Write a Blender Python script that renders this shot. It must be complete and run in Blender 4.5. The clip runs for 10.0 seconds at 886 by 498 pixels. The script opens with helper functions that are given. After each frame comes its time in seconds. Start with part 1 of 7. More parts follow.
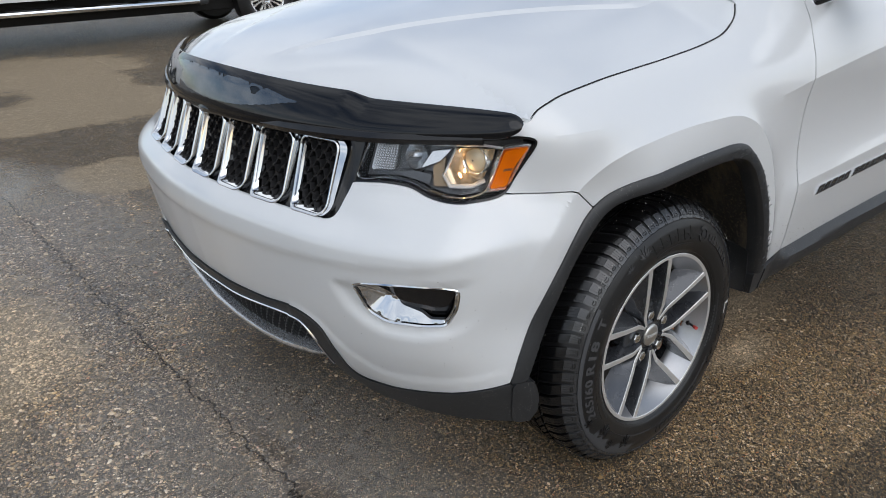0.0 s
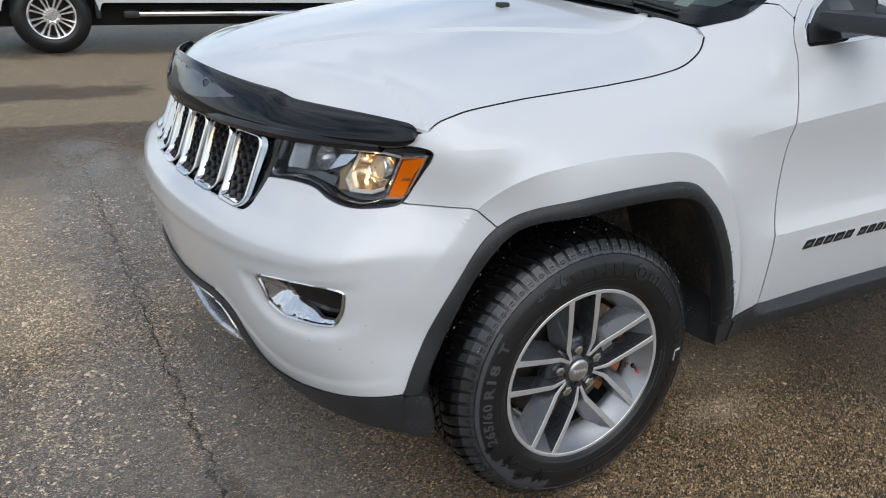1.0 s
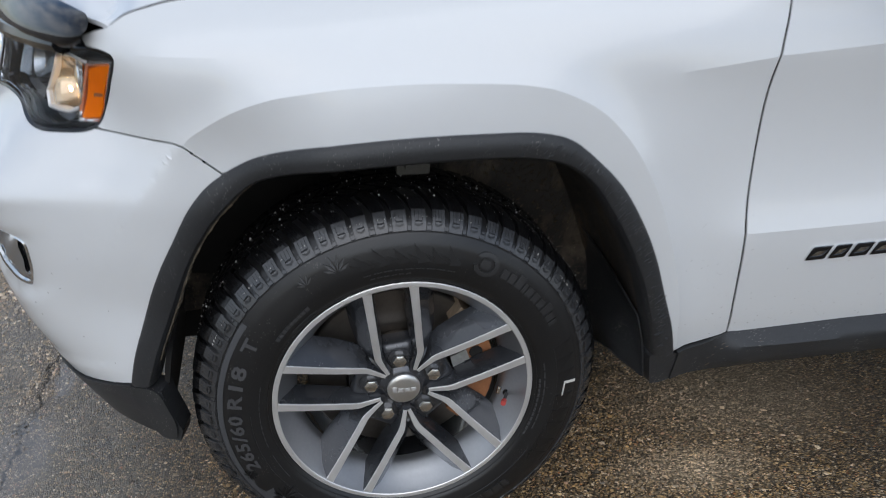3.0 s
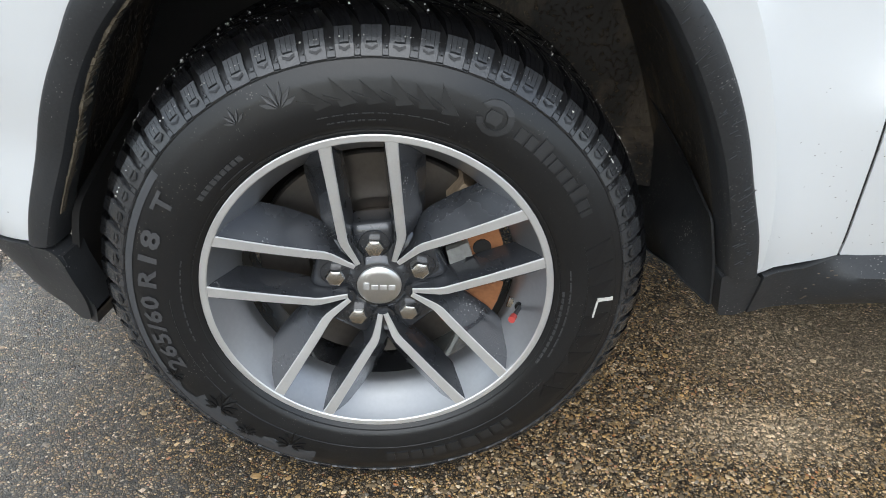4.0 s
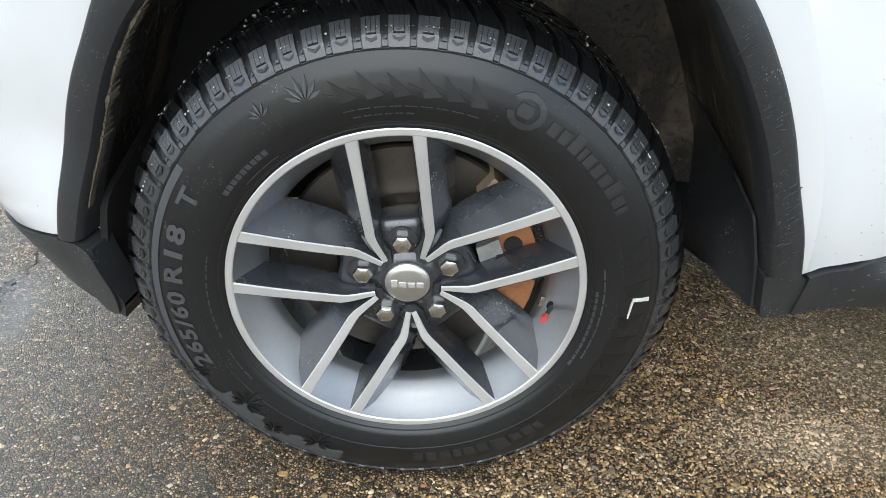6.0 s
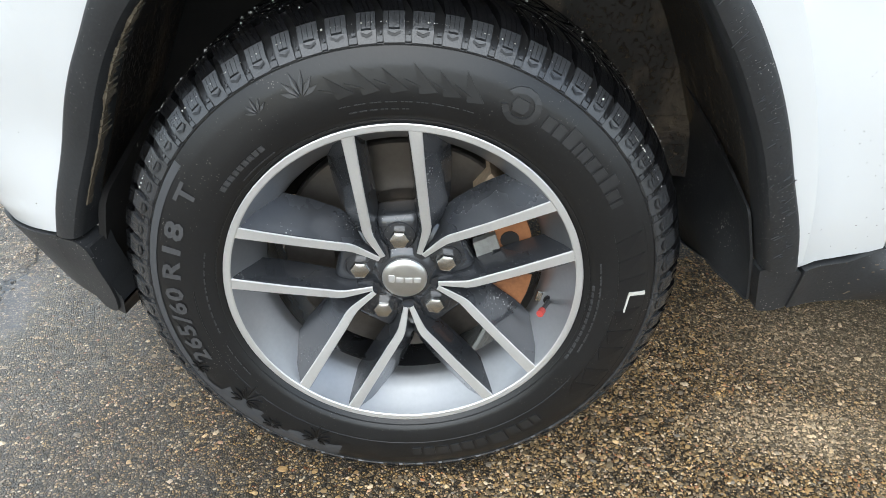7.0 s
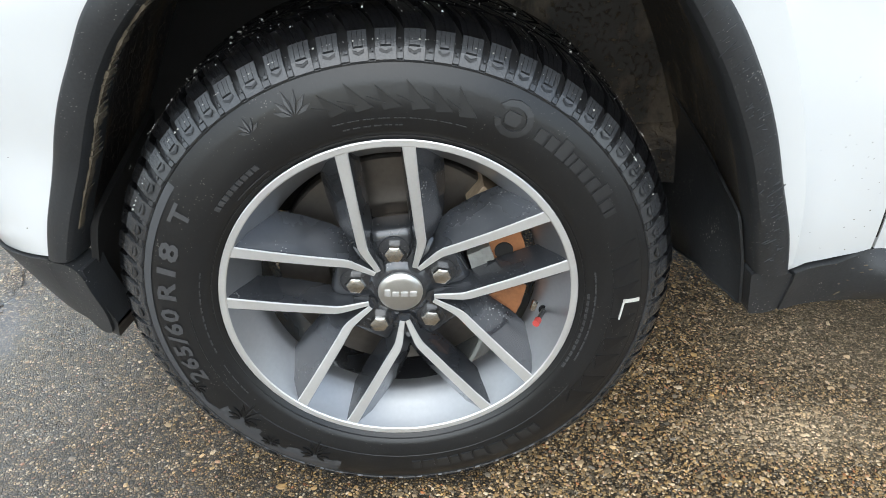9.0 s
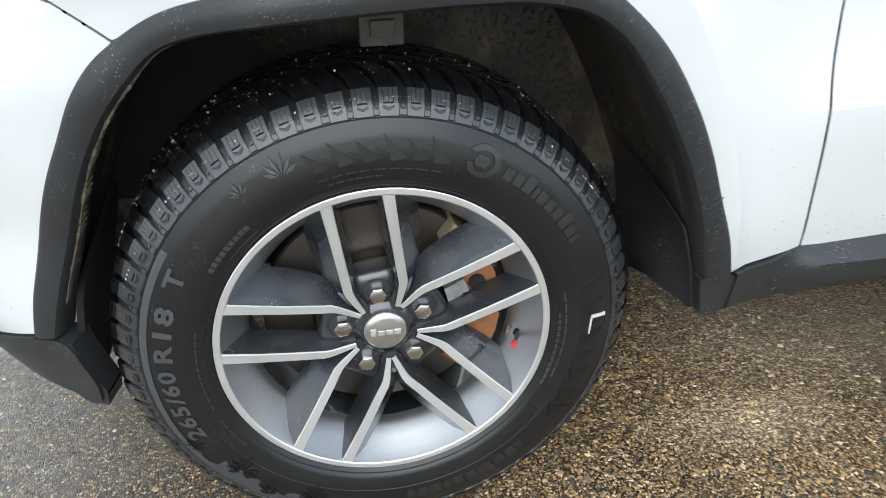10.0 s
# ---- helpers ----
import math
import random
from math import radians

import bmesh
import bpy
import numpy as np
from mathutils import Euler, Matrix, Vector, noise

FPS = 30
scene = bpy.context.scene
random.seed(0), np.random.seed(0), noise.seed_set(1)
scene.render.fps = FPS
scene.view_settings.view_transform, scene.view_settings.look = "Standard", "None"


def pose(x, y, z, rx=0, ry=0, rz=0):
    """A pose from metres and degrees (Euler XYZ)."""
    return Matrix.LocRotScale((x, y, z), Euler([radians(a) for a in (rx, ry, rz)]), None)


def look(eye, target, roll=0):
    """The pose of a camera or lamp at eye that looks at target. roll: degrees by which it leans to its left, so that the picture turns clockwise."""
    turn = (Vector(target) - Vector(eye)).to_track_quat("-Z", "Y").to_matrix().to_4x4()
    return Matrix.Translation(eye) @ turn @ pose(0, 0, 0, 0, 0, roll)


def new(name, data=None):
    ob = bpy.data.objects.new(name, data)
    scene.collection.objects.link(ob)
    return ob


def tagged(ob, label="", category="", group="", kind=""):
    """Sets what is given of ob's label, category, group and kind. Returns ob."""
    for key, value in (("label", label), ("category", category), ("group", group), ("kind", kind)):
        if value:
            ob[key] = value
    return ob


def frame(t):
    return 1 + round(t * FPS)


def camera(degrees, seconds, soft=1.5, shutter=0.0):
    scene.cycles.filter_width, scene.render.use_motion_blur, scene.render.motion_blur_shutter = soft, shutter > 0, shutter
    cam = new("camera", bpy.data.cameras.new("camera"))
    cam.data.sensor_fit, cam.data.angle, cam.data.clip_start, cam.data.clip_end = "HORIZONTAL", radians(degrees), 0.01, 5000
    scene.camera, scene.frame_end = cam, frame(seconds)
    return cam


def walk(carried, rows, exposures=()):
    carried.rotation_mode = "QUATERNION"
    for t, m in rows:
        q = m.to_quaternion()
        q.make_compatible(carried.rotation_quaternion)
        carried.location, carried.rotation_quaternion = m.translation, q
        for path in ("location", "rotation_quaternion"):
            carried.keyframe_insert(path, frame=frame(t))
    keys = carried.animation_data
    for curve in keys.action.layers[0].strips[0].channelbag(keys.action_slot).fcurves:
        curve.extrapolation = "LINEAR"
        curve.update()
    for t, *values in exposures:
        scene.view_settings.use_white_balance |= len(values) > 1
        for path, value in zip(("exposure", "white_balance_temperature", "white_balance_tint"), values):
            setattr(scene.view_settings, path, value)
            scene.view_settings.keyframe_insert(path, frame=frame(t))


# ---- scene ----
cam = camera(59.8, 10.0, 0.75, 0.3)
PATH = [
    (0, (-1.634, -1.045, 1.436), (-0.451, 0.362, 0.647), -0.7),
    (0.5, (-1.471, -1.167, 1.418), (-0.42, 0.353, 0.653), 0.6),
    (1, (-1.213, -1.361, 1.412), (-0.291, 0.255, 0.677), 2.3),
    (1.5, (-0.922, -1.368, 1.419), (-0.119, 0.315, 0.696), 3.1),
    (2, (-0.61, -1.377, 1.395), (0.062, 0.36, 0.665), 2.9),
    (2.2, (-0.479, -1.39, 1.39), (0.143, 0.359, 0.646), 2.8),
    (3.3, (-0.111, -1.06, 1.162), (0.17, 0.674, 0.205), 1.9),
    (3.5, (-0.063, -0.996, 1.092), (0.173, 0.715, 0.083), 2.5),
    (4, (0.011, -0.896, 1.002), (0.154, 0.796, -0.055), 3.6),
    (4.5, (0.029, -0.866, 0.982), (0.115, 0.822, -0.088), 3.4),
    (5, (0.029, -0.863, 0.987), (0.09, 0.825, -0.085), 2.9),
    (5.5, (0.021, -0.866, 0.99), (0.073, 0.822, -0.081), 2.6),
    (7, (0.028, -0.878, 0.989), (0.074, 0.807, -0.086), 2.0),
    (7.5, (0.028, -0.872, 0.99), (0.074, 0.811, -0.09), 2.0),
    (8, (0.025, -0.877, 0.99), (0.073, 0.808, -0.086), 1.8),
    (8.5, (0.016, -0.879, 0.995), (0.07, 0.808, -0.077), 1.5),
    (9, (0.012, -0.877, 0.998), (0.101, 0.817, -0.061), 1.1),
    (9.5, (0.01, -0.874, 1.002), (0.156, 0.828, -0.039), 0.4),
    (9.9, (-0.047, -0.905, 1.039), (0.2, 0.804, 0.03), -1.1),
    (10, (-0.079, -0.929, 1.04), (0.228, 0.785, 0.057), -1.1),
]
walk(cam, [(t, look(eye, target, roll)) for t, eye, target, roll in PATH],
     exposures=[(0, 0.16, 6300, 10), (1.2, 0.15, 6200, 10), (2.2, 0.11, 6050, 10), (3.3, 0.20, 6100, 10), (3.6, 0.46, 6200, 9), (4.5, 1.05, 6200, 5), (9.4, 1.14, 6200, 5), (10, 1.14, 6200, 5)])

# ---- sky and sun ----
SUN_UP, SUN_ROUND = radians(40), radians(188)
world = bpy.data.worlds.new("sky")
scene.world = world
world.use_nodes = True
wn, wl = world.node_tree.nodes, world.node_tree.links
wn.clear()
w_out, w_bg = wn.new("ShaderNodeOutputWorld"), wn.new("ShaderNodeBackground")
w_sky = wn.new("ShaderNodeTexSky")
w_sky.sky_type, w_sky.sun_disc = "NISHITA", False
w_sky.sun_elevation, w_sky.sun_rotation = SUN_UP, SUN_ROUND
w_pos, w_map, w_noise, w_ramp, w_mix = (wn.new("ShaderNodeTexCoord"), wn.new("ShaderNodeMapping"), wn.new("ShaderNodeTexNoise"),
                                        wn.new("ShaderNodeValToRGB"), wn.new("ShaderNodeMix"))
w_map.inputs["Scale"].default_value = (1.6, 1.6, 4.0)
w_noise.inputs["Scale"].default_value, w_noise.inputs["Detail"].default_value, w_noise.inputs["Roughness"].default_value = 1.3, 7, 0.58
w_ramp.color_ramp.elements[0].position, w_ramp.color_ramp.elements[1].position = 0.36, 0.62
w_mix.data_type = "RGBA"
w_mix.inputs["B"].default_value = (7.6, 7.9, 8.3, 1)
wl.new(w_pos.outputs["Generated"], w_map.inputs["Vector"])
wl.new(w_map.outputs["Vector"], w_noise.inputs["Vector"])
wl.new(w_noise.outputs["Fac"], w_ramp.inputs["Fac"])
wl.new(w_ramp.outputs["Color"], w_mix.inputs["Factor"])
wl.new(w_sky.outputs["Color"], w_mix.inputs["A"])
wl.new(w_mix.outputs["Result"], w_bg.inputs["Color"])
wl.new(w_bg.outputs["Background"], w_out.inputs["Surface"])
w_bg.inputs["Strength"].default_value = 0.12

sun = new("sun", bpy.data.lights.new("sun", "SUN"))
sun.data.energy, sun.data.angle, sun.data.color = 0.80, radians(64), (1.0, 0.975, 0.94)
sun.matrix_world = look((0, 0, 0), (-math.sin(SUN_ROUND) * math.cos(SUN_UP), -math.cos(SUN_ROUND) * math.cos(SUN_UP), -math.sin(SUN_UP)))

# ---- materials ----
def material(name, colour, rough=0.5, metal=0.0, coat=0.0, grain=0.0, grain_size=60.0, stain=0.0, stain_size=4.0, bump=0.0, spread=0.0, ior=1.5, specks=0.0, speck_colour=(0.30, 0.28, 0.25)):
    """A surface with fine grain, larger stains, relief and a share of dried specks; sizes are cycles per metre."""
    m = bpy.data.materials.new(name)
    m.use_nodes = True
    n, l = m.node_tree.nodes, m.node_tree.links
    b = n["Principled BSDF"]
    b.inputs["Base Color"].default_value = (*colour, 1)
    b.inputs["Roughness"].default_value, b.inputs["Metallic"].default_value = rough, metal
    b.inputs["Coat Weight"].default_value, b.inputs["IOR"].default_value = coat, ior
    b.inputs["Coat Roughness"].default_value = 0.03
    pos = n.new("ShaderNodeTexCoord")
    fine, wide = n.new("ShaderNodeTexNoise"), n.new("ShaderNodeTexNoise")
    fine.inputs["Scale"].default_value, fine.inputs["Detail"].default_value = grain_size, 6
    wide.inputs["Scale"].default_value, wide.inputs["Detail"].default_value = stain_size, 5
    for t in (fine, wide):
        l.new(pos.outputs["Object"], t.inputs["Vector"])
    if grain or stain:
        add = n.new("ShaderNodeMath")
        add.operation = "MULTIPLY_ADD"
        add.inputs[1].default_value = 2 * grain
        add2 = n.new("ShaderNodeMath")
        add2.operation = "MULTIPLY_ADD"
        add2.inputs[1].default_value, add2.inputs[2].default_value = 2 * stain, 1 - grain - stain
        l.new(wide.outputs["Fac"], add2.inputs[0])
        l.new(fine.outputs["Fac"], add.inputs[0])
        l.new(add2.outputs[0], add.inputs[2])
        mul = n.new("ShaderNodeVectorMath")
        mul.operation = "SCALE"
        mul.inputs[0].default_value = colour
        l.new(add.outputs[0], mul.inputs["Scale"])
        l.new(mul.outputs[0], b.inputs["Base Color"])
        r = n.new("ShaderNodeMath")
        r.operation = "MULTIPLY_ADD"
        r.inputs[1].default_value, r.inputs[2].default_value = spread, rough - spread / 2
        l.new(wide.outputs["Fac"], r.inputs[0])
        l.new(r.outputs[0], b.inputs["Roughness"])
    if specks:
        # small round dots, denser in some places than in others
        dots, patch, near, mix = n.new("ShaderNodeTexVoronoi"), n.new("ShaderNodeTexNoise"), n.new("ShaderNodeMath"), n.new("ShaderNodeMix")
        dots.inputs["Scale"].default_value = 210.0
        patch.inputs["Scale"].default_value, patch.inputs["Detail"].default_value = 16.0, 3
        size = n.new("ShaderNodeMath")
        size.operation = "MULTIPLY_ADD"
        size.inputs[1].default_value, size.inputs[2].default_value = 1.6 * specks, -0.58 * specks
        near.operation, near.use_clamp = "MULTIPLY_ADD", True
        near.inputs[1].default_value = -14.0
        lift = n.new("ShaderNodeMath")
        lift.operation = "MULTIPLY"
        lift.inputs[1].default_value = 14.0
        for t in (dots, patch):
            l.new(pos.outputs["Object"], t.inputs["Vector"])
        l.new(patch.outputs["Fac"], size.inputs[0])
        l.new(size.outputs[0], lift.inputs[0])
        l.new(dots.outputs["Distance"], near.inputs[0])
        l.new(lift.outputs[0], near.inputs[2])
        mix.data_type = "RGBA"
        mix.inputs["B"].default_value = (*speck_colour, 1)
        l.new(near.outputs[0], mix.inputs["Factor"])
        l.new(mul.outputs[0], mix.inputs["A"])
        l.new(mix.outputs["Result"], b.inputs["Base Color"])
    if bump:
        k = n.new("ShaderNodeBump")
        k.inputs["Strength"].default_value, k.inputs["Distance"].default_value = 1.0, bump
        l.new(fine.outputs["Fac"], k.inputs["Height"])
        l.new(k.outputs["Normal"], b.inputs["Normal"])
    return m


PAINT = material("white_paint", (0.70, 0.71, 0.71), 0.28, coat=1.0, grain=0.008, grain_size=40, stain=0.006, stain_size=2.5)
BLACK_TRIM = material("black_textured_plastic", (0.030, 0.031, 0.0325), 0.40, ior=1.44, specks=0.50, speck_colour=(0.24, 0.23, 0.21), grain=0.25, grain_size=250, stain=0.25, stain_size=9, bump=0.0003, spread=0.12)
GLOSS_BLACK = material("gloss_black_plastic", (0.010, 0.010, 0.011), 0.12, grain=0.1, stain=0.15, stain_size=12, spread=0.08)
SMOKE = material("smoked_acrylic", (0.006, 0.0065, 0.008), 0.035, ior=1.45)
CHROME = material("chrome", (0.68, 0.69, 0.70), 0.07, metal=1.0, grain=0.02, stain=0.05, stain_size=8, spread=0.05)
# near-black for hidden parts, and for sheets that stand in for shade
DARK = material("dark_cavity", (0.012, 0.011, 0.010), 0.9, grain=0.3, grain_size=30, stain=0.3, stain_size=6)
def muddy(name, plastic, mud, low, high, size, rough):
    """Dark plastic with streaks, splashes and fine specks of dried mud."""
    m = bpy.data.materials.new(name)
    m.use_nodes = True
    n, l = m.node_tree.nodes, m.node_tree.links
    b = n["Principled BSDF"]
    pos, stretch = n.new("ShaderNodeTexCoord"), n.new("ShaderNodeMapping")
    stretch.inputs["Scale"].default_value = (1.0, 1.6, 0.45)
    l.new(pos.outputs["Object"], stretch.inputs["Vector"])
    facs = []
    for scale, lo, hi, vec in ((size, low, high, stretch.outputs["Vector"]), (120.0, 0.55, 0.70, pos.outputs["Object"])):
        t, r = n.new("ShaderNodeTexNoise"), n.new("ShaderNodeMapRange")
        t.inputs["Scale"].default_value, t.inputs["Detail"].default_value, t.inputs["Roughness"].default_value = scale, 9, 0.68
        r.inputs["From Min"].default_value, r.inputs["From Max"].default_value = lo, hi
        l.new(vec, t.inputs["Vector"])
        l.new(t.outputs["Fac"], r.inputs["Value"])
        facs.append(r.outputs["Result"])
    top = n.new("ShaderNodeMath")
    top.operation = "MAXIMUM"
    l.new(facs[0], top.inputs[0])
    l.new(facs[1], top.inputs[1])
    mix, ro, k = n.new("ShaderNodeMix"), n.new("ShaderNodeMapRange"), n.new("ShaderNodeBump")
    mix.data_type = "RGBA"
    mix.inputs["A"].default_value, mix.inputs["B"].default_value = (*plastic, 1), (*mud, 1)
    l.new(top.outputs[0], mix.inputs["Factor"])
    l.new(mix.outputs["Result"], b.inputs["Base Color"])
    ro.inputs["To Min"].default_value, ro.inputs["To Max"].default_value = rough, 0.9
    l.new(top.outputs[0], ro.inputs["Value"])
    l.new(ro.outputs["Result"], b.inputs["Roughness"])
    k.inputs["Distance"].default_value = 0.004
    l.new(top.outputs[0], k.inputs["Height"])
    l.new(k.outputs["Normal"], b.inputs["Normal"])
    return m


LINER = muddy("muddy_wheel_liner", (0.036, 0.032, 0.028), (0.34, 0.26, 0.17), 0.50, 0.80, 7.0, 0.45)
RUBBER = material("tyre_rubber", (0.0135, 0.0135, 0.0138), 0.31, ior=1.48, specks=0.42, speck_colour=(0.12, 0.11, 0.10), grain=0.2, grain_size=220, stain=0.3, stain_size=7, bump=0.0002, spread=0.15)
GLASS_DARK = material("tinted_glass", (0.012, 0.018, 0.020), 0.03, coat=0.5, grain=0.1, stain=0.2)


AMBER = material("amber_lens", (0.95, 0.215, 0.002), 0.35, ior=1.2, grain=0.08, grain_size=300, stain=0.06, bump=0.0004)
LAMP_CHROME = material("lamp_reflector_chrome", (0.84, 0.84, 0.83), 0.16, metal=0.8, grain=0.04, stain=0.1, stain_size=20, spread=0.1)
LAMP_SIGNAL = material("lamp_pale_reflector", (0.46, 0.48, 0.50), 0.20, metal=0.8, grain=0.05, stain=0.1, stain_size=20, spread=0.1)
# silvery reflector with the lamp's warm glow put into its colour
LAMP_REFLECTOR = material("warm_lit_lamp_reflector", (0.72, 0.56, 0.38), 0.14, metal=0.8, grain=0.06, grain_size=200, stain=0.2, stain_size=25, spread=0.1)
LAMP_PEBBLE = material("lamp_pebbled_reflector", (0.40, 0.29, 0.18), 0.2, metal=0.6, grain=0.35, grain_size=400, bump=0.002)
LAMP_DARK = material("dark_lamp_housing", (0.11, 0.113, 0.118), 0.2, metal=0.15, grain=0.1, grain_size=120, stain=0.2, stain_size=15, spread=0.1)
FILM = material("worn_mirror_film", (0.13, 0.145, 0.16), 0.05, metal=0.75, grain=0.1, grain_size=90, stain=0.3, stain_size=10, spread=0.06)
LAMP_BRIGHT = material("bright_lamp_moulding", (0.84, 0.85, 0.86), 0.18, metal=0.35, grain=0.03, stain=0.06, stain_size=20)
MACHINED = material("machined_aluminium", (0.72, 0.71, 0.69), 0.34, metal=0.6, grain=0.06, grain_size=300, stain=0.12, stain_size=14, spread=0.14)
SATIN_GREY = material("dark_grey_wheel_lacquer", (0.060, 0.063, 0.070), 0.27, metal=0.5, coat=0.8, grain=0.10, grain_size=160, stain=0.25, stain_size=12, spread=0.16, specks=0.55, speck_colour=(0.34, 0.34, 0.33))
BARREL = material("grey_wheel_barrel_lacquer", (0.42, 0.425, 0.435), 0.36, metal=0.85, coat=0.5, grain=0.06, grain_size=160, stain=0.14, stain_size=10, spread=0.12)
NUT = material("plated_wheel_nut", (0.76, 0.75, 0.725), 0.24, metal=1.0, grain=0.08, grain_size=250, stain=0.15, stain_size=40, spread=0.12)
CAP = material("brushed_silver_cap", (0.66, 0.65, 0.62), 0.32, metal=0.9, grain=0.06, grain_size=400, stain=0.08, stain_size=40, spread=0.1)
DISC = material("brake_disc_steel", (0.15, 0.135, 0.12), 0.36, metal=0.8, grain=0.2, grain_size=120, stain=0.3, stain_size=12, spread=0.1)
RUST = material("rusty_brake_caliper", (0.28, 0.115, 0.045), 0.85, grain=0.35, grain_size=140, stain=0.5, stain_size=22, bump=0.001)
BRACKET = material("dull_steel_bracket", (0.07, 0.065, 0.055), 0.7, grain=0.2, stain=0.3, stain_size=30)
PALE_STEEL = material("dull_zinc_clip", (0.36, 0.36, 0.34), 0.5, metal=0.5, grain=0.25, grain_size=160, stain=0.4, stain_size=30)
RUST_PALE = material("pale_rusty_bracket", (0.32, 0.24, 0.16), 0.8, grain=0.3, grain_size=140, stain=0.4, stain_size=30, bump=0.001)
RUBBER_WORN = material("polished_tyre_band", (0.062, 0.064, 0.068), 0.40, grain=0.1, grain_size=300, stain=0.2, stain_size=9, spread=0.1)
RUBBER_MARK = material("raised_tyre_lettering", (0.056, 0.056, 0.058), 0.5, grain=0.15, grain_size=300, stain=0.3, stain_size=20, spread=0.1)
# paler than the sidewall: highlights on raised rubber put into its colour
RUBBER_RAISED = material("highlit_tyre_relief", (0.024, 0.024, 0.0245), 0.36, grain=0.15, grain_size=300, stain=0.3, stain_size=20, spread=0.1)
RUBBER_LINE = material("glossy_black_tyre_relief", (0.009, 0.009, 0.0095), 0.34, grain=0.15, grain_size=300, stain=0.2, stain_size=20)
# greyer than the tread: sky reflected on the shoulder flanks, put into the colour
RUBBER_LIT = material("sky_lit_flank_rubber", (0.036, 0.037, 0.039), 0.20, ior=1.65, grain=0.5, grain_size=500, stain=0.4, stain_size=25, bump=0.0004, spread=0.2)
RED_CAP = material("red_valve_cap", (0.46, 0.06, 0.05), 0.5, grain=0.2, grain_size=300, stain=0.1)
CHALK = material("white_paint_pen", (0.62, 0.60, 0.55), 0.7, grain=0.2, grain_size=400, stain=0.2)
STICKER = material("printed_paper", (0.72, 0.74, 0.73), 0.6, grain=0.04, stain=0.05)
SILVER_PLASTIC = material("satin_silver_plastic", (0.62, 0.63, 0.64), 0.22, metal=0.75, grain=0.03, stain=0.1, stain_size=8, spread=0.08)


def clear_material(name, tint=(1, 1, 1), gloss=0.02, ior=1.5):
    """Clear sheet: straight through, with a surface shine that grows at flat angles."""
    m = bpy.data.materials.new(name)
    m.use_nodes = True
    n, l = m.node_tree.nodes, m.node_tree.links
    n.clear()
    out, mix, see, shine, fres = (n.new("ShaderNodeOutputMaterial"), n.new("ShaderNodeMixShader"), n.new("ShaderNodeBsdfTransparent"),
                                  n.new("ShaderNodeBsdfGlossy"), n.new("ShaderNodeFresnel"))
    see.inputs["Color"].default_value = (*tint, 1)
    shine.inputs["Roughness"].default_value = gloss
    fres.inputs["IOR"].default_value = ior
    l.new(fres.outputs[0], mix.inputs[0])
    l.new(see.outputs[0], mix.inputs[1])
    l.new(shine.outputs[0], mix.inputs[2])
    l.new(mix.outputs[0], out.inputs["Surface"])
    return m


CLEAR = clear_material("clear_lamp_cover", (0.95, 0.96, 0.97), 0.02, 1.3)
SCREEN = clear_material("windscreen_glass", (0.50, 0.60, 0.57))

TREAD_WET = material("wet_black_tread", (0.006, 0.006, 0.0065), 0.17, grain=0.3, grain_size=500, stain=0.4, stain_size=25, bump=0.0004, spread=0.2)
RUBBER_SOFT = material("grey_tyre_relief", (0.050, 0.050, 0.051), 0.42, grain=0.15, grain_size=300, stain=0.3, stain_size=20)
MUD = material("dry_mud", (0.13, 0.105, 0.072), 0.9, grain=0.4, grain_size=200, stain=0.4, stain_size=20, bump=0.002)
SCRATCH = material("pale_scratches", (0.06, 0.062, 0.065), 0.6, grain=0.2, stain=0.2)
SPECK = material("brown_road_dirt", (0.10, 0.075, 0.05), 0.9, grain=0.3, stain=0.3)
MESH_BLACK = material("grille_mesh_plastic", (0.018, 0.018, 0.019), 0.26, grain=0.2, grain_size=200, stain=0.2, stain_size=20)
# lens colour carries the warm light inside the lamp
LAMP_WARM = material("warm_lit_projector_lens", (0.80, 0.66, 0.44), 0.06, coat=1.0, grain=0.05, stain=0.1)
BULB = material("warm_bulb", (1.0, 0.72, 0.38), 0.3)
BULB.node_tree.nodes["Principled BSDF"].inputs["Emission Color"].default_value = (1.0, 0.62, 0.26, 1)
BULB.node_tree.nodes["Principled BSDF"].inputs["Emission Strength"].default_value = 30.0

# ---- body wrap: a plan line carried round the nose, with section offsets at stations ----
def hermite(xs, ys, x):
    """Smooth curve through (xs, ys) without overshoot, at x."""
    xs, ys, x = np.asarray(xs, float), np.asarray(ys, float), np.clip(np.asarray(x, float), xs[0], xs[-1])
    h = np.diff(xs)
    d = np.diff(ys) / h
    m = np.r_[d[0], np.where(d[:-1] * d[1:] > 0, 2 * d[:-1] * d[1:] / (d[:-1] + d[1:] + 1e-12), 0), d[-1]]
    i = np.clip(np.searchsorted(xs, x) - 1, 0, len(h) - 1)
    t = (x - xs[i]) / h[i]
    return ((1 + 2 * t) * (1 - t) ** 2 * ys[i] + t * (1 - t) ** 2 * h[i] * m[i]
            + t * t * (3 - 2 * t) * ys[i + 1] + t * t * (t - 1) * h[i] * m[i + 1])


MID = 0.925
PLAN_X = [-0.885, -0.881, -0.868, -0.843, -0.815, -0.770, -0.700, -0.620, -0.500, -0.360, -0.200, 0.0, 0.3, 0.65, 1.9]
PLAN_Y = [0.925, 0.80, 0.68, 0.53, 0.40, 0.275, 0.150, 0.060, -0.010, -0.040, -0.050, -0.052, -0.045, -0.030, -0.022]


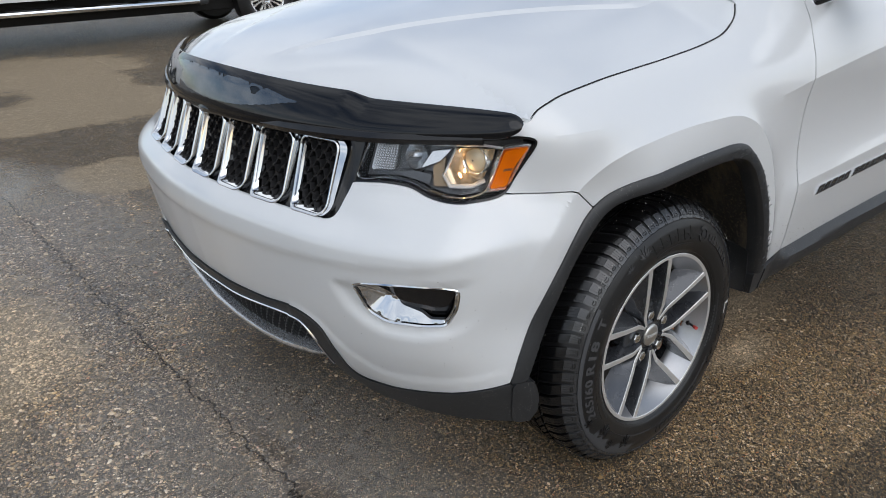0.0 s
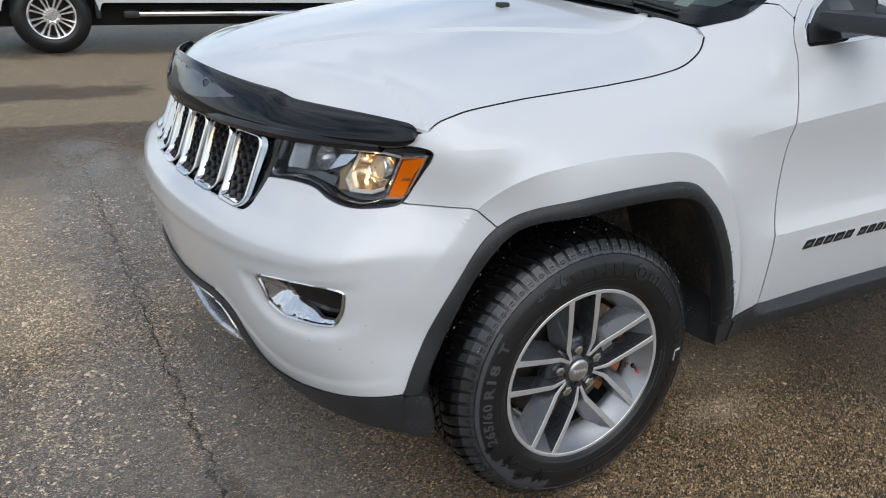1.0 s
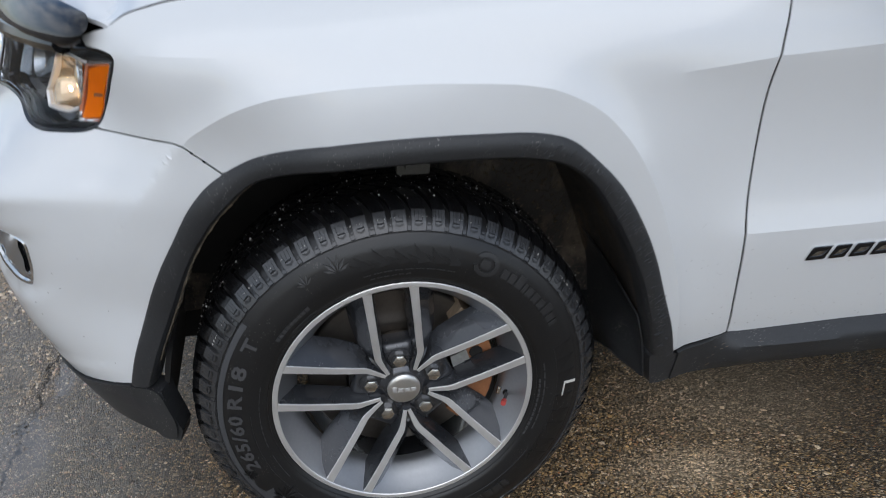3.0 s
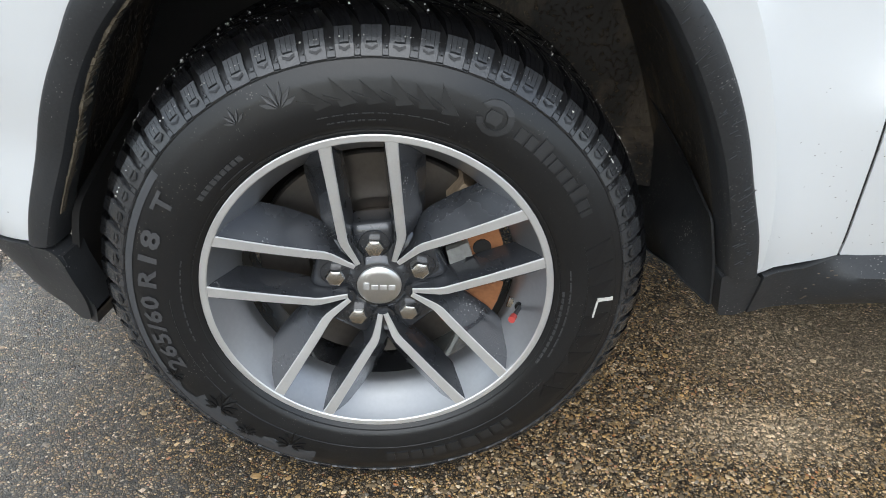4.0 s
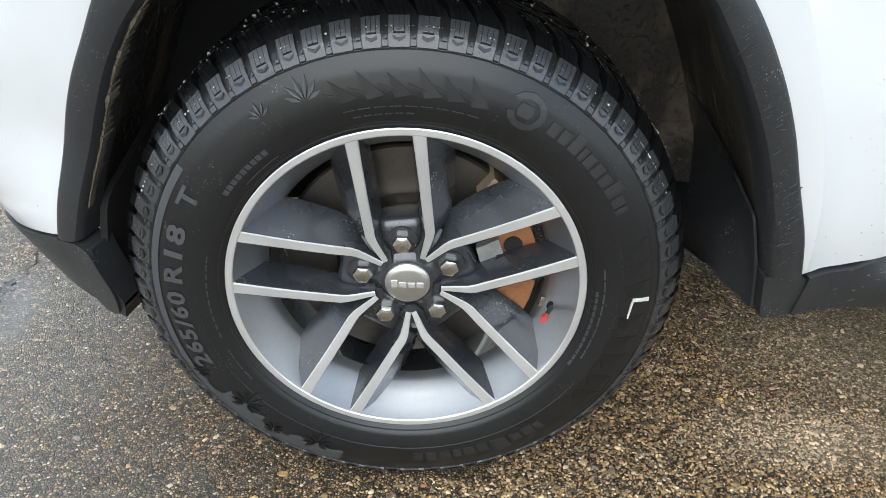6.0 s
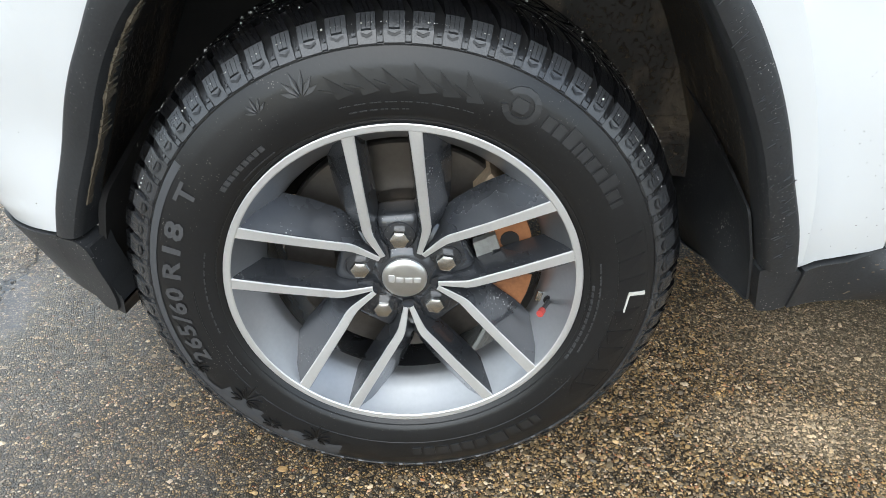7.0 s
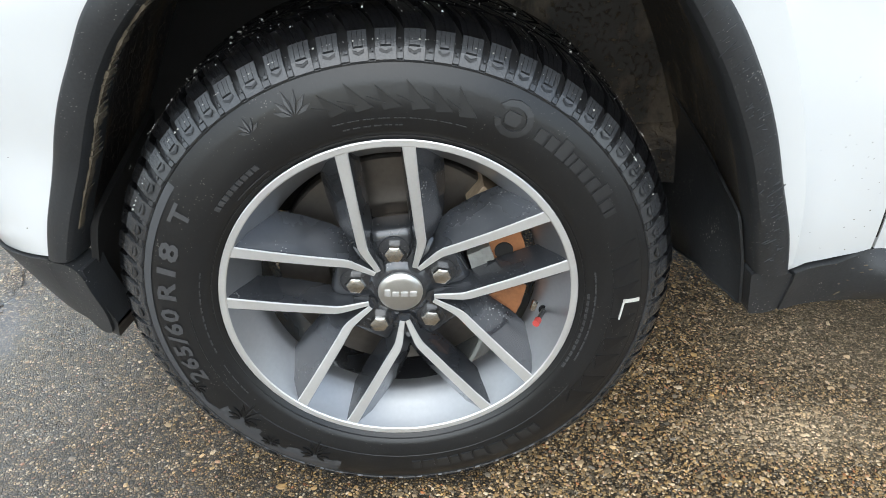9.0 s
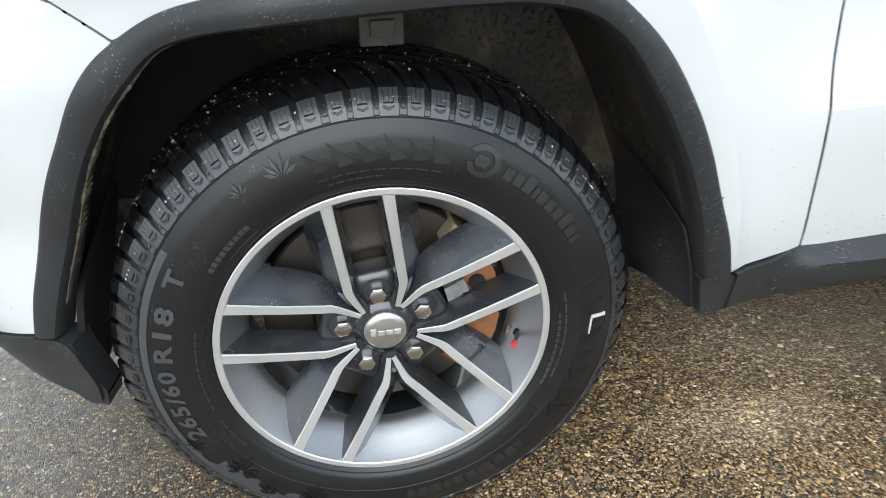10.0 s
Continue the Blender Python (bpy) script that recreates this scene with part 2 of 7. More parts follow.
def chain(px, py, n=700):
    k = np.r_[0, np.cumsum(np.hypot(np.diff(px), np.diff(py)))]
    t = np.linspace(0, k[-1], n)
    x, y = hermite(k, px, t), hermite(k, py, t)
    return np.r_[0, np.cumsum(np.hypot(np.diff(x), np.diff(y)))], x, y


RUN, RUN_X, RUN_Y = chain(PLAN_X, PLAN_Y)
TX, TY = np.gradient(RUN_X, RUN), np.gradient(RUN_Y, RUN)
OUT_X, OUT_Y = TY / np.hypot(TX, TY), -TX / np.hypot(TX, TY)


def at_x(x):
    return np.interp(x, RUN_X, RUN)


def at_y(y):
    k = RUN_X < -0.15
    return np.interp(-np.asarray(y, float), -RUN_Y[k], RUN[k])


LEVELS = [0.20, 0.30, 0.40, 0.50, 0.60, 0.69, 0.76, 0.82, 0.88, 0.94, 1.00, 1.05, 1.10, 1.15, 1.20, 1.26, 1.34, 1.46]
STATIONS = [
    (at_y(0.925), [-.20, -.14, -.08, -.040, -.015, -.002, 0, -.055, -.085, -.100, -.112, -.125, -.15, -.20, -.30, -.40, -.50, -.60]),
    (at_y(0.45), [-.20, -.14, -.08, -.040, -.015, -.002, 0, -.058, -.088, -.106, -.118, -.13, -.155, -.20, -.30, -.40, -.50, -.60]),
    (at_y(0.15), [-.18, -.12, -.07, -.030, -.012, -.002, 0, -.045, -.105, -.126, -.140, -.15, -.18, -.22, -.30, -.40, -.50, -.60]),
    (at_x(-0.52), [-.13, -.10, -.065, -.035, -.016, -.003, 0, -.024, -.068, -.090, -.102, -.118, -.16, -.22, -.30, -.40, -.50, -.60]),
    (at_x(-0.36), [-.07, -.05, -.03, -.014, -.006, -.002, 0, -.006, -.018, -.032, -.055, -.095, -.150, -.22, -.30, -.40, -.50, -.60]),
    (at_x(0.0), [-.07, -.05, -.02, -.008, -.002, 0, 0, 0, -.004, -.016, -.038, -.072, -.120, -.19, -.27, -.40, -.50, -.60]),
    (at_x(0.35), [-.07, -.05, -.03, -.014, -.006, -.002, 0, 0, -.003, -.008, -.012, -.026, -.060, -.100, -.135, -.20, -.36, -.50]),
    (at_x(0.65), [-.07, -.055, -.035, -.014, -.005, 0, -.006, -.009, -.007, -.001, .006, -.001, -.020, -.044, -.078, -.122, -.190, -.275]),
    (at_x(1.9), [-.07, -.055, -.035, -.014, -.004, .001, -.006, -.010, -.008, -.003, .005, .005, -.010, -.032, -.068, -.112, -.172, -.258]),
]
AT = np.array([s for s, _ in STATIONS])


def bulge(s, z):
    """How far the skin stands out of the plan line at run s and height z."""
    s, z = np.atleast_1d(np.asarray(s, float)), np.atleast_1d(np.asarray(z, float))
    cols = np.array([hermite(LEVELS, row, z) for _, row in STATIONS])
    out = np.empty(len(s))
    i = np.clip(np.searchsorted(AT, s) - 1, 0, len(AT) - 2)
    h = np.diff(AT)[:, None]
    d = np.diff(cols, axis=0) / h
    m = np.vstack([d[:1], np.where(d[:-1] * d[1:] > 0, 2 * d[:-1] * d[1:] / (d[:-1] + d[1:] + 1e-12), 0), d[-1:]])
    k = np.arange(len(s))
    t = np.clip((s - AT[i]) / h[i, 0], 0, 1)
    return ((1 + 2 * t) * (1 - t) ** 2 * cols[i, k] + t * (1 - t) ** 2 * h[i, 0] * m[i, k]
            + t * t * (3 - 2 * t) * cols[i + 1, k] + t * t * (t - 1) * h[i, 0] * m[i + 1, k])


def ease(t):
    t = np.clip(t, 0, 1)
    return t * t * (3 - 2 * t)


CREASE_X = [-0.586, -0.575, -0.557, -0.535, -0.506, -0.471, -0.445, -0.413, -0.386, -0.34, -0.302, -0.257, -0.196, -0.083, 0.037, 0.15, 0.218, 0.262, 0.305, 0.35, 0.391, 0.43, 0.459, 0.49, 0.512, 0.53, 0.541, 0.550]
CREASE_Z = [0.4, 0.46, 0.53, 0.6, 0.665, 0.73, 0.766, 0.803, 0.838, 0.88, 0.905, 0.929, 0.949, 0.964, 0.969, 0.967, 0.959, 0.945, 0.923, 0.884, 0.833, 0.768, 0.703, 0.62, 0.549, 0.47, 0.41, 0.35]
_k = np.r_[0, np.cumsum(np.hypot(np.diff(CREASE_X), np.diff(CREASE_Z)))]
_t = np.linspace(0, _k[-1], 160)
CREASE = np.c_[at_x(hermite(_k, CREASE_X, _t)), hermite(_k, CREASE_Z, _t)]
BELT_X, BELT_Z = [0.30, 0.41, 0.62, 0.83, 1.03, 1.9], [0.956, 0.972, 1.003, 1.022, 1.040, 1.10]
FOOT_X, FOOT_Z = [0.50, 0.58, 0.63, 0.84, 1.15, 1.9], [0.676, 0.679, 0.683, 0.689, 0.699, 0.715]


# bumper: a ridge under the grille, the dish round the fog lamp, and the rolled hem above the lower trim
RIDGE_S, RIDGE_Z = [0.0, 0.366, 0.545, 0.671, 0.755, 0.833, 0.93, 1.10], [0.712, 0.714, 0.724, 0.730, 0.736, 0.744, 0.764, 0.80]
HEM_S, HEM_Z = [0.0, 0.44, 0.497, 0.540, 0.586, 0.640, 0.678, 0.811, 0.936, 1.10], [0.550, 0.562, 0.541, 0.498, 0.461, 0.432, 0.420, 0.424, 0.438, 0.46]
DISH = np.array([(0.572, 0.668), (0.585, 0.678), (0.66, 0.687), (0.75, 0.695), (0.86, 0.711), (0.95, 0.729), (1.00, 0.70), (0.99, 0.62), (0.940, 0.580), (0.878, 0.556), (0.795, 0.540), (0.707, 0.541), (0.649, 0.563), (0.604, 0.598), (0.578, 0.640)])


def from_loop(loop, x, y):
    """Distance of points from a closed loop."""
    best = np.full(len(x), 9.0)
    for a, b in zip(loop, np.roll(loop, -1, 0)):
        d = b - a
        t = np.clip(((x - a[0]) * d[0] + (y - a[1]) * d[1]) / (d @ d), 0, 1)
        best = np.minimum(best, np.hypot(x - a[0] - t * d[0], y - a[1] - t * d[1]))
    return best


def inside(loop, x, y):
    """1 where a point lies inside a closed loop."""
    a, b = loop, np.roll(loop, -1, 0)
    hit = (a[None, :, 1] > y[:, None]) != (b[None, :, 1] > y[:, None])
    at = a[None, :, 0] + (y[:, None] - a[None, :, 1]) / (b[None, :, 1] - a[None, :, 1] + 1e-15) * (b[None, :, 0] - a[None, :, 0])
    return (hit & (x[:, None] < at)).sum(1) % 2


def pressed(s, z):
    """Creases pressed into the skin: round the arch, along the belt, along the door's foot, and the dish round the fog lamp."""
    x = np.interp(s, RUN, RUN_X)
    d = np.sqrt(np.min((s[:, None] - CREASE[None, :, 0]) ** 2 + (z[:, None] - CREASE[None, :, 1]) ** 2, 1))
    line = np.interp(s, CREASE[:, 0], CREASE[:, 1], left=0.0, right=0.0)
    inner = (z < line) | ((s > CREASE[-1, 0]) & (z < 0) )
    fall = np.exp(-((d / 0.09) ** 2))
    arch = np.where(inner, 0.013 - 0.15 * d, 0.013 - 0.016 * (1 - np.exp(-d / 0.035)) * fall - 0.013 * (1 - fall)) * ease((x + 0.58) / 0.24) * (1 - ease((x - 0.50) / 0.12))
    belt = 0.005 * np.exp(-np.abs(z - np.interp(x, BELT_X, BELT_Z)) / 0.030) * ease((x - 0.30) / 0.25)
    up = z - np.interp(x, FOOT_X, FOOT_Z)
    foot = np.where(up > 0, 0.016 * np.exp(-up / 0.045), 0.016 * np.exp(-((up / 0.15) ** 2))) * ease((x - 0.53) / 0.12)
    dish = -0.014 * ease(from_loop(DISH, s, z) * inside(DISH, s, z) / 0.034) * (1 - ease((s - 0.83) / 0.15))
    over = z - np.interp(s, RIDGE_S, RIDGE_Z)
    ridge = 0.009 * np.where(over > 0, np.exp(-((over / 0.055) ** 2)), np.exp(-np.abs(over) / 0.020)) * (1 - ease((s - 0.80) / 0.25))
    under = np.interp(s, HEM_S, HEM_Z) - z
    hem = 0.004 * ease(under / 0.016) * (1 - ease((s - 0.95) / 0.12)) * (s > 0.40)
    # the bumper's flank draws in before the wheel
    tuck = -0.055 * ease((s - 0.82) / 0.28) * (1 - ease((s - 1.27) / 0.20)) * ease((z - 0.34) / 0.24) * (1 - ease((z - 0.83) / 0.20))
    return arch + belt + foot + dish + ridge + hem + tuck


def skin_at(s, z, lift=0.0):
    """Places on the wrapped skin, lifted off it by lift."""
    s, z = np.atleast_1d(np.asarray(s, float)), np.atleast_1d(np.asarray(z, float))
    b = bulge(s, z) + pressed(s, z) + lift
    return np.c_[np.interp(s, RUN, RUN_X) + np.interp(s, RUN, OUT_X) * b, np.interp(s, RUN, RUN_Y) + np.interp(s, RUN, OUT_Y) * b, z]

# ---- building tools ----
from mathutils.geometry import delaunay_2d_cdt


def link(name, verts, faces, mat, parent=None, label="", smooth=True, sharp=0.6):
    me = bpy.data.meshes.new(name)
    me.from_pydata([tuple(v) for v in verts], [], [tuple(f) for f in faces])
    me.materials.append(mat)
    if smooth:
        me.polygons.foreach_set("use_smooth", [True] * len(me.polygons))
        me.set_sharp_from_angle(angle=sharp)
    ob = new(name, me)
    ob.parent = parent
    if label:
        tagged(ob, label)
    return ob


def part(name, bm, mat, parent=None, label="", smooth=True, sharp=0.6):
    me = bpy.data.meshes.new(name)
    bm.to_mesh(me)
    bm.free()
    me.materials.append(mat)
    if smooth:
        me.polygons.foreach_set("use_smooth", [True] * len(me.polygons))
        me.set_sharp_from_angle(angle=sharp)
    ob = new(name, me)
    ob.parent = parent
    if label:
        tagged(ob, label)
    return ob


def thing(name, label, category, group="", kind=""):
    return tagged(new(name), label, category, group, kind)


def within(loop, pts):
    """Which points lie inside a closed loop."""
    a, b = np.asarray(loop), np.roll(loop, -1, 0)
    x, y = pts[:, 0:1], pts[:, 1:2]
    hit = (a[:, 1] > y) != (b[:, 1] > y)
    at = a[:, 0] + (y - a[:, 1]) / (b[:, 1] - a[:, 1] + 1e-15) * (b[:, 0] - a[:, 0])
    return (hit & (x < at)).sum(1) % 2 == 1


def spaced(loop, step, closed=True):
    out, p = [], np.asarray(loop, float)
    for a, b in zip(p, np.roll(p, -1, 0) if closed else p[1:]):
        n = max(1, int(np.ceil(np.linalg.norm(b - a) / step)))
        out += [a + (b - a) * k / n for k in range(n)]
    if not closed:
        out.append(p[-1])
    return np.array(out)


def rounded(points, step=0.012, closed=False):
    """A smooth line through a few points."""
    p = np.asarray(points, float)
    if closed:
        p = np.vstack([p[-2:], p, p[:3]])
    k = np.r_[0, np.cumsum(np.sqrt(np.linalg.norm(np.diff(p, axis=0), axis=1)))]
    lo, hi = (k[2], k[-3]) if closed else (k[0], k[-1])
    q = p if not closed else p
    m = np.gradient(q, k, axis=0)
    out = []
    for i in range(len(k) - 1):
        if k[i] < lo - 1e-9 or k[i + 1] > hi + 1e-9:
            continue
        n = max(1, int(np.ceil(np.linalg.norm(q[i + 1] - q[i]) / step)))
        h = k[i + 1] - k[i]
        for j in range(n):
            t = j / n
            out.append((1 + 2 * t) * (1 - t) ** 2 * q[i] + t * (1 - t) ** 2 * h * m[i] + t * t * (3 - 2 * t) * q[i + 1] + t * t * (t - 1) * h * m[i + 1])
    if not closed:
        out.append(q[-1])
    return np.array(out)


def cornered(points, radius=0.006, n=4):
    """A closed loop with its corners rounded off."""
    p, out = np.asarray(points, float), []
    for a, b, c in zip(np.roll(p, 1, 0), p, np.roll(p, -1, 0)):
        ra, rc = min(radius, np.linalg.norm(a - b) * 0.45), min(radius, np.linalg.norm(c - b) * 0.45)
        u, v = b + (a - b) / np.linalg.norm(a - b) * ra, b + (c - b) / np.linalg.norm(c - b) * rc
        out += [(1 - t) ** 2 * u + 2 * t * (1 - t) * b + t * t * v for t in np.linspace(0, 1, n)]
    return np.array(out)


def sheet(loop, holes, step, where, lip=0.012, lines=()):
    """Verts and faces of a sheet cut to loop, with holes, carried to its place by where(uv, lift), its rims turned in by lip."""
    rings = [spaced(loop, step)] + [spaced(h, step) for h in holes]
    pts, edges = [], []
    for r in rings:
        k = len(pts)
        pts += list(r)
        edges += [(k + i, k + (i + 1) % len(r)) for i in range(len(r))]
    for q in lines:
        q = spaced(q, step, False)
        ok = within(rings[0], q) & (np.min(np.hypot(q[:, None, 0] - rings[0][None, :, 0], q[:, None, 1] - rings[0][None, :, 1]), 1) > 0.3 * step)
        k = len(pts)
        pts += list(q)
        edges += [(k + i, k + i + 1) for i in range(len(q) - 1) if ok[i] and ok[i + 1]]
        for i in range(len(q)):
            if not ok[i]:
                pts[k + i] = rings[0][0]
    rim = np.array(pts)
    lo, hi = rim.min(0), rim.max(0)
    gx, gy = np.arange(lo[0] + step / 2, hi[0], step), np.arange(lo[1] + step / 2, hi[1], step)
    grid = np.array([(x + (j % 2) * step / 2, y) for j, y in enumerate(gy) for x in gx]).reshape(-1, 2)
    keep = within(rings[0], grid)
    for h in rings[1:]:
        keep &= ~within(h, grid)
    grid = grid[keep]
    if len(grid):
        near = np.min(np.hypot(grid[:, None, 0] - rim[None, :, 0], grid[:, None, 1] - rim[None, :, 1]), 1)
        grid = grid[near > 0.55 * step]
    allp = np.vstack([rim, grid])
    vs, es, fs, *_ = delaunay_2d_cdt([Vector(p) for p in allp], edges, [], 0, 1e-7)
    uv = np.array([tuple(v) for v in vs])
    tri = np.array([f for f in fs if len(f) == 3])
    mid = uv[tri].mean(1)
    good = within(rings[0], mid)
    for h in rings[1:]:
        good &= ~within(h, mid)
    tri = tri[good]
    top, under = where(uv, 0.0), where(uv, -0.01)
    nrm = np.cross(top[tri[:, 1]] - top[tri[:, 0]], top[tri[:, 2]] - top[tri[:, 0]])
    turned = (nrm * (top - under)[tri[:, 0]]).sum(1) < 0
    tri[turned] = tri[turned][:, ::-1]
    faces = [tuple(int(i) for i in f) for f in tri]
    verts = list(top)
    if lip:
        count = {}
        for f in faces:
            for a, b in zip(f, f[1:] + f[:1]):
                count[(a, b)] = count.get((a, b), 0) + 1
        edge = [(a, b) for a, b in count if (b, a) not in count]
        low = where(uv, -lip)
        used, ids = {}, {}
        for a, b in edge:
            for v in (a, b):
                if v not in used:
                    used[v] = len(verts)
                    verts.append(top[v])
                    ids[v] = len(verts)
                    verts.append(low[v])
            faces.append((used[b], used[a], ids[a], ids[b]))
    return verts, faces


def on_skin(uv, lift=0.0):
    p = skin_at(np.abs(uv[:, 0]), uv[:, 1], lift)
    p[:, 1] = np.where(uv[:, 0] < 0, 2 * MID - p[:, 1], p[:, 1])
    return p


def panel(name, loop, mat, parent, where=on_skin, holes=(), step=0.02, lip=0.007, label="", mirror=False, lines=(), sharp=0.6):
    verts, faces = sheet(loop, holes, step, where, lip, lines)
    if mirror:
        verts = [(v[0], 2 * MID - v[1], v[2]) for v in verts]
        faces = [f[::-1] for f in faces]
    return link(name, verts, faces, mat, parent, label, sharp=sharp)


def both(half):
    """A loop over both sides from its left half, which runs from middle line to middle line."""
    h = np.asarray(half, float)
    return np.vstack([h, (h * (-1, 1))[::-1]])


def rings_mesh(rings, closed_round=True, closed_along=False, caps=False):
    """Faces between rows of equally many points."""
    n, m = len(rings), len(rings[0])
    verts = [tuple(p) for r in rings for p in r]
    faces = []
    for i in range(n if closed_along else n - 1):
        for j in range(m if closed_round else m - 1):
            a, b = i * m + j, i * m + (j + 1) % m
            c, d = ((i + 1) % n) * m + (j + 1) % m, ((i + 1) % n) * m + j
            faces.append((a, b, c, d))
    if caps:
        faces += [tuple(range(m))[::-1], tuple((n - 1) * m + j for j in range(m))]
    return verts, faces


def tube(line, radius, n=8, closed=False, flat=1.0, up=(0, 0, 1)):
    """A round bar along a line of points."""
    p, rings = np.asarray(line, float), []
    for i in range(len(p)):
        a, b = (p[i - 1], p[(i + 1) % len(p)]) if closed else (p[max(i - 1, 0)], p[min(i + 1, len(p) - 1)])
        d = Vector(b - a).normalized()
        u = d.cross(Vector(up))
        u = (u if u.length > 1e-4 else d.cross(Vector((1, 0, 0)))).normalized()
        w = u.cross(d)
        rings.append([Vector(p[i]) + u * (math.cos(k) * radius) + w * (math.sin(k) * radius * flat) for k in np.linspace(0, 2 * math.pi, n, endpoint=False)])
    return rings_mesh(rings, True, closed, caps=not closed)


def box(bm, lo, hi, bevel=0.0, turn=None):
    """A block between two corners, its edges rounded."""
    made = bmesh.ops.create_cube(bm, size=1.0)["verts"]
    lo, hi = Vector(lo), Vector(hi)
    for v in made:
        v.co = Vector((lo[i] + (v.co[i] + 0.5) * (hi[i] - lo[i]) for i in range(3)))
    if bevel:
        es = list({e for v in made for e in v.link_edges})
        made = bmesh.ops.bevel(bm, geom=es, offset=bevel, segments=2, affect="EDGES", profile=0.6)["verts"]
    if turn is not None:
        bmesh.ops.transform(bm, matrix=turn, verts=[v for v in made if v.is_valid])
    return made


def merged(*pieces):
    verts, faces = [], []
    for v, f in pieces:
        k = len(verts)
        verts += list(v)
        faces += [tuple(i + k for i in q) for q in f]
    return verts, faces

# ---- the white car: body ----
car = thing("car", "white four-door off-road car with black wheel-arch trim, parked on wet asphalt", "car")

# wheel-arch lines as (run, height)
ARCH_OUT = rounded([(1.046, 0.404), (1.060, 0.443), (1.088, 0.514), (1.118, 0.584), (1.154, 0.655), (1.182, 0.702), (1.217, 0.760), (1.246, 0.795), (1.278, 0.819), (1.335, 0.850), (1.410, 0.871),
                    (1.550, 0.885), (1.700, 0.889), (1.780, 0.887), (1.834, 0.874), (1.884, 0.837), (1.934, 0.787), (1.985, 0.710), (2.020, 0.640), (2.050, 0.564), (2.080, 0.490), (2.104, 0.418)])
ARCH_IN = rounded([(1.100, 0.410), (1.130, 0.490), (1.166, 0.570), (1.208, 0.660), (1.246, 0.722), (1.286, 0.768), (1.328, 0.806), (1.378, 0.824), (1.440, 0.834),
                   (1.560, 0.842), (1.690, 0.846), (1.765, 0.843), (1.832, 0.828), (1.878, 0.795), (1.910, 0.752), (1.942, 0.703), (1.971, 0.650), (1.996, 0.598), (2.022, 0.528), (2.044, 0.462), (2.058, 0.418)])
HOOD_SEAM = rounded([(-0.466, 1.036), (-0.440, 1.053), (-0.395, 1.066), (-0.349, 1.075), (-0.222, 1.090), (-0.086, 1.101), (0.060, 1.113), (0.210, 1.132), (0.292, 1.152), (0.348, 1.184), (0.378, 1.215)])
DOOR_SEAM = rounded([(0.647, 0.447), (0.633, 0.540), (0.624, 0.610), (0.616, 0.683), (0.614, 0.820), (0.608, 0.950), (0.611, 1.003), (0.634, 1.120), (0.649, 1.165), (0.659, 1.203), (0.674, 1.233), (0.700, 1.262), (0.737, 1.292), (0.792, 1.320), (0.848, 1.345), (0.950, 1.392), (1.080, 1.452)])
SCREEN_EDGE = rounded([(0.374, 1.236), (0.438, 1.246), (0.515, 1.260), (0.566, 1.277), (0.616, 1.298), (0.708, 1.344), (0.800, 1.390), (0.920, 1.452)])
LAMP = rounded([(0.612, 0.982), (0.760, 0.988), (0.930, 0.996), (1.000, 1.000), (1.085, 1.003), (1.113, 0.993), (1.092, 0.945), (1.060, 0.897), (1.025, 0.872),
                (0.935, 0.860), (0.860, 0.860), (0.800, 0.869), (0.752, 0.884), (0.684, 0.889), (0.592, 0.884)], 0.01)
GAP = 0.0022


def side_x(pts):
    return np.c_[at_x(np.asarray(pts)[:, 0]), np.asarray(pts)[:, 1]]


fog_hole = cornered([(0.628, 0.668), (0.670, 0.684), (0.762, 0.694), (0.850, 0.693), (0.900, 0.684), (0.892, 0.630), (0.866, 0.586), (0.810, 0.580), (0.715, 0.577), (0.664, 0.600)], 0.016)
lamp_low = LAMP[(np.abs(LAMP[:, 1] - 0.875) < 0.03) & (np.arange(len(LAMP)) > len(LAMP) * 0.5)]
bumper_half = np.vstack([[(0.0, 0.528)], rounded([(0.125, 0.529), (0.290, 0.535), (0.440, 0.545), (0.505, 0.515), (0.530, 0.450), (0.566, 0.372), (0.673, 0.361), (0.772, 0.371), (0.950, 0.392), (1.042, 0.403)]),
                         ARCH_OUT[(ARCH_OUT[:, 0] < 1.276) & (ARCH_OUT[:, 0] > 1.050)], [(1.2745, 0.8180), (1.2195, 0.8645)],
                         rounded([(1.205, 0.8690), (1.085, 0.8700), (1.048, 0.8705)]), lamp_low[lamp_low[:, 0] < 1.03],
                         rounded([(0.580, 0.850), (0.565, 0.812), (0.545, 0.803), (0.464, 0.803), (0.290, 0.803), (0.0, 0.803)])])
panel("bumper_cover", both(bumper_half), PAINT, car, holes=[fog_hole, fog_hole * (-1, 1)], lines=[CREASE] + [q * (k, 1) for k in (1, -1) for q in (np.c_[np.linspace(0.03, 0.95, 60), np.interp(np.linspace(0.03, 0.95, 60), RIDGE_S, RIDGE_Z)], spaced(DISH[:6], 0.01, False))], step=0.010, label="glossy white front bumper cover with small specks of dirt")

lamp_back = LAMP[(LAMP[:, 0] > 1.03) & (np.arange(len(LAMP)) > len(LAMP) * 0.3)][::-1]
seam_top = side_x(HOOD_SEAM) - (0, 0.0012)
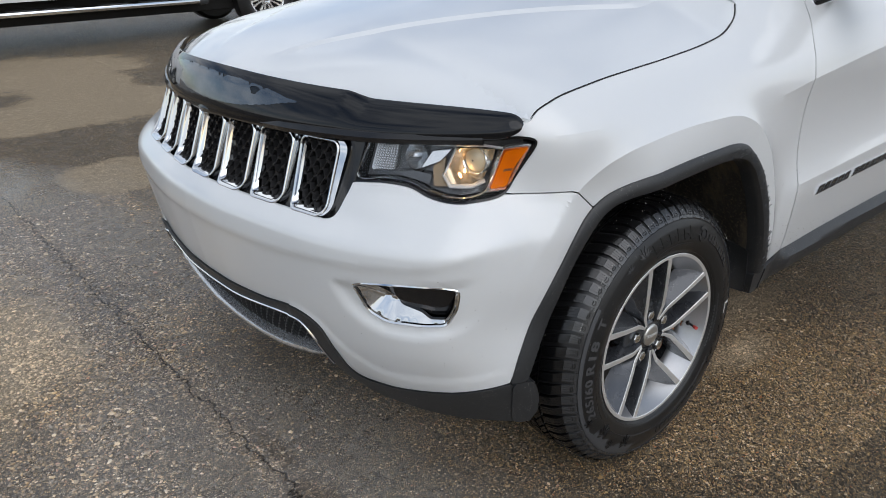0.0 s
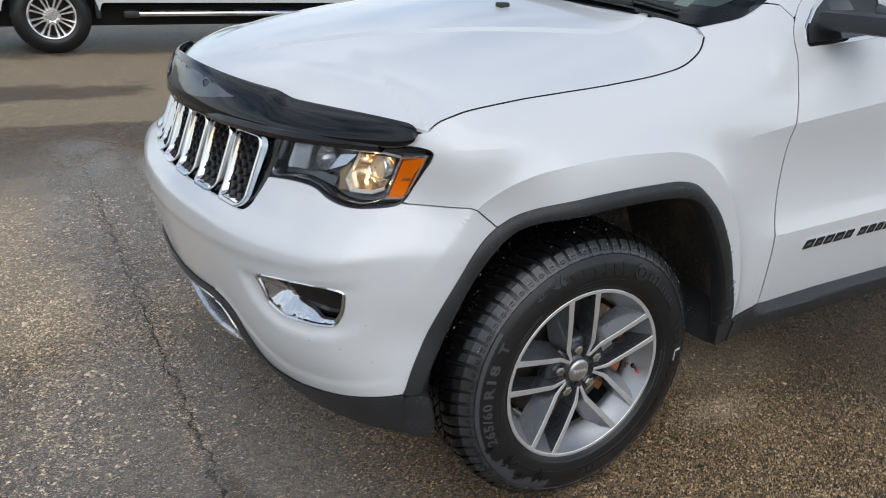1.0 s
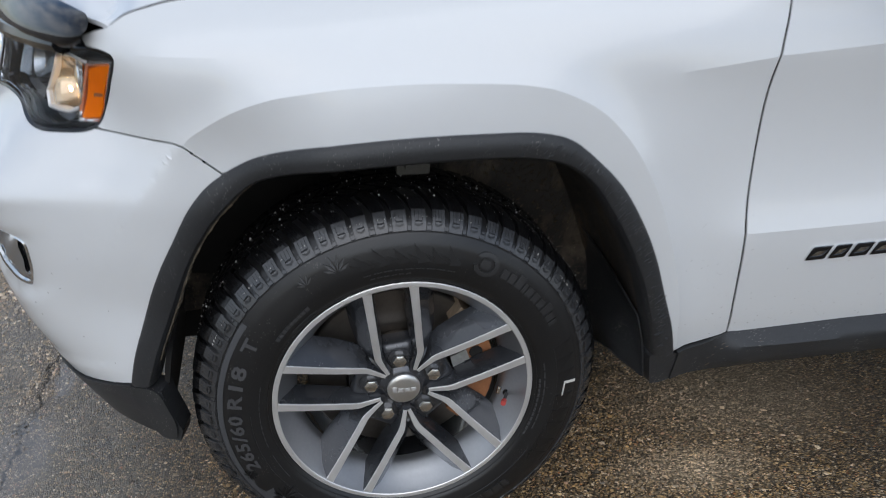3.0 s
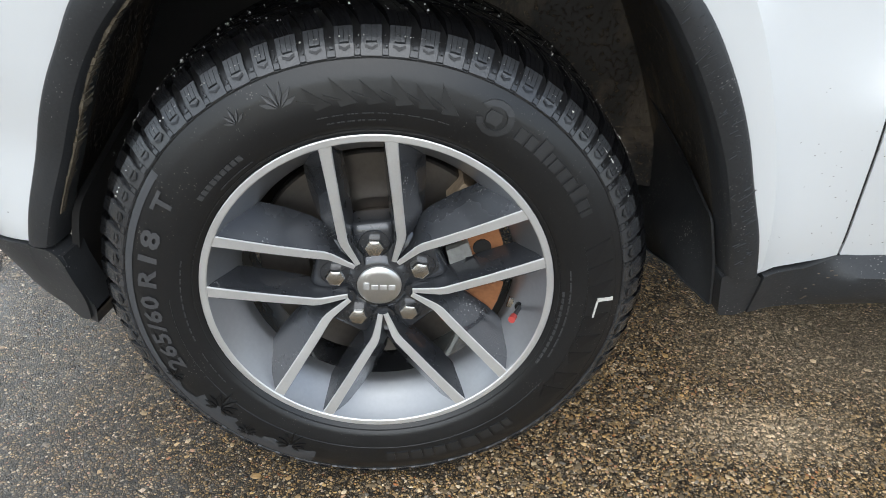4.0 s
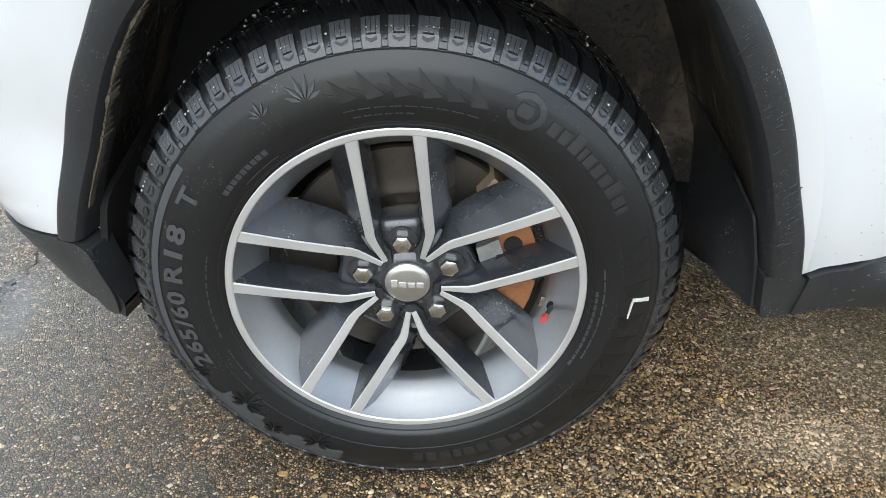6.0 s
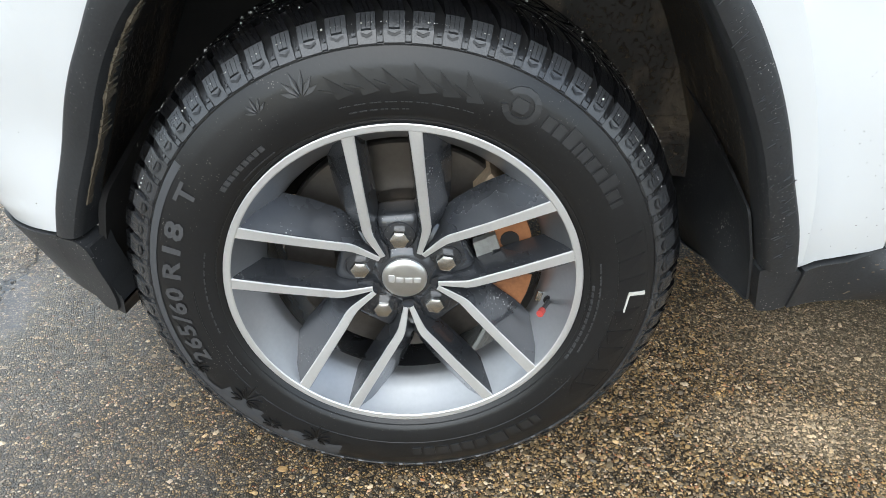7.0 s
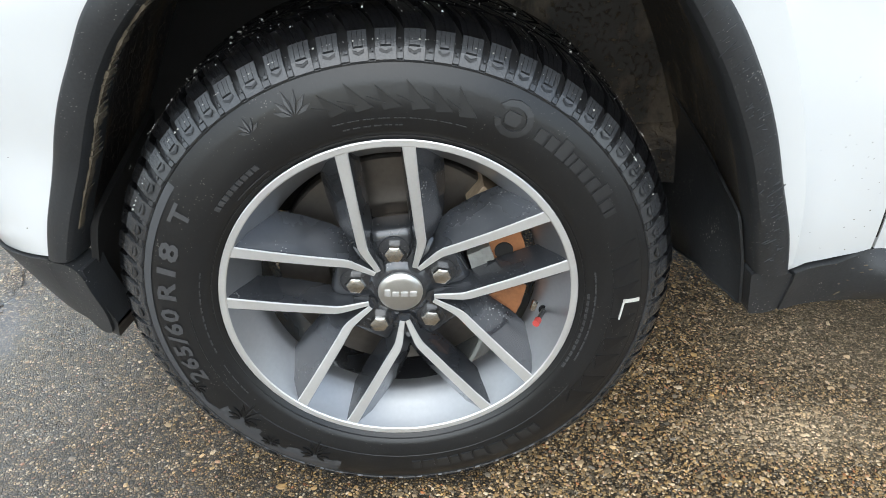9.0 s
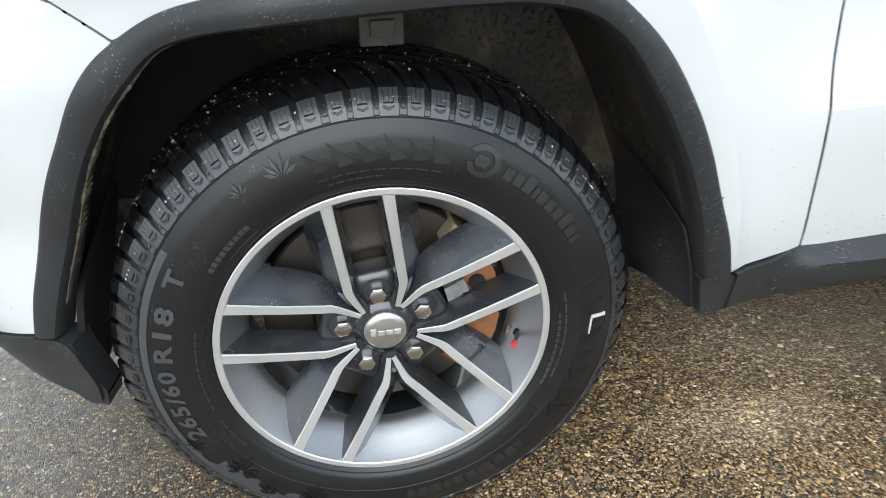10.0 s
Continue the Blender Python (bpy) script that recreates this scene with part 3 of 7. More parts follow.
fender_loop = np.vstack([[(1.2765, 0.8210), (1.2205, 0.8675)], rounded([(1.205, 0.8720), (1.085, 0.8730), (1.052, 0.8735)]), lamp_back,
                         [(1.085, 1.006), (1.045, 1.005), (1.030, 1.018)], seam_top,
                         side_x(SCREEN_EDGE[SCREEN_EDGE[:, 0] < 0.612]), side_x([(0.614, 1.295), (0.660, 1.291), (0.690, 1.260)]),
                         (side_x(DOOR_SEAM[DOOR_SEAM[:, 1] < 1.25]) - (GAP, 0))[::-1], side_x([(0.610, 0.437), (0.585, 0.430), (0.560, 0.426)]),
                         ARCH_OUT[ARCH_OUT[:, 0] > 1.284][::-1]])
belt_line, foot_line = side_x(np.c_[np.linspace(0.42, 1.85, 60), np.interp(np.linspace(0.42, 1.85, 60), BELT_X, BELT_Z)]), side_x(np.c_[np.linspace(0.56, 1.85, 60), np.interp(np.linspace(0.56, 1.85, 60), FOOT_X, FOOT_Z)])
panel("fender", fender_loop, PAINT, car, lines=[CREASE, belt_line], step=0.016, sharp=0.20, label="glossy white front fender")
panel("fender", fender_loop, PAINT, car, step=0.05, mirror=True, label="glossy white front fender")

window_hole = side_x(cornered([(0.700, 1.190), (0.900, 1.200), (1.88, 1.268), (1.88, 1.44), (1.135, 1.44), (0.890, 1.334), (0.790, 1.288), (0.722, 1.240)], 0.018))
door_loop = np.vstack([side_x([(1.9, 0.470), (1.9, 1.455), (1.10, 1.455)]), (side_x(DOOR_SEAM) + (GAP, 0))[::-1]])
panel("front_door", door_loop, PAINT, car, holes=[window_hole], lines=[belt_line, foot_line], step=0.02, sharp=0.20, label="glossy white front door with dust specks along its foot")

panel("front_door", door_loop, PAINT, car, holes=[window_hole], step=0.06, mirror=True, label="glossy white front door")

# hood
SEAM_AT = on_skin(side_x(HOOD_SEAM))
FRONT_Y = [0.080, 0.14, 0.20, 0.30, 0.43, 0.60, 0.80, 0.925]
FRONT_X = [-0.440, -0.490, -0.524, -0.578, -0.640, -0.704, -0.746, -0.756]
REAR_Y = [0.09, 0.115, 0.140, 0.30, 0.50, 0.70, 0.925]
REAR_X = [0.370, 0.374, 0.378, 0.366, 0.300, 0.262, 0.250]
CROWN_X = [-0.80, -0.76, -0.70, -0.60, -0.40, -0.20, 0.08, 0.30, 0.45]
CROWN_Z = [1.045, 1.078, 1.105, 1.135, 1.180, 1.215, 1.258, 1.280, 1.292]


def hood_base(x, y):
    edge_y = np.interp(x, SEAM_AT[:, 0], SEAM_AT[:, 1]) + 0.0026
    edge_z = np.interp(x, SEAM_AT[:, 0], SEAM_AT[:, 2])
    v = np.clip((y - edge_y) / (MID - edge_y), 0, 1)
    z = edge_z + (hermite(CROWN_X, CROWN_Z, x) - edge_z) * (1 - (1 - v) ** 2.3 + 0.22 * ease((x - 0.28) / 0.09) * (1 - np.exp(-v / 0.03)) * np.exp(-v / 0.15))
    return z


def hood_z(x, y):
    y = np.where(y > MID, 2 * MID - y, y)
    front = hermite(FRONT_Y, FRONT_X, y)
    d = np.clip((x - front) / 0.15, 0, 1)
    drop = hermite([0.080, 0.10, 0.20, 0.40, 0.60, 0.925], [1.037, 1.041, 1.046, 1.052, 1.064, 1.078], y) - hood_base(front, y)
    z = hood_base(x, y) + np.minimum(drop, 0) * (1 - d) ** 2
    # raised middle field, its shoulder running from the nose to the screen
    ridge = np.maximum(0.76 - 0.54 * (x + 0.65), 0.30)
    step = np.clip((y - ridge) / 0.022, 0, 1)
    return z + 0.006 * step * np.clip((x + 0.70) / 0.15, 0, 1)


def on_hood(uv, lift=0.0):
    return np.c_[uv, hood_z(uv[:, 0], uv[:, 1]) + lift]


fy = np.linspace(FRONT_Y[0], MID, 40)
hood_half = np.vstack([np.c_[hermite(FRONT_Y, FRONT_X, fy), fy][::-1], (SEAM_AT[1:, :2] + (0.0, 0.0026)),
                       np.c_[hermite(REAR_Y, REAR_X, np.linspace(0.108, MID, 40)), np.linspace(0.108, MID, 40)]])
other = hood_half[::-1] * (1, -1) + (0, 2 * MID)
panel("hood", np.vstack([hood_half, other[1:-1]]), PAINT, car, where=on_hood, step=0.018, sharp=0.16, lines=[np.c_[np.linspace(-0.64, 0.20, 50), 0.76 + k - 0.54 * (np.linspace(-0.64, 0.20, 50) + 0.65)] for k in (0.0, 0.022)], label="glossy white engine hood with a raised middle")

# black sheet behind the panels, standing in for shade in seams and openings
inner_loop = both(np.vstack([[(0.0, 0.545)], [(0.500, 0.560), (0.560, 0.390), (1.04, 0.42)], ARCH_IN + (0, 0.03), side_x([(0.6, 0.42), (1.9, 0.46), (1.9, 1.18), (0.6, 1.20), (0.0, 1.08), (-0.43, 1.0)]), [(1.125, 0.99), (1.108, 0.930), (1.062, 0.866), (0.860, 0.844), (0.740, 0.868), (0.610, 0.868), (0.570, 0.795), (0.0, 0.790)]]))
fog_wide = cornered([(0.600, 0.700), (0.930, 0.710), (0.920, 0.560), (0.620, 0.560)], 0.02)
panel("panel_shade", inner_loop, DARK, car, holes=[fog_wide, fog_wide * (-1, 1)], where=lambda uv, lift: on_skin(uv, lift - 0.022), step=0.04, lip=0, label="black sheet standing in for the shade behind the body panels")

# floor pan, so that the underside is closed
bm = bmesh.new()
box(bm, (0.62, 0.12, 0.27), (3.65, 1.73, 0.44), 0.03)
box(bm, (-0.62, 0.36, 0.30), (0.65, 1.49, 0.95), 0.03)
part("underbody", bm, DARK, car, "dark underbody")

pillar = np.vstack([side_x([(0.617, 1.2985), (0.661, 1.2945), (0.693, 1.262)]), side_x(DOOR_SEAM[DOOR_SEAM[:, 1] > 1.265]) - (GAP, 0), side_x(SCREEN_EDGE[SCREEN_EDGE[:, 0] > 0.625])[::-1]])
for side in (False, True):
    panel("roof_pillar_foot", pillar, PAINT, car, step=0.03, mirror=side, label="glossy white foot of the roof pillar")

# black tubes in the seams, added to draw the shade of the gaps
for name, line, depth in (("door_seam_shade", side_x(DOOR_SEAM[DOOR_SEAM[:, 1] > 0.46]), -0.0048), ("hood_seam_shade", side_x(HOOD_SEAM) - (0, 0.002), -0.0062)):
    v, f = tube(on_skin(line, depth), 0.0034, 6)
    link(name, v, f, DARK, car, "black tube standing in for the shade in the seam")

# ---- the white car: nose ----
def inset(loop, d):
    """A closed loop moved inwards by d."""
    p = np.asarray(loop, float)
    t = np.roll(p, -1, 0) - np.roll(p, 1, 0)
    n = np.c_[-t[:, 1], t[:, 0]] / (np.linalg.norm(t, axis=1)[:, None] + 1e-9)
    area = np.sum(p[:, 0] * np.roll(p[:, 1], -1) - np.roll(p[:, 0], -1) * p[:, 1])
    return p + n * d * np.sign(area)


def band(name, loop, steps, mat, parent, label="", mirror=False, base=0.0):
    """A frame along a closed loop on the skin; steps are (inset, lift) from its outer foot to its inner foot."""
    rows = []
    for d, lift in steps:
        rows.append(on_skin(inset(loop, d), lift + base))
    if mirror:
        rows = [r * (1, -1, 1) + (0, 2 * MID, 0) for r in rows]
    v, f = rings_mesh(rows, True)
    if mirror:
        f = [q[::-1] for q in f]
    return link(name, v, f, mat, parent, label)


# front grille: black surround with seven framed slots
PITCH, HALF = 0.1565, 0.0665
def slot_loop(k, grow=0.0):
    c = k * PITCH
    h = HALF + grow
    return cornered([(c - h * 0.95, 0.801 - grow), (c + h * 0.95, 0.801 - grow), (c + h * 1.03, 0.972 + grow), (c - h * 1.03, 0.972 + grow)], 0.030, 8)


surround = both(np.vstack([[(0.0, 0.795), (0.545, 0.795)], [(0.572, 0.812), (0.592, 0.860), (0.604, 0.900), (0.616, 0.995)], [(0.616, 1.000), (0.0, 1.000)]]))
grille = panel("grille_surround", surround, GLOSS_BLACK, car, where=lambda uv, lift: on_skin(uv, lift - 0.024), holes=[slot_loop(k, -0.006) for k in range(-3, 4)], step=0.03, label="gloss black grille surround")
# near-black sheet: the slots' shaded depth is given by its colour
panel("grille_shade", both([(0.0, 0.79), (0.60, 0.79), (0.60, 1.0), (0.0, 1.0)]), DARK, car, where=lambda uv, lift: on_skin(uv, lift - 0.075), step=0.05, lip=0, label="black sheet standing in for the shade behind the grille")
for k in range(-3, 4):
    wide = 0.006 if abs(k) == 3 else 0.003
    frame_ob = band("grille_slot_frame", slot_loop(k), [(-wide, -0.026), (-wide * 0.8, -0.014), (0.000, -0.004), (0.0010, 0.0), (0.0028, 0.0022), (0.0050, 0.0026), (0.0072, 0.0010), (0.0084, -0.0025), (0.0094, -0.007), (0.0115, -0.010), (0.0125, -0.014)], CHROME, car, "bright chrome frame of a grille slot")
    if abs(k) == 3:
        # the outermost frames have a broad bevelled flank towards the lamp
        end, out = slot_loop(k), math.copysign(1, k)
        tall = (end[:, 1] - 0.801) / 0.171
        far = np.clip((end[:, 0] * out - 3 * PITCH) / HALF, 0, 1) ** 2
        rows = [on_skin(end + np.c_[out * far * (0.010 + 0.014 * tall) * t, 0 * far], lift) for t, lift in ((1, -0.030), (1, -0.010), (0.94, -0.006), (0.5, -0.0045), (0.02, -0.003))]
        v, f = rings_mesh(rows, True)
        link("bevelled_flank", v, f, CHROME, frame_ob, "broad bevelled chrome flank")
    pieces = []
    c = k * PITCH
    for j in range(9):
        z = 0.814 + j * 0.0185
        u = np.linspace(c - 0.054, c + 0.054, 49)
        wave = 0.0076 * np.clip(1.5 * np.sin((u - c) * 2 * math.pi / 0.036 + (math.pi if j % 2 else 0)), -1, 1)
        pts = on_skin(np.c_[u, np.clip(z + wave, 0.81, 0.963)], -0.012)
        rows = [[p + np.array(o) for o in ((-0.004, 0, -0.0022), (-0.004, 0, 0.0022), (0.012, 0, 0.0022), (0.012, 0, -0.0022))] for p in pts]
        pieces.append(rings_mesh(rows, True, caps=True))
    v, f = merged(*pieces)
    link("slot_mesh", v, f, MESH_BLACK, frame_ob, "black wavy mesh in the slot", smooth=False)

# hood deflector
def smooth_plan(ys, values, powers):
    """Even curve across the car, through values given on one side."""
    return np.polyfit((MID - np.array(ys)) ** 2, values, powers)


BOTTOM_X = smooth_plan([0.060, 0.12, 0.20, 0.395, 0.60, 0.80, 0.925], [-0.470, -0.528, -0.584, -0.690, -0.762, -0.800, -0.808], 4)
BOTTOM_Z = smooth_plan([0.060, 0.12, 0.395, 0.60, 0.925], [1.004, 1.000, 0.985, 0.979, 0.976], 2)
TOP_X = smooth_plan([0.060, 0.12, 0.20, 0.405, 0.60, 0.80, 0.925], [-0.446, -0.490, -0.536, -0.640, -0.716, -0.758, -0.768], 4)
TOP_Z = smooth_plan([0.060, 0.10, 0.20, 0.400, 0.60, 0.925], [1.046, 1.054, 1.058, 1.062, 1.072, 1.084], 3)


def deflector_rows(y):
    m = np.where(y > MID, 2 * MID - y, y)
    u2 = (MID - m) ** 2
    bx, bz, tx, tz = (np.polyval(c, u2) for c in (BOTTOM_X, BOTTOM_Z, TOP_X, TOP_Z))
    rise = 0.012 * ease((m - 0.385) / 0.070)
    rows = []
    for t in (0.0, 0.02, 0.06, 0.12, 0.2, 0.3, 0.4, 0.5, 0.6, 0.7, 0.8, 0.88, 0.94, 0.98, 1.0):
        out = 0.013 * (1 - abs(2 * t - 1) ** 3.2)
        x, z = bx + (tx - bx) * t, bz + (tz - bz) * t + rise * t
        nx, ny = -0.75, -0.55 * np.sign(MID - y) * np.clip(np.abs(MID - y) / 0.5, 0, 1)
        rows.append(np.c_[x + nx * out, y + ny * out, z + out * 0.25])
    for t, out in ((1.0, -0.004), (0.5, 0.011), (0.0, -0.004)):
        x, z = bx + (tx - bx) * t, bz + (tz - bz) * t + rise * t
        rows.append(np.c_[x - 0.75 * out, y, z])
    return np.array(rows)


ends = np.array([0.0, 0.0006, 0.002, 0.004, 0.007, 0.011, 0.016, 0.022, 0.029, 0.037])
dy = np.concatenate([0.072 + ends, np.arange(0.118, 1.73, 0.012), 2 * MID - 0.072 - ends[::-1]])
dr = deflector_rows(dy)
mid_line = dr[:15].mean(0)
squeeze = np.sqrt(np.clip(1 - (1 - np.clip((np.minimum(dy, 2 * MID - dy) - 0.0715) / 0.036, 0, 1)) ** 2, 0.001, 1))
dr = mid_line + (dr - mid_line) * squeeze[None, :, None]
v, f = rings_mesh([dr[:, i] for i in range(dr.shape[1])], True, caps=True)
deflector = link("hood_deflector", v, f, SMOKE, car, "smoked dark acrylic hood deflector with worn film")
# worn mirror film on its middle, peeled along the edges
def on_deflector(uv, lift=0.0):
    rows = deflector_rows(uv[:, 0])[:15]
    ts = np.array([0.0, 0.02, 0.06, 0.12, 0.2, 0.3, 0.4, 0.5, 0.6, 0.7, 0.8, 0.88, 0.94, 0.98, 1.0])
    out = np.empty((len(uv), 3))
    for i in range(3):
        out[:, i] = [np.interp(t, ts, rows[:, k, i]) for k, t in enumerate(uv[:, 1])]
    return out + (np.array([-0.75, -0.2, 0.45]) * (lift + 0.0012))


rng_f = np.random.default_rng(8)
fy0 = np.linspace(0.560, 1.395, 150)
peel = np.cumsum(rng_f.normal(0, 1, 150)) * 0.006
peel -= np.linspace(peel[0], peel[-1], 150)
taper = np.clip(1 - (np.abs(fy0 - 0.9775) / 0.418) ** 3, 0, 1)
top_edge = 0.60 + 0.26 * taper + peel * 0.6 - 0.05 * (rng_f.uniform(size=150) < 0.10) * rng_f.uniform(0.4, 1.6, 150)
low_edge_f = 0.58 - 0.34 * taper + 0.5 * peel[::-1] + rng_f.normal(0, 0.006, 150)
film_loop = np.vstack([np.c_[fy0, low_edge_f], np.c_[fy0, np.maximum(top_edge, low_edge_f + 0.02)][::-1]])
hole = np.array([(0.700 + 0.016 * math.cos(t) * (1 + 0.3 * math.sin(3 * t)), 0.66 + 0.085 * math.sin(t)) for t in np.linspace(0, 2 * math.pi, 14, endpoint=False)])
v, f = sheet(film_loop, [hole], 0.03, on_deflector, 0.001)
link("mirror_film", v, f, FILM, deflector, "worn mirror film with ragged peeled edges")
# black rail under the deflector, over grille and lamps
ry = np.linspace(0.135, 2 * MID - 0.135, 120)
rm = np.minimum(ry, 2 * MID - ry)
rail = np.c_[hermite([0.08, 0.20, 0.395, 0.60, 0.925], [-0.480, -0.572, -0.682, -0.752, -0.796], rm), ry, hermite([0.08, 0.395, 0.925], [1.003, 0.986, 0.980], rm)]
v, f = tube(rail, 0.016, 8)
link("nose_rail", v, f, GLOSS_BLACK, car, "gloss black rail above grille and lamps")

# headlamps
lamp_loop = LAMP[:-1] if np.allclose(LAMP[0], LAMP[-1]) else LAMP
for side in (False, True):
    def place(lift0):
        def put(uv, lift):
            return on_skin(uv, lift + lift0)
        return put
    unit = band("headlamp_housing", lamp_loop, [(0.0, -0.020), (0.0, -0.004), (0.0015, 0.001), (0.0055, 0.000), (0.0065, -0.008)], GLOSS_BLACK, car, "headlamp in a black frame", mirror=side)
    panel("lamp_bowl", inset(lamp_loop, 0.004), LAMP_DARK, unit, where=place(-0.048), step=0.02, lip=0, mirror=side, label="dark grey lamp bowl")
    band("lamp_wall", lamp_loop, [(0.0055, -0.008), (0.0055, -0.056)], GLOSS_BLACK, unit, mirror=side)
    def ribbon(name, line, steps, mat, label):
        """A low moulded strip along an open line on the lamp."""
        t = np.gradient(line, axis=0)
        nn = np.c_[-t[:, 1], t[:, 0]] / np.linalg.norm(t, axis=1)[:, None]
        rows = [on_skin(line + nn * d, lift) for d, lift in steps]
        if side:
            rows = [r * (1, -1, 1) + (0, 2 * MID, 0) for r in rows]
        v, f = rings_mesh(rows, False)
        return link(name, v, f if not side else [q[::-1] for q in f], mat, unit, label)

    low = rounded([(0.626, 0.974), (0.612, 0.938), (0.604, 0.8985), (0.684, 0.9015), (0.757, 0.8955), (0.803, 0.8805), (0.862, 0.8715), (0.935, 0.8715), (0.968, 0.882), (0.986, 0.906), (1.002, 0.937), (1.020, 0.974)], 0.008)
    ribbon("chrome_strip", low, ((-0.0016, -0.020), (-0.0015, -0.004), (-0.0010, 0.0004), (-0.0002, 0.0012), (0.0006, 0.0004), (0.0010, -0.004), (0.0012, -0.012)), CHROME, "chrome strip along the lamp's lower edge")
    ribbon("upper_strip", spaced([(0.628, 0.974), (0.746, 0.977), (0.840, 0.978), (0.965, 0.981), (1.023, 0.975)], 0.02, False), ((-0.003, -0.02), (-0.003, -0.010), (0.0, -0.007), (0.003, -0.010)), LAMP_BRIGHT, "thin bright strip along the lamp's top")
    # amber side reflector
    amber = cornered([(0.984, 0.884), (1.038, 0.889), (1.098, 0.978), (1.030, 0.968)], 0.006)
    panel("amber_reflector", amber, AMBER, unit, where=place(-0.005), step=0.012, lip=0.02, mirror=side, label="orange side reflector")
    bars = cornered([(1.026, 0.922), (1.057, 0.924), (1.060, 0.929), (1.028, 0.928)], 0.001)
    panel("moulded_mark", bars, RUST, unit, where=place(-0.0040), step=0.01, lip=0.001, mirror=side, label="small moulded mark")
    band("amber_rim", cornered([(0.970, 0.876), (1.044, 0.880), (1.106, 0.986), (1.022, 0.978)], 0.008), [(0.0, -0.03), (0.0, -0.007), (0.003, -0.004), (0.007, -0.007), (0.008, -0.020)], LAMP_CHROME, unit, mirror=side)
    # turn-signal reflector with a ribbed lens at the inner end
    panel("signal_reflector", cornered([(0.622, 0.908), (0.690, 0.911), (0.702, 0.972), (0.634, 0.972)], 0.008), LAMP_SIGNAL, unit, where=lambda uv, lift: on_skin(uv, lift - 0.026 - 0.010 * np.clip(1 - ((uv[:, 0] - 0.662) / 0.036) ** 2, 0, 1)), step=0.008, lip=0.02, mirror=side, label="bright turn-signal reflector")
    dots = []
    for i in range(8):
        for j in range(11):
            c = on_skin(np.array([[0.628 + i * 0.0075 + j * 0.0012, 0.912 + j * 0.0056]]), -0.0300)[0]
            if side:
                c = c * (1, -1, 1) + (0, 2 * MID, 0)
            b = bmesh.new()
            bmesh.ops.create_uvsphere(b, u_segments=6, v_segments=4, radius=0.0034)
            dots.append(([np.array(q.co) + c for q in b.verts], [[x.index for x in q.verts] for q in b.faces]))
            b.free()
    v, f = merged(*dots)
    link("signal_lens", v, f, LAMP_SIGNAL, unit, "rows of small lens bumps")
    # reflectors and blocks in the bowl
    panel("pale_reflector", [(0.752 + 0.033 * math.cos(t), 0.946 + 0.028 * math.sin(t)) for t in np.linspace(0, 2 * math.pi, 28, endpoint=False)], LAMP_SIGNAL, unit, where=lambda uv, lift: on_skin(uv, lift - 0.024 - 0.022 * np.clip(1 - ((uv[:, 0] - 0.752) / 0.033) ** 2 - ((uv[:, 1] - 0.946) / 0.028) ** 2, 0, 1)), step=0.007, lip=0.02, mirror=side, label="pale round reflector")
    panel("grey_block", cornered([(0.700, 0.904), (0.796, 0.888), (0.800, 0.908), (0.746, 0.914), (0.702, 0.910)], 0.004), LAMP_DARK, unit, where=place(-0.026), step=0.014, lip=0.03, mirror=side, label="grey block in the lamp")
    panel("bright_shard", cornered([(0.770, 0.922), (0.797, 0.957), (0.858, 0.966), (0.822, 0.938)], 0.003), CHROME, unit, where=lambda uv, lift: on_skin(uv, lift - 0.022 - 0.2 * np.clip(uv[:, 1] - 0.925, 0, 1)), step=0.010, lip=0.01, mirror=side, label="bright wing of the reflector")
    panel("pebbled_reflector", cornered([(0.800, 0.924), (0.838, 0.946), (0.834, 0.910), (0.854, 0.884), (0.806, 0.882)], 0.004), LAMP_PEBBLE, unit, where=place(-0.032), step=0.012, lip=0.02, mirror=side, label="brown pebbled reflector")
    panel("warm_reflector", cornered([(0.873, 0.969), (0.838, 0.910), (0.858, 0.890), (0.934, 0.890), (0.968, 0.899), (0.988, 0.925), (1.005, 0.970)], 0.006), LAMP_REFLECTOR, unit, where=lambda uv, lift: on_skin(uv, lift - 0.022 - 0.030 * np.clip(1 - ((uv[:, 0] - 0.925) / 0.075) ** 2 - ((uv[:, 1] - 0.930) / 0.045) ** 2, 0, 1)), step=0.010, lip=0.02, mirror=side, label="silvery bowl round the projector, tinted for warm lamp light")
    ribbon("bright_bracket", spaced([(0.873, 0.971), (0.836, 0.910), (0.857, 0.888), (0.934, 0.887), (0.972, 0.898)], 0.008, False), ((-0.003, -0.026), (-0.003, -0.016), (0.0, -0.013), (0.0035, -0.016), (0.004, -0.026)), LAMP_BRIGHT, "bright bracket round the projector")
    ctr = on_skin(np.array([[0.952, 0.941]]), -0.040)[0]
    bulb = on_skin(np.array([[0.905, 0.918]]), -0.030)[0]
    if side:
        ctr, bulb = ctr * (1, -1, 1) + (0, 2 * MID, 0), bulb * (1, -1, 1) + (0, 2 * MID, 0)
    b = bmesh.new()
    bmesh.ops.create_uvsphere(b, u_segments=12, v_segments=8, radius=0.003)
    bmesh.ops.transform(b, matrix=Matrix.Translation(Vector(bulb)) @ Matrix.Diagonal((1, 1, 1.5, 1)), verts=b.verts)
    part("bulb", b, BULB, unit, "small warm bulb")
    aim = Vector((-0.97, -0.22 if not side else 0.22, 0.05)).to_track_quat("Z", "Y").to_matrix().to_4x4()
    def turned(profile, n=28):
        return rings_mesh([[Vector(ctr) + aim.to_3x3() @ Vector((r * math.cos(a), r * math.sin(a), d)) for a in np.linspace(0, 2 * math.pi, n, endpoint=False)] for r, d in profile])
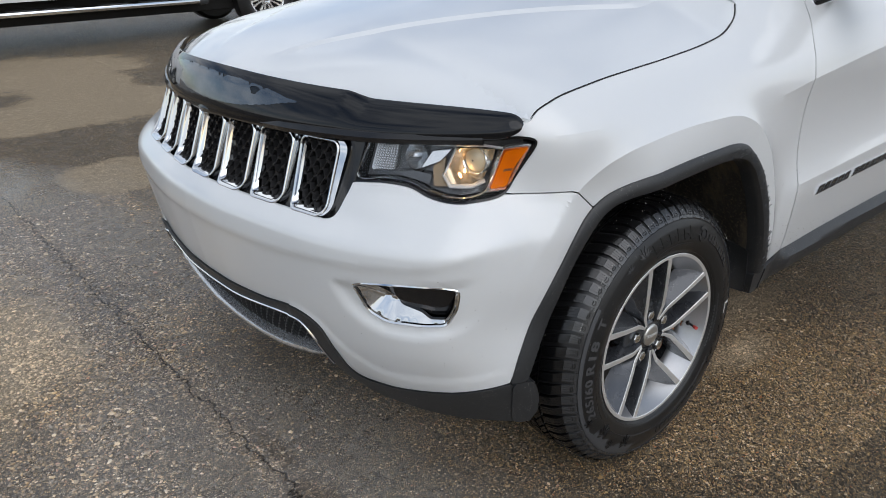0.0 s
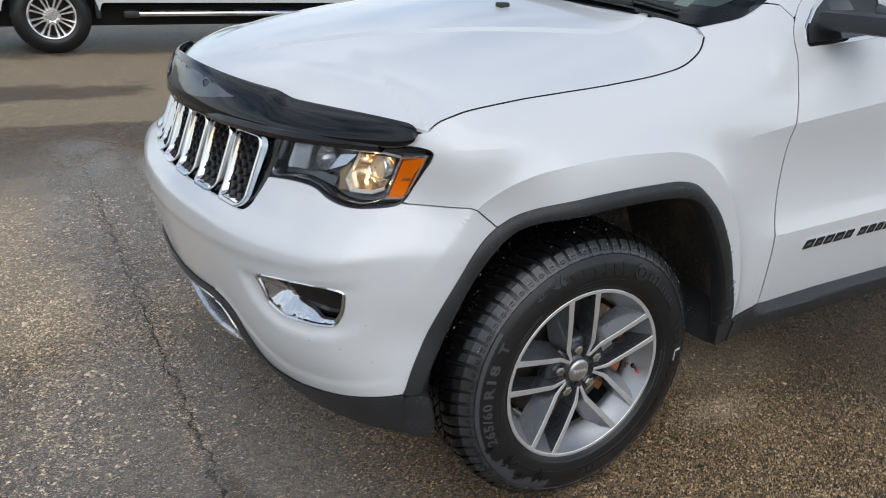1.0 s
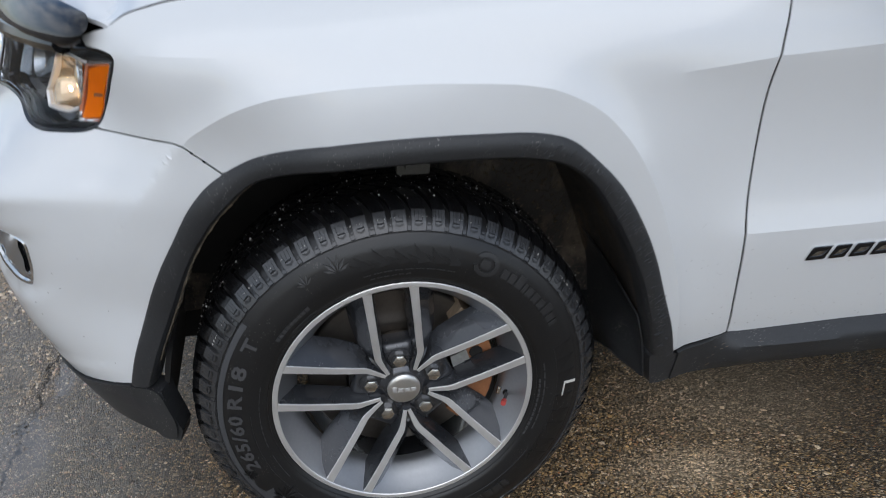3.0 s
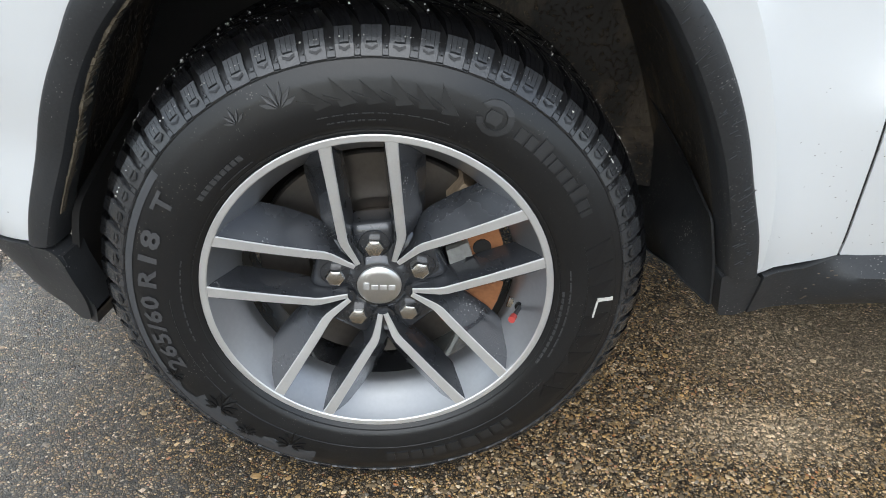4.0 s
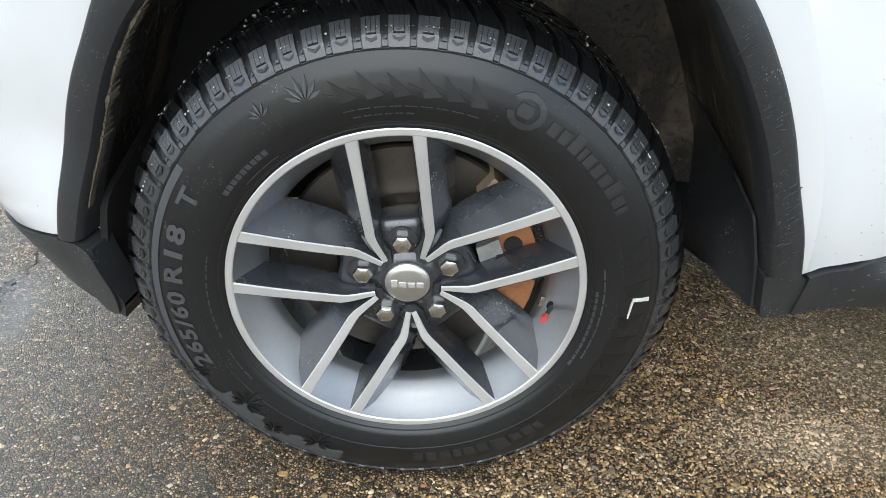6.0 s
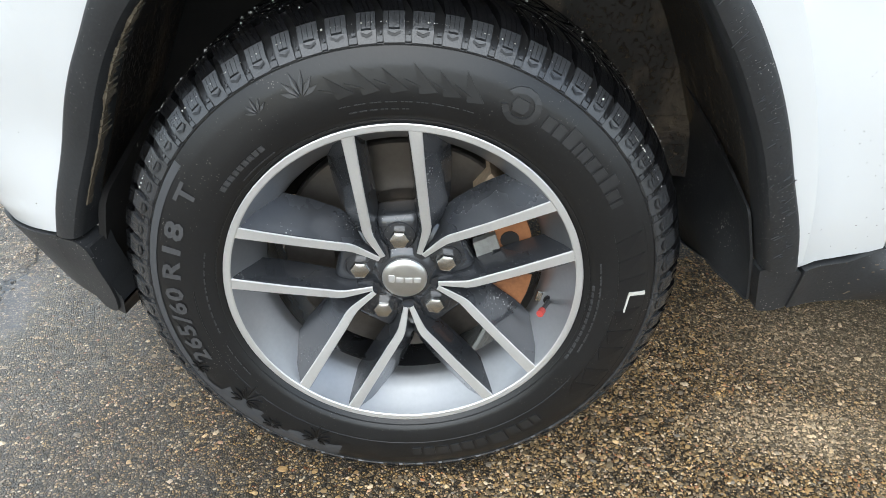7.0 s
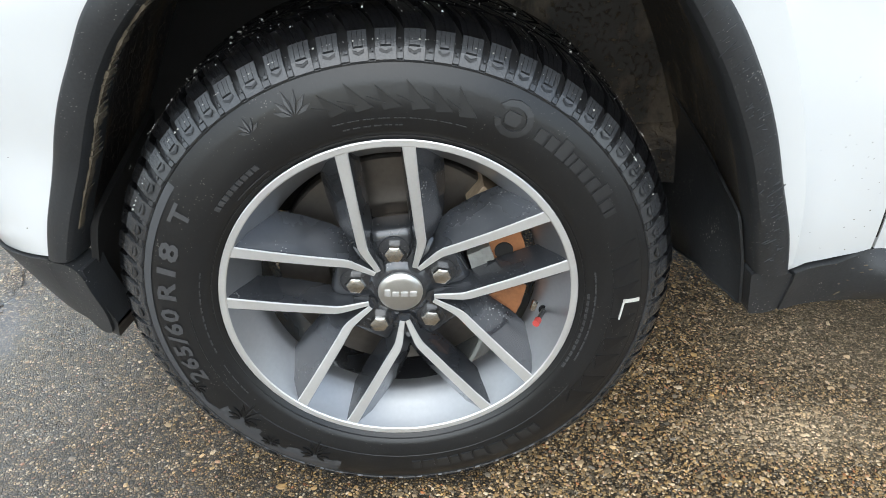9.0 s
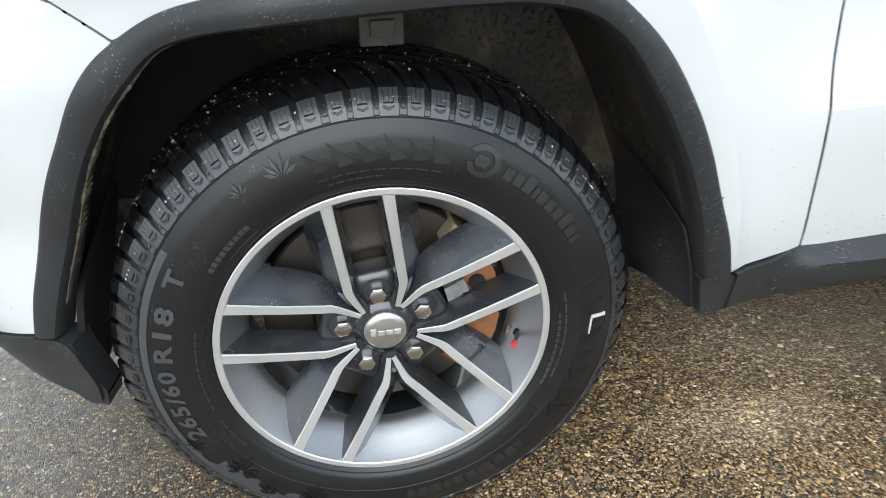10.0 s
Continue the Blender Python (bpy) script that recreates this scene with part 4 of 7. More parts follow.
    v, f = turned([(0.033, -0.020), (0.0335, 0.010), (0.0315, 0.013), (0.029, 0.010), (0.028, -0.010)])
    link("projector_ring", v, f, LAMP_CHROME, unit, "chrome ring round the projector lens")
    v, f = turned([(0.029, 0.002)] + [(0.029 * math.cos(a), 0.002 + 0.016 * math.sin(a)) for a in np.linspace(0.1, 1.5, 8)])
    link("projector_lens", v, f, LAMP_WARM, unit, "round projector lens")
    cover = panel("clear_cover", inset(lamp_loop, 0.006), CLEAR, unit, where=place(0.0005), step=0.02, lip=0, mirror=side, label="clear plastic lamp cover")
    cover.visible_shadow = False

# fog-lamp trims in the bumper
insert = np.array([(0.694, 0.680), (0.762, 0.686), (0.850, 0.684), (0.888, 0.676), (0.880, 0.630), (0.860, 0.600), (0.822, 0.598), (0.800, 0.610), (0.745, 0.620), (0.715, 0.650)])
for side in (False, True):
    bezel = band("fog_lamp_bezel", fog_hole, [(-0.001, -0.012), (-0.001, 0.001), (0.002, 0.0035), (0.006, 0.001), (0.0075, -0.004)], CHROME, car, "chrome bezel round a black fog-lamp blank", mirror=side)
    outer, inner = spaced(inset(fog_hole, 0.007), 0.008), spaced(cornered(insert, 0.008), 0.008)
    verts, faces = sheet(inset(fog_hole, 0.007), [cornered(insert, 0.008)], 0.006, lambda uv, lift: on_skin(uv, lift - 0.004 - 0.030 * np.clip(np.min(np.hypot(uv[:, None, 0] - outer[None, :, 0], uv[:, None, 1] - outer[None, :, 1]), 1) / 0.045, 0, 1)), 0.012)
    if side:
        verts, faces = [(p[0], 2 * MID - p[1], p[2]) for p in verts], [q[::-1] for q in faces]
    link("chrome_tray", verts, faces, CHROME, bezel, "polished sloping chrome surface")
    panel("black_insert", cornered(insert, 0.008), GLOSS_BLACK, bezel, where=lambda uv, lift: on_skin(uv, lift - 0.034), step=0.015, lip=0.01, mirror=side, label="black blanking insert")

# black lower trim, lower grille and silver lip
low_edge = bumper_half[:next(i for i, p in enumerate(bumper_half) if p[0] > 1.04) + 1]
trim_low = rounded([(0.0, 0.498), (0.170, 0.499), (0.365, 0.515), (0.440, 0.512), (0.470, 0.470), (0.487, 0.420), (0.520, 0.345), (0.600, 0.305), (0.746, 0.290), (0.950, 0.280), (1.060, 0.268), (1.125, 0.262)])
trim_loop = both(np.vstack([trim_low, [(1.140, 0.300), (1.115, 0.398), (1.046, 0.398)], (low_edge - (0, 0.003))[::-1]]))
panel("lower_trim", trim_loop, BLACK_TRIM, car, where=lambda uv, lift: on_skin(uv, lift + 0.006), step=0.022, lip=0.05, label="black textured lower bumper trim")
edge_strip = trim_low[(trim_low[:, 0] < 0.50)]
edge_full = np.vstack([(edge_strip * (-1, 1))[::-1], edge_strip[1:]])
v, f = tube(on_skin(edge_full - (0, 0.002), 0.008), 0.0035, 6)
link("bright_trim_line", v, f, CHROME, car, "thin bright line along the lower grille")
# black sheet in place of the shade behind the honeycomb
panel("lower_grille_shade", both([(0.0, 0.30), (0.50, 0.30), (0.50, 0.52), (0.0, 0.52)]), DARK, car, where=lambda uv, lift: on_skin(uv, lift - 0.070), step=0.05, lip=0, label="black sheet standing in for the shade behind the lower grille")
pieces = []
for j in range(9):
    z = 0.372 + j * 0.017
    u = np.arange(-0.48, 0.481, 0.0075)
    wave = 0.0068 * np.clip(1.5 * np.sin(u * 2 * math.pi / 0.03 + (math.pi if j % 2 else 0)), -1, 1)
    pts = on_skin(np.c_[u, z + wave], -0.028)
    pieces.append(rings_mesh([[p + np.array(o) for o in ((-0.003, 0, -0.002), (-0.003, 0, 0.002), (0.01, 0, 0.002), (0.01, 0, -0.002))] for p in pts], True, caps=True))
v, f = merged(*pieces)
link("lower_grille", v, f, BLACK_TRIM, car, "black honeycomb lower grille", smooth=False)
u = np.linspace(-0.500, 0.500, 81)
a = np.abs(u)
lip_z = np.interp(a, [0, 0.15, 0.27, 0.34, 0.42, 0.50], [0.345, 0.347, 0.355, 0.372, 0.392, 0.415])
rows = []
for dz, lift in ((0.022, -0.040), (0.018, -0.004), (0.011, 0.010), (0.004, 0.015), (-0.004, 0.015), (-0.010, 0.010), (-0.014, -0.004), (-0.016, -0.06)):
    k = np.clip((0.50 - a) / 0.12, 0.05, 1)
    rows.append(on_skin(np.c_[u, lip_z + dz * k], 0) + 0 + np.c_[np.interp(a, RUN, OUT_X) * lift * k, np.sign(u + 1e-9) * np.interp(a, RUN, OUT_Y) * lift * k, 0 * u])
v, f = rings_mesh(rows, False)
link("silver_lip", v, [q[::-1] for q in f], SILVER_PLASTIC, car, "silver lip under the lower grille")

# ---- the white car: side ----
def arch_rows(out, inn, profile):
    n = 150
    def even(p):
        k = np.r_[0, np.cumsum(np.linalg.norm(np.diff(p, axis=0), axis=1))]
        t = np.linspace(0, k[-1], n)
        return np.c_[np.interp(t, k, p[:, 0]), np.interp(t, k, p[:, 1])]
    o, i = even(out), even(inn)
    rows = [on_skin(o + (i - o) * t, lift) for t, lift in profile]
    return rows


flare_rows = arch_rows(ARCH_OUT, ARCH_IN, [(-0.02, -0.006), (-0.02, 0.004), (0.06, 0.008), (0.10, 0.009), (0.30, 0.013), (0.60, 0.015), (0.85, 0.012), (0.96, 0.005), (1.0, -0.006), (1.0, -0.035)])
for side in (False, True):
    rows = flare_rows if not side else [r * (1, -1, 1) + (0, 2 * MID, 0) for r in flare_rows]
    v, f = rings_mesh(rows, False)
    flare = link("arch_flare", v, f if side else [q[::-1] for q in f], BLACK_TRIM, car, "scratched black plastic wheel-arch flare")
    # lower front tip of the flare and the small air flap behind it
    tip = np.array([(1.044, 0.403), (1.112, 0.405), (1.135, 0.330), (1.122, 0.268), (1.076, 0.262), (1.056, 0.330)])
    panel("flare_foot", cornered(tip, 0.026, 6), BLACK_TRIM, flare, where=lambda uv, lift: on_skin(uv, lift + 0.012), step=0.02, lip=0.05, mirror=side, label="black foot of the flare")
    heel = side_x([(0.483, 0.4165), (0.540, 0.4165), (0.546, 0.378), (0.544, 0.345), (0.526, 0.337), (0.503, 0.335), (0.493, 0.375)])
    panel("flare_heel", cornered(heel, 0.007), BLACK_TRIM, flare, where=lambda uv, lift: on_skin(uv, lift + 0.006), step=0.015, lip=0.03, mirror=side, label="black heel of the flare")

# liners in the wheel wells
def liner(side):
    n = 70
    k = np.linspace(0, 1, n)
    t = np.r_[0, np.cumsum(np.linalg.norm(np.diff(ARCH_IN, axis=0), axis=1))]
    p = np.c_[np.interp(k * t[-1], t, ARCH_IN[:, 0]), np.interp(k * t[-1], t, ARCH_IN[:, 1])]
    edge = on_skin(p, -0.012)
    rows = []
    for d, grow, drop in ((0.0, 0.0, 0.0), (0.05, 0.004, 0.0), (0.14, 0.014, 0.01), (0.24, 0.012, 0.01), (0.34, 0.0, 0.0)):
        r = edge.copy()
        mid = np.array([0.03, 0, 0.44])
        away = r - mid
        away[:, 1] = 0
        away /= np.linalg.norm(away, axis=1)[:, None]
        r = r + away * (grow + 0.0015 * np.sin(np.arange(n) * 0.4)[:, None] * (d > 0.02))
        r[:, 1] = edge[:, 1] + d * np.clip((edge[:, 2] - 0.2) / 0.3, 0.6, 1)
        rows.append(r)
    back = rows[-1].copy()
    back[:, 0], back[:, 2] = 0.03 + (back[:, 0] - 0.03) * 0.12, 0.45 + (back[:, 2] - 0.45) * 0.3
    back[:, 1] += 0.03
    rows.append(back)
    if side:
        rows = [r * (1, -1, 1) + (0, 2 * MID, 0) for r in rows]
    v, f = rings_mesh(rows, False)
    return link("wheel_liner", v, f if not side else [q[::-1] for q in f], LINER, car, "muddy dark wheel-well liner")


for side in (False, True):
    lin = liner(side)
    if not side:
        # splash guards hanging before and behind the tyre
        # front guard in near-black: the cavity's shade is put into its colour
        v, f = sheet(cornered([(0.030, 0.46), (0.42, 0.52), (0.42, 0.30), (0.20, 0.250), (0.09, 0.25), (0.030, 0.29)], 0.03), [], 0.03,
                     lambda uv, lift: np.c_[-0.425 - 0.16 * (0.42 - uv[:, 1]) + lift, uv[:, 0] + 0.036, uv[:, 1]], 0.01)
        link("front_splash_guard", v, f, DARK, lin, "splash guard before the tyre, blackened for the shaded cavity")
        v, f = sheet(cornered([(-0.002, 0.500), (0.42, 0.580), (0.42, 0.330), (0.20, 0.322), (0.13, 0.350), (0.092, 0.362), (0.050, 0.350), (0.014, 0.338)], 0.012), [], 0.02,
                     lambda uv, lift: np.c_[np.interp(uv[:, 1], [0.33, 0.42, 0.46, 0.53, 0.60], [0.506, 0.484, 0.470, 0.448, 0.422]) + 0.009 * np.clip(uv[:, 0] / 0.14, 0, 1) - np.interp(uv[:, 0], [0.0, 0.03, 0.07, 0.12, 0.42], [0.0, 0.012, 0.040, 0.054, 0.062]) * (1 - ease((uv[:, 1] - 0.36) / 0.15)) - 0.003 + lift, uv[:, 0], uv[:, 1]], 0.004)
        link("rear_splash_guard", v, f, BLACK_TRIM, lin, "dark splash guard behind the tyre")
        bm = bmesh.new()
        box(bm, (-0.002, 0.095, 0.772), (0.058, 0.125, 0.822), 0.004)
        box(bm, (0.012, 0.085, 0.785), (0.044, 0.097, 0.808), 0.003)
        part("liner_bracket", bm, BRACKET, lin, "pale metal bracket under the arch")

# sill cladding below fender and door
sill_top = side_x([(0.542, 0.4180), (0.600, 0.4290), (0.644, 0.4495), (0.91, 0.460), (1.25, 0.465), (1.9, 0.470)])
sill = np.vstack([spaced(sill_top, 0.03, False), side_x([(1.9, 0.392), (1.25, 0.386), (0.70, 0.368), (0.62, 0.354), (0.542, 0.346)])])
for side in (False, True):
    panel("sill_cladding", sill, BLACK_TRIM, car, where=lambda uv, lift: on_skin(uv, lift + 0.010 + ease((uv[:, 0] - at_x(0.60)) / 0.08) * (0.022 * ease((uv[:, 1] - 0.34) / 0.05) - 0.034 * np.clip((uv[:, 1] - np.interp(uv[:, 0], sill_top[:, 0], sill_top[:, 1]) + 0.030) / 0.030, 0, 1))), step=0.012, lip=0.06, mirror=side, label="black plastic sill cladding with drips")

# model lettering on the door: slanted chrome blocks
def badge_block(x0, w, z0, h):
    x1 = x0 + w
    return side_x(np.array([(x0, z0), (x1, z0 + 0.0015), (x1 + 0.010, z0 + h + 0.0015), (x0 + 0.010, z0 + h)]))


badge = None
x = 0.752
for word in ((0.046, 0.040, 0.044, 0.046, 0.042), (0.042, 0.040, 0.038, 0.040, 0.042, 0.042, 0.036, 0.036)):
    for w in word:
        loop = cornered(badge_block(x, w - 0.004, 0.617 + (x - 0.752) * 0.02, 0.030), 0.004)
        hole = cornered(badge_block(x + 0.009, w - 0.022, 0.6255 + (x - 0.752) * 0.02, 0.012), 0.002)
        ob = panel("badge_letter", loop, CHROME, car, where=lambda uv, lift: on_skin(uv, lift + 0.0035), step=0.01, lip=0.0036, label="black slanted badge block with chrome edge")
        v, f = sheet(inset(loop, 0.0016), [hole], 0.01, lambda uv, lift: on_skin(uv, lift + 0.0050), 0.0015)
        link("black_face", v, f, GLOSS_BLACK, ob, "black face of the badge block")
        x += w + 0.003
    x += 0.022

# door window, trim and mirror
glass_loop = inset(window_hole, -0.004)
panel("door_glass", glass_loop, GLASS_DARK, car, where=lambda uv, lift: on_skin(uv, lift - 0.020), step=0.05, lip=0, label="tinted door glass")
panel("door_glass", glass_loop, GLASS_DARK, car, where=lambda uv, lift: on_skin(uv, lift - 0.020), step=0.08, lip=0, mirror=True, label="tinted door glass")
win_ring = spaced(window_hole, 0.03)
band("window_trim", win_ring, [(-0.001, 0.000), (0.000, 0.003), (0.003, 0.004), (0.009, 0.002), (0.010, -0.012)], CHROME, car, "chrome trim round the door window")
sail = side_x(cornered([(0.712, 1.200), (0.870, 1.207), (0.870, 1.318), (0.790, 1.282), (0.728, 1.240)], 0.010))
panel("mirror_sail", sail, BLACK_TRIM, car, where=lambda uv, lift: on_skin(uv, lift - 0.004), step=0.03, lip=0.02, label="black mirror foot in the window corner")
bm = bmesh.new()
box(bm, (0.752, -0.250, 1.232), (0.935, 0.070, 1.284), 0.020)
mirror = part("mirror_arm", bm, BLACK_TRIM, car, "black arm and lower shell of the door mirror")
rows = []
for z, k in ((1.282, 0.93), (1.288, 0.97), (1.330, 1.0), (1.400, 0.97), (1.440, 0.86), (1.455, 0.60)):
    row = []
    for a in np.linspace(0, 2 * math.pi, 40, endpoint=False):
        c, q = math.cos(a), math.sin(a)
        row.append((0.880 + 0.066 * k * math.copysign(abs(c) ** 0.55, c), -0.145 + 0.115 * k * math.copysign(abs(q) ** 0.45, q), z))
    rows.append(row)
v, f = rings_mesh(rows, True, caps=True)
link("mirror_cap", v, f, CHROME, mirror, "chrome mirror cap")
# windscreen, its black border, wiper and the dashboard behind
def screen_at(uv, lift=0.0):
    y = uv[:, 0]
    m = np.abs(y - MID)
    lowx = hermite([0.0, 0.30, 0.55, 0.70, 0.753, 0.790], [0.245, 0.270, 0.335, 0.386, 0.412, 0.470], m)
    lowz = hermite([0.0, 0.40, 0.70, 0.753, 0.790], [1.285, 1.272, 1.243, 1.238, 1.232], m)
    h = uv[:, 1]
    return np.c_[lowx + h * 0.83 - 0.10 * h * m, y, lowz + h * (0.47 - 0.19 * np.clip((m - 0.3) / 0.5, 0, 1.1) ** 2) + lift]


frame_line = on_skin(side_x(SCREEN_EDGE))
foot_x = screen_at(np.c_[frame_line[:, 1], 0 * frame_line[:, 1]])[:, 0]
edge_h = (frame_line[:, 0] - foot_x) / (0.83 - 0.10 * (MID - frame_line[:, 1]))
edge_l = np.vstack([[(0.20, 0.0), (0.165, 0.0)], np.c_[frame_line[:, 1] + 0.001, edge_h][edge_h > 0.004], [(0.36, 1.0)]])
edge_r = edge_l * (-1, 1) + (2 * MID, 0)
base_line = np.array([(0.30, 0.0), (0.45, 0.0), (MID, 0.0), (2 * MID - 0.45, 0.0), (2 * MID - 0.30, 0.0)])
glass = panel("windscreen", np.vstack([base_line, edge_r, edge_l[::-1]]), SCREEN, car, where=screen_at, step=0.06, lip=0, label="windscreen with a black border")
glass.visible_shadow = False
inner_l = rounded([(0.30, 0.062), (0.245, 0.078), (0.205, 0.125), (0.190, 0.20), (0.200, 0.30), (0.250, 0.450), (0.400, 0.96)], 0.02)
inner_r = inner_l * (-1, 1) + (2 * MID, 0)
border = np.vstack([base_line + (0, 0.001), edge_r + (-0.002, 0), inner_r[::-1], [(MID, 0.03)], inner_l, (edge_l + (0.002, 0))[::-1]])
panel("windscreen_border", border, GLOSS_BLACK, car, where=lambda uv, lift: screen_at(uv, lift - 0.005), step=0.04, lip=0, label="black border of the windscreen")
seal = [frame_line + (0, 0.0, -0.001), frame_line + (0, 0.006, -0.003), screen_at(np.c_[frame_line[:, 1] + 0.03, np.maximum(edge_h, 0.0)]) + (0, 0, -0.004)]
v, f = rings_mesh(seal, False)
link("windscreen_seal", v, f, GLOSS_BLACK, car, "black rubber seal between windscreen and fender")
bm = bmesh.new()
box(bm, (0.50, 0.14, 1.10), (1.15, 1.71, 1.235), 0.03)
part("dashboard", bm, DARK, car, "dark dashboard")
note = [screen_at(np.array([(a, b)]), -0.012)[0] for a, b in ((0.262, 0.115), (0.300, 0.110), (0.306, 0.165), (0.268, 0.170))]
link("window_sticker", note + [p + (0, 0, -0.001) for p in note], [(0, 1, 2, 3), (7, 6, 5, 4), (0, 4, 5, 1), (1, 5, 6, 2), (2, 6, 7, 3), (3, 7, 4, 0)], STICKER, car, "small white paper sticker behind the windscreen", smooth=False)
strip = [screen_at(np.array([(a, b)]), -0.012)[0] for a, b in ((0.372, 0.085), (0.392, 0.090), (0.388, 0.24), (0.368, 0.24))]
link("window_strip", strip + [p + (0, 0, -0.001) for p in strip], [(0, 1, 2, 3), (7, 6, 5, 4), (0, 4, 5, 1), (1, 5, 6, 2), (2, 6, 7, 3), (3, 7, 4, 0)], STICKER, car, "pale paper strip behind the windscreen", smooth=False)
wl_pts = [screen_at(np.array([(a, b)]), 0.018)[0] for a, b in ((0.36, 0.012), (0.50, 0.012), (0.70, 0.010), (0.95, 0.02))]
v, f = tube(rounded(wl_pts, 0.03), 0.009, 6)
link("wiper_arm", v, f, BLACK_TRIM, car, "black wiper arm")
wl_pts = [screen_at(np.array([(a, b)]), 0.012)[0] for a, b in ((0.24, 0.035), (0.45, 0.05), (0.75, 0.06))]
v, f = tube(rounded(wl_pts, 0.03), 0.006, 6)
link("wiper_blade", v, f, BLACK_TRIM, car, "black wiper blade")
# cowl behind the hood's rear edge
cy = np.linspace(0.12, 2 * MID - 0.12, 60)
cm = np.where(cy > MID, 2 * MID - cy, cy)
rx = hermite(REAR_Y, REAR_X, cm)
rows = [np.c_[rx - 0.03, cy, hood_z(rx, cy) - 0.05], np.c_[rx + 0.06, cy, hood_z(rx, cy) - 0.035], np.c_[rx + 0.20, cy, hood_z(rx, cy) + 0.0]]
v, f = rings_mesh(rows, False)
link("cowl", v, f, BLACK_TRIM, car, "black cowl under the wipers")
# washer nozzle on the hood
bm = bmesh.new()
box(bm, (0.066, 0.600, float(hood_z(np.array([0.08]), np.array([0.616]))[0]) - 0.004), (0.098, 0.632, float(hood_z(np.array([0.08]), np.array([0.616]))[0]) + 0.012), 0.005)
part("washer_nozzle", bm, BLACK_TRIM, car, "small black washer nozzle")

# the rest of the car behind the front door: body, roof, glass and rear arches
def ring_section(x, low, wide, belt, top, roof_in):
    """Half outline of the car at x, from the sill up to the roof's middle, then mirrored."""
    half = [(MID - wide + 0.07, low), (MID - wide + 0.01, low + 0.06), (MID - wide, 0.72), (MID - wide - 0.008, 0.98), (MID - wide + 0.02, belt - 0.03), (MID - wide + 0.045, belt)]
    if top > belt + 0.02:
        half += [(MID - wide + 0.045 + (roof_in - 0.045) * t, belt + (top - 0.06 - belt) * t) for t in (0.33, 0.66, 1.0)]
        half += [(MID - wide + roof_in + 0.05, top - 0.018), (MID - wide + roof_in + 0.16, top)]
    return [(x, y, z) for y, z in half] + [(x, 2 * MID - y, z) for y, z in half[::-1]]


v, f = rings_mesh([ring_section(x, low, wide, 1.02, 1.02, 0.1) for x, low, wide in ((1.905, 0.47, 0.947), (2.6, 0.475, 0.945), (3.3, 0.50, 0.935), (3.62, 0.54, 0.915), (3.78, 0.60, 0.86), (3.84, 0.66, 0.78))], True, caps=True)
link("rear_body", v, f, PAINT, car, "glossy white rear body with the rear door and quarter panel")
v, f = rings_mesh([[(x, MID - w, z0), (x, MID - w + 0.02, z0 + 0.12), (x, MID - w + 0.24, z1 - 0.02), (x, MID - w + 0.34, z1), (x, MID + w - 0.34, z1), (x, MID + w - 0.24, z1 - 0.02), (x, MID + w - 0.02, z0 + 0.12), (x, MID + w, z0)]
                   for x, w, z0, z1 in ((1.16, 0.90, 1.20, 1.665), (1.45, 0.905, 1.12, 1.725), (2.0, 0.905, 1.01, 1.745), (2.8, 0.90, 1.01, 1.725), (3.4, 0.88, 1.01, 1.68), (3.72, 0.82, 1.01, 1.42), (3.80, 0.80, 1.01, 1.10))], True, caps=True)
link("roof", v, f, PAINT, car, "glossy white roof and upper body")
for side in (0, 1):
    for x0, x1 in ((1.96, 2.56), (2.62, 3.25)):
        pts = [(x0, 0.030, 1.20), (x1, 0.034, 1.22), (x1 - 0.10, 0.155, 1.56), (x0, 0.155, 1.58)]
        pts = [(x, y if not side else 2 * MID - y, z) for x, y, z in pts]
        q = [(0, 1, 2, 3), (7, 6, 5, 4), (0, 4, 5, 1), (1, 5, 6, 2), (2, 6, 7, 3), (3, 7, 4, 0)]
        link("side_window", pts + [(p[0], p[1] + (0.03 if not side else -0.03), p[2]) for p in pts], q, GLASS_DARK, car, "tinted side window", smooth=False)
    rows = []
    for r, d in ((0.395, 0.030), (0.400, -0.012), (0.440, -0.016), (0.475, -0.006), (0.480, 0.020)):
        rows.append([(2.915 + r * math.cos(a), (-0.022 + d) if not side else 2 * MID + 0.022 - d, max(0.30, 0.40 + r * math.sin(a))) for a in np.linspace(-0.12, math.pi + 0.12, 60)])
    v, f = rings_mesh(rows, False)
    link("rear_arch_flare", v, f, BLACK_TRIM, car, "black plastic rear wheel-arch flare")
for side in (0, 1):
    line = [(0.80, 0.250, 1.44), (1.10, 0.285, 1.58), (1.30, 0.32, 1.68)]
    if side:
        line = [(p[0], 2 * MID - p[1], p[2]) for p in line]
    v, f = tube(rounded(line, 0.05), 0.034, 10)
    link("roof_pillar", v, f, PAINT, car, "white front roof pillar")

# ---- mud, scratches and road dirt on the car ----
def slivers(name, rows, mat, lift, label):
    """Thin flat marks on the skin: run, height, length, width, turn."""
    out = []
    for s, z, ln, w, t in rows:
        c, n = np.array([math.cos(t), math.sin(t)]), np.array([-math.sin(t), math.cos(t)])
        q = np.array([s, z]) + np.array([-c * ln / 2, -n * w / 2, c * ln / 2, n * w / 2])
        top, low = on_skin(q, lift), on_skin(q, lift - 0.002)
        out.append((list(top) + list(low), [(0, 1, 2, 3), (0, 4, 5, 1), (1, 5, 6, 2), (2, 6, 7, 3), (3, 7, 4, 0)]))
    v, f = merged(*out)
    return tagged(link(name, v, f, mat, car, label, smooth=False), kind="stuff")


rng_w = np.random.default_rng(5)


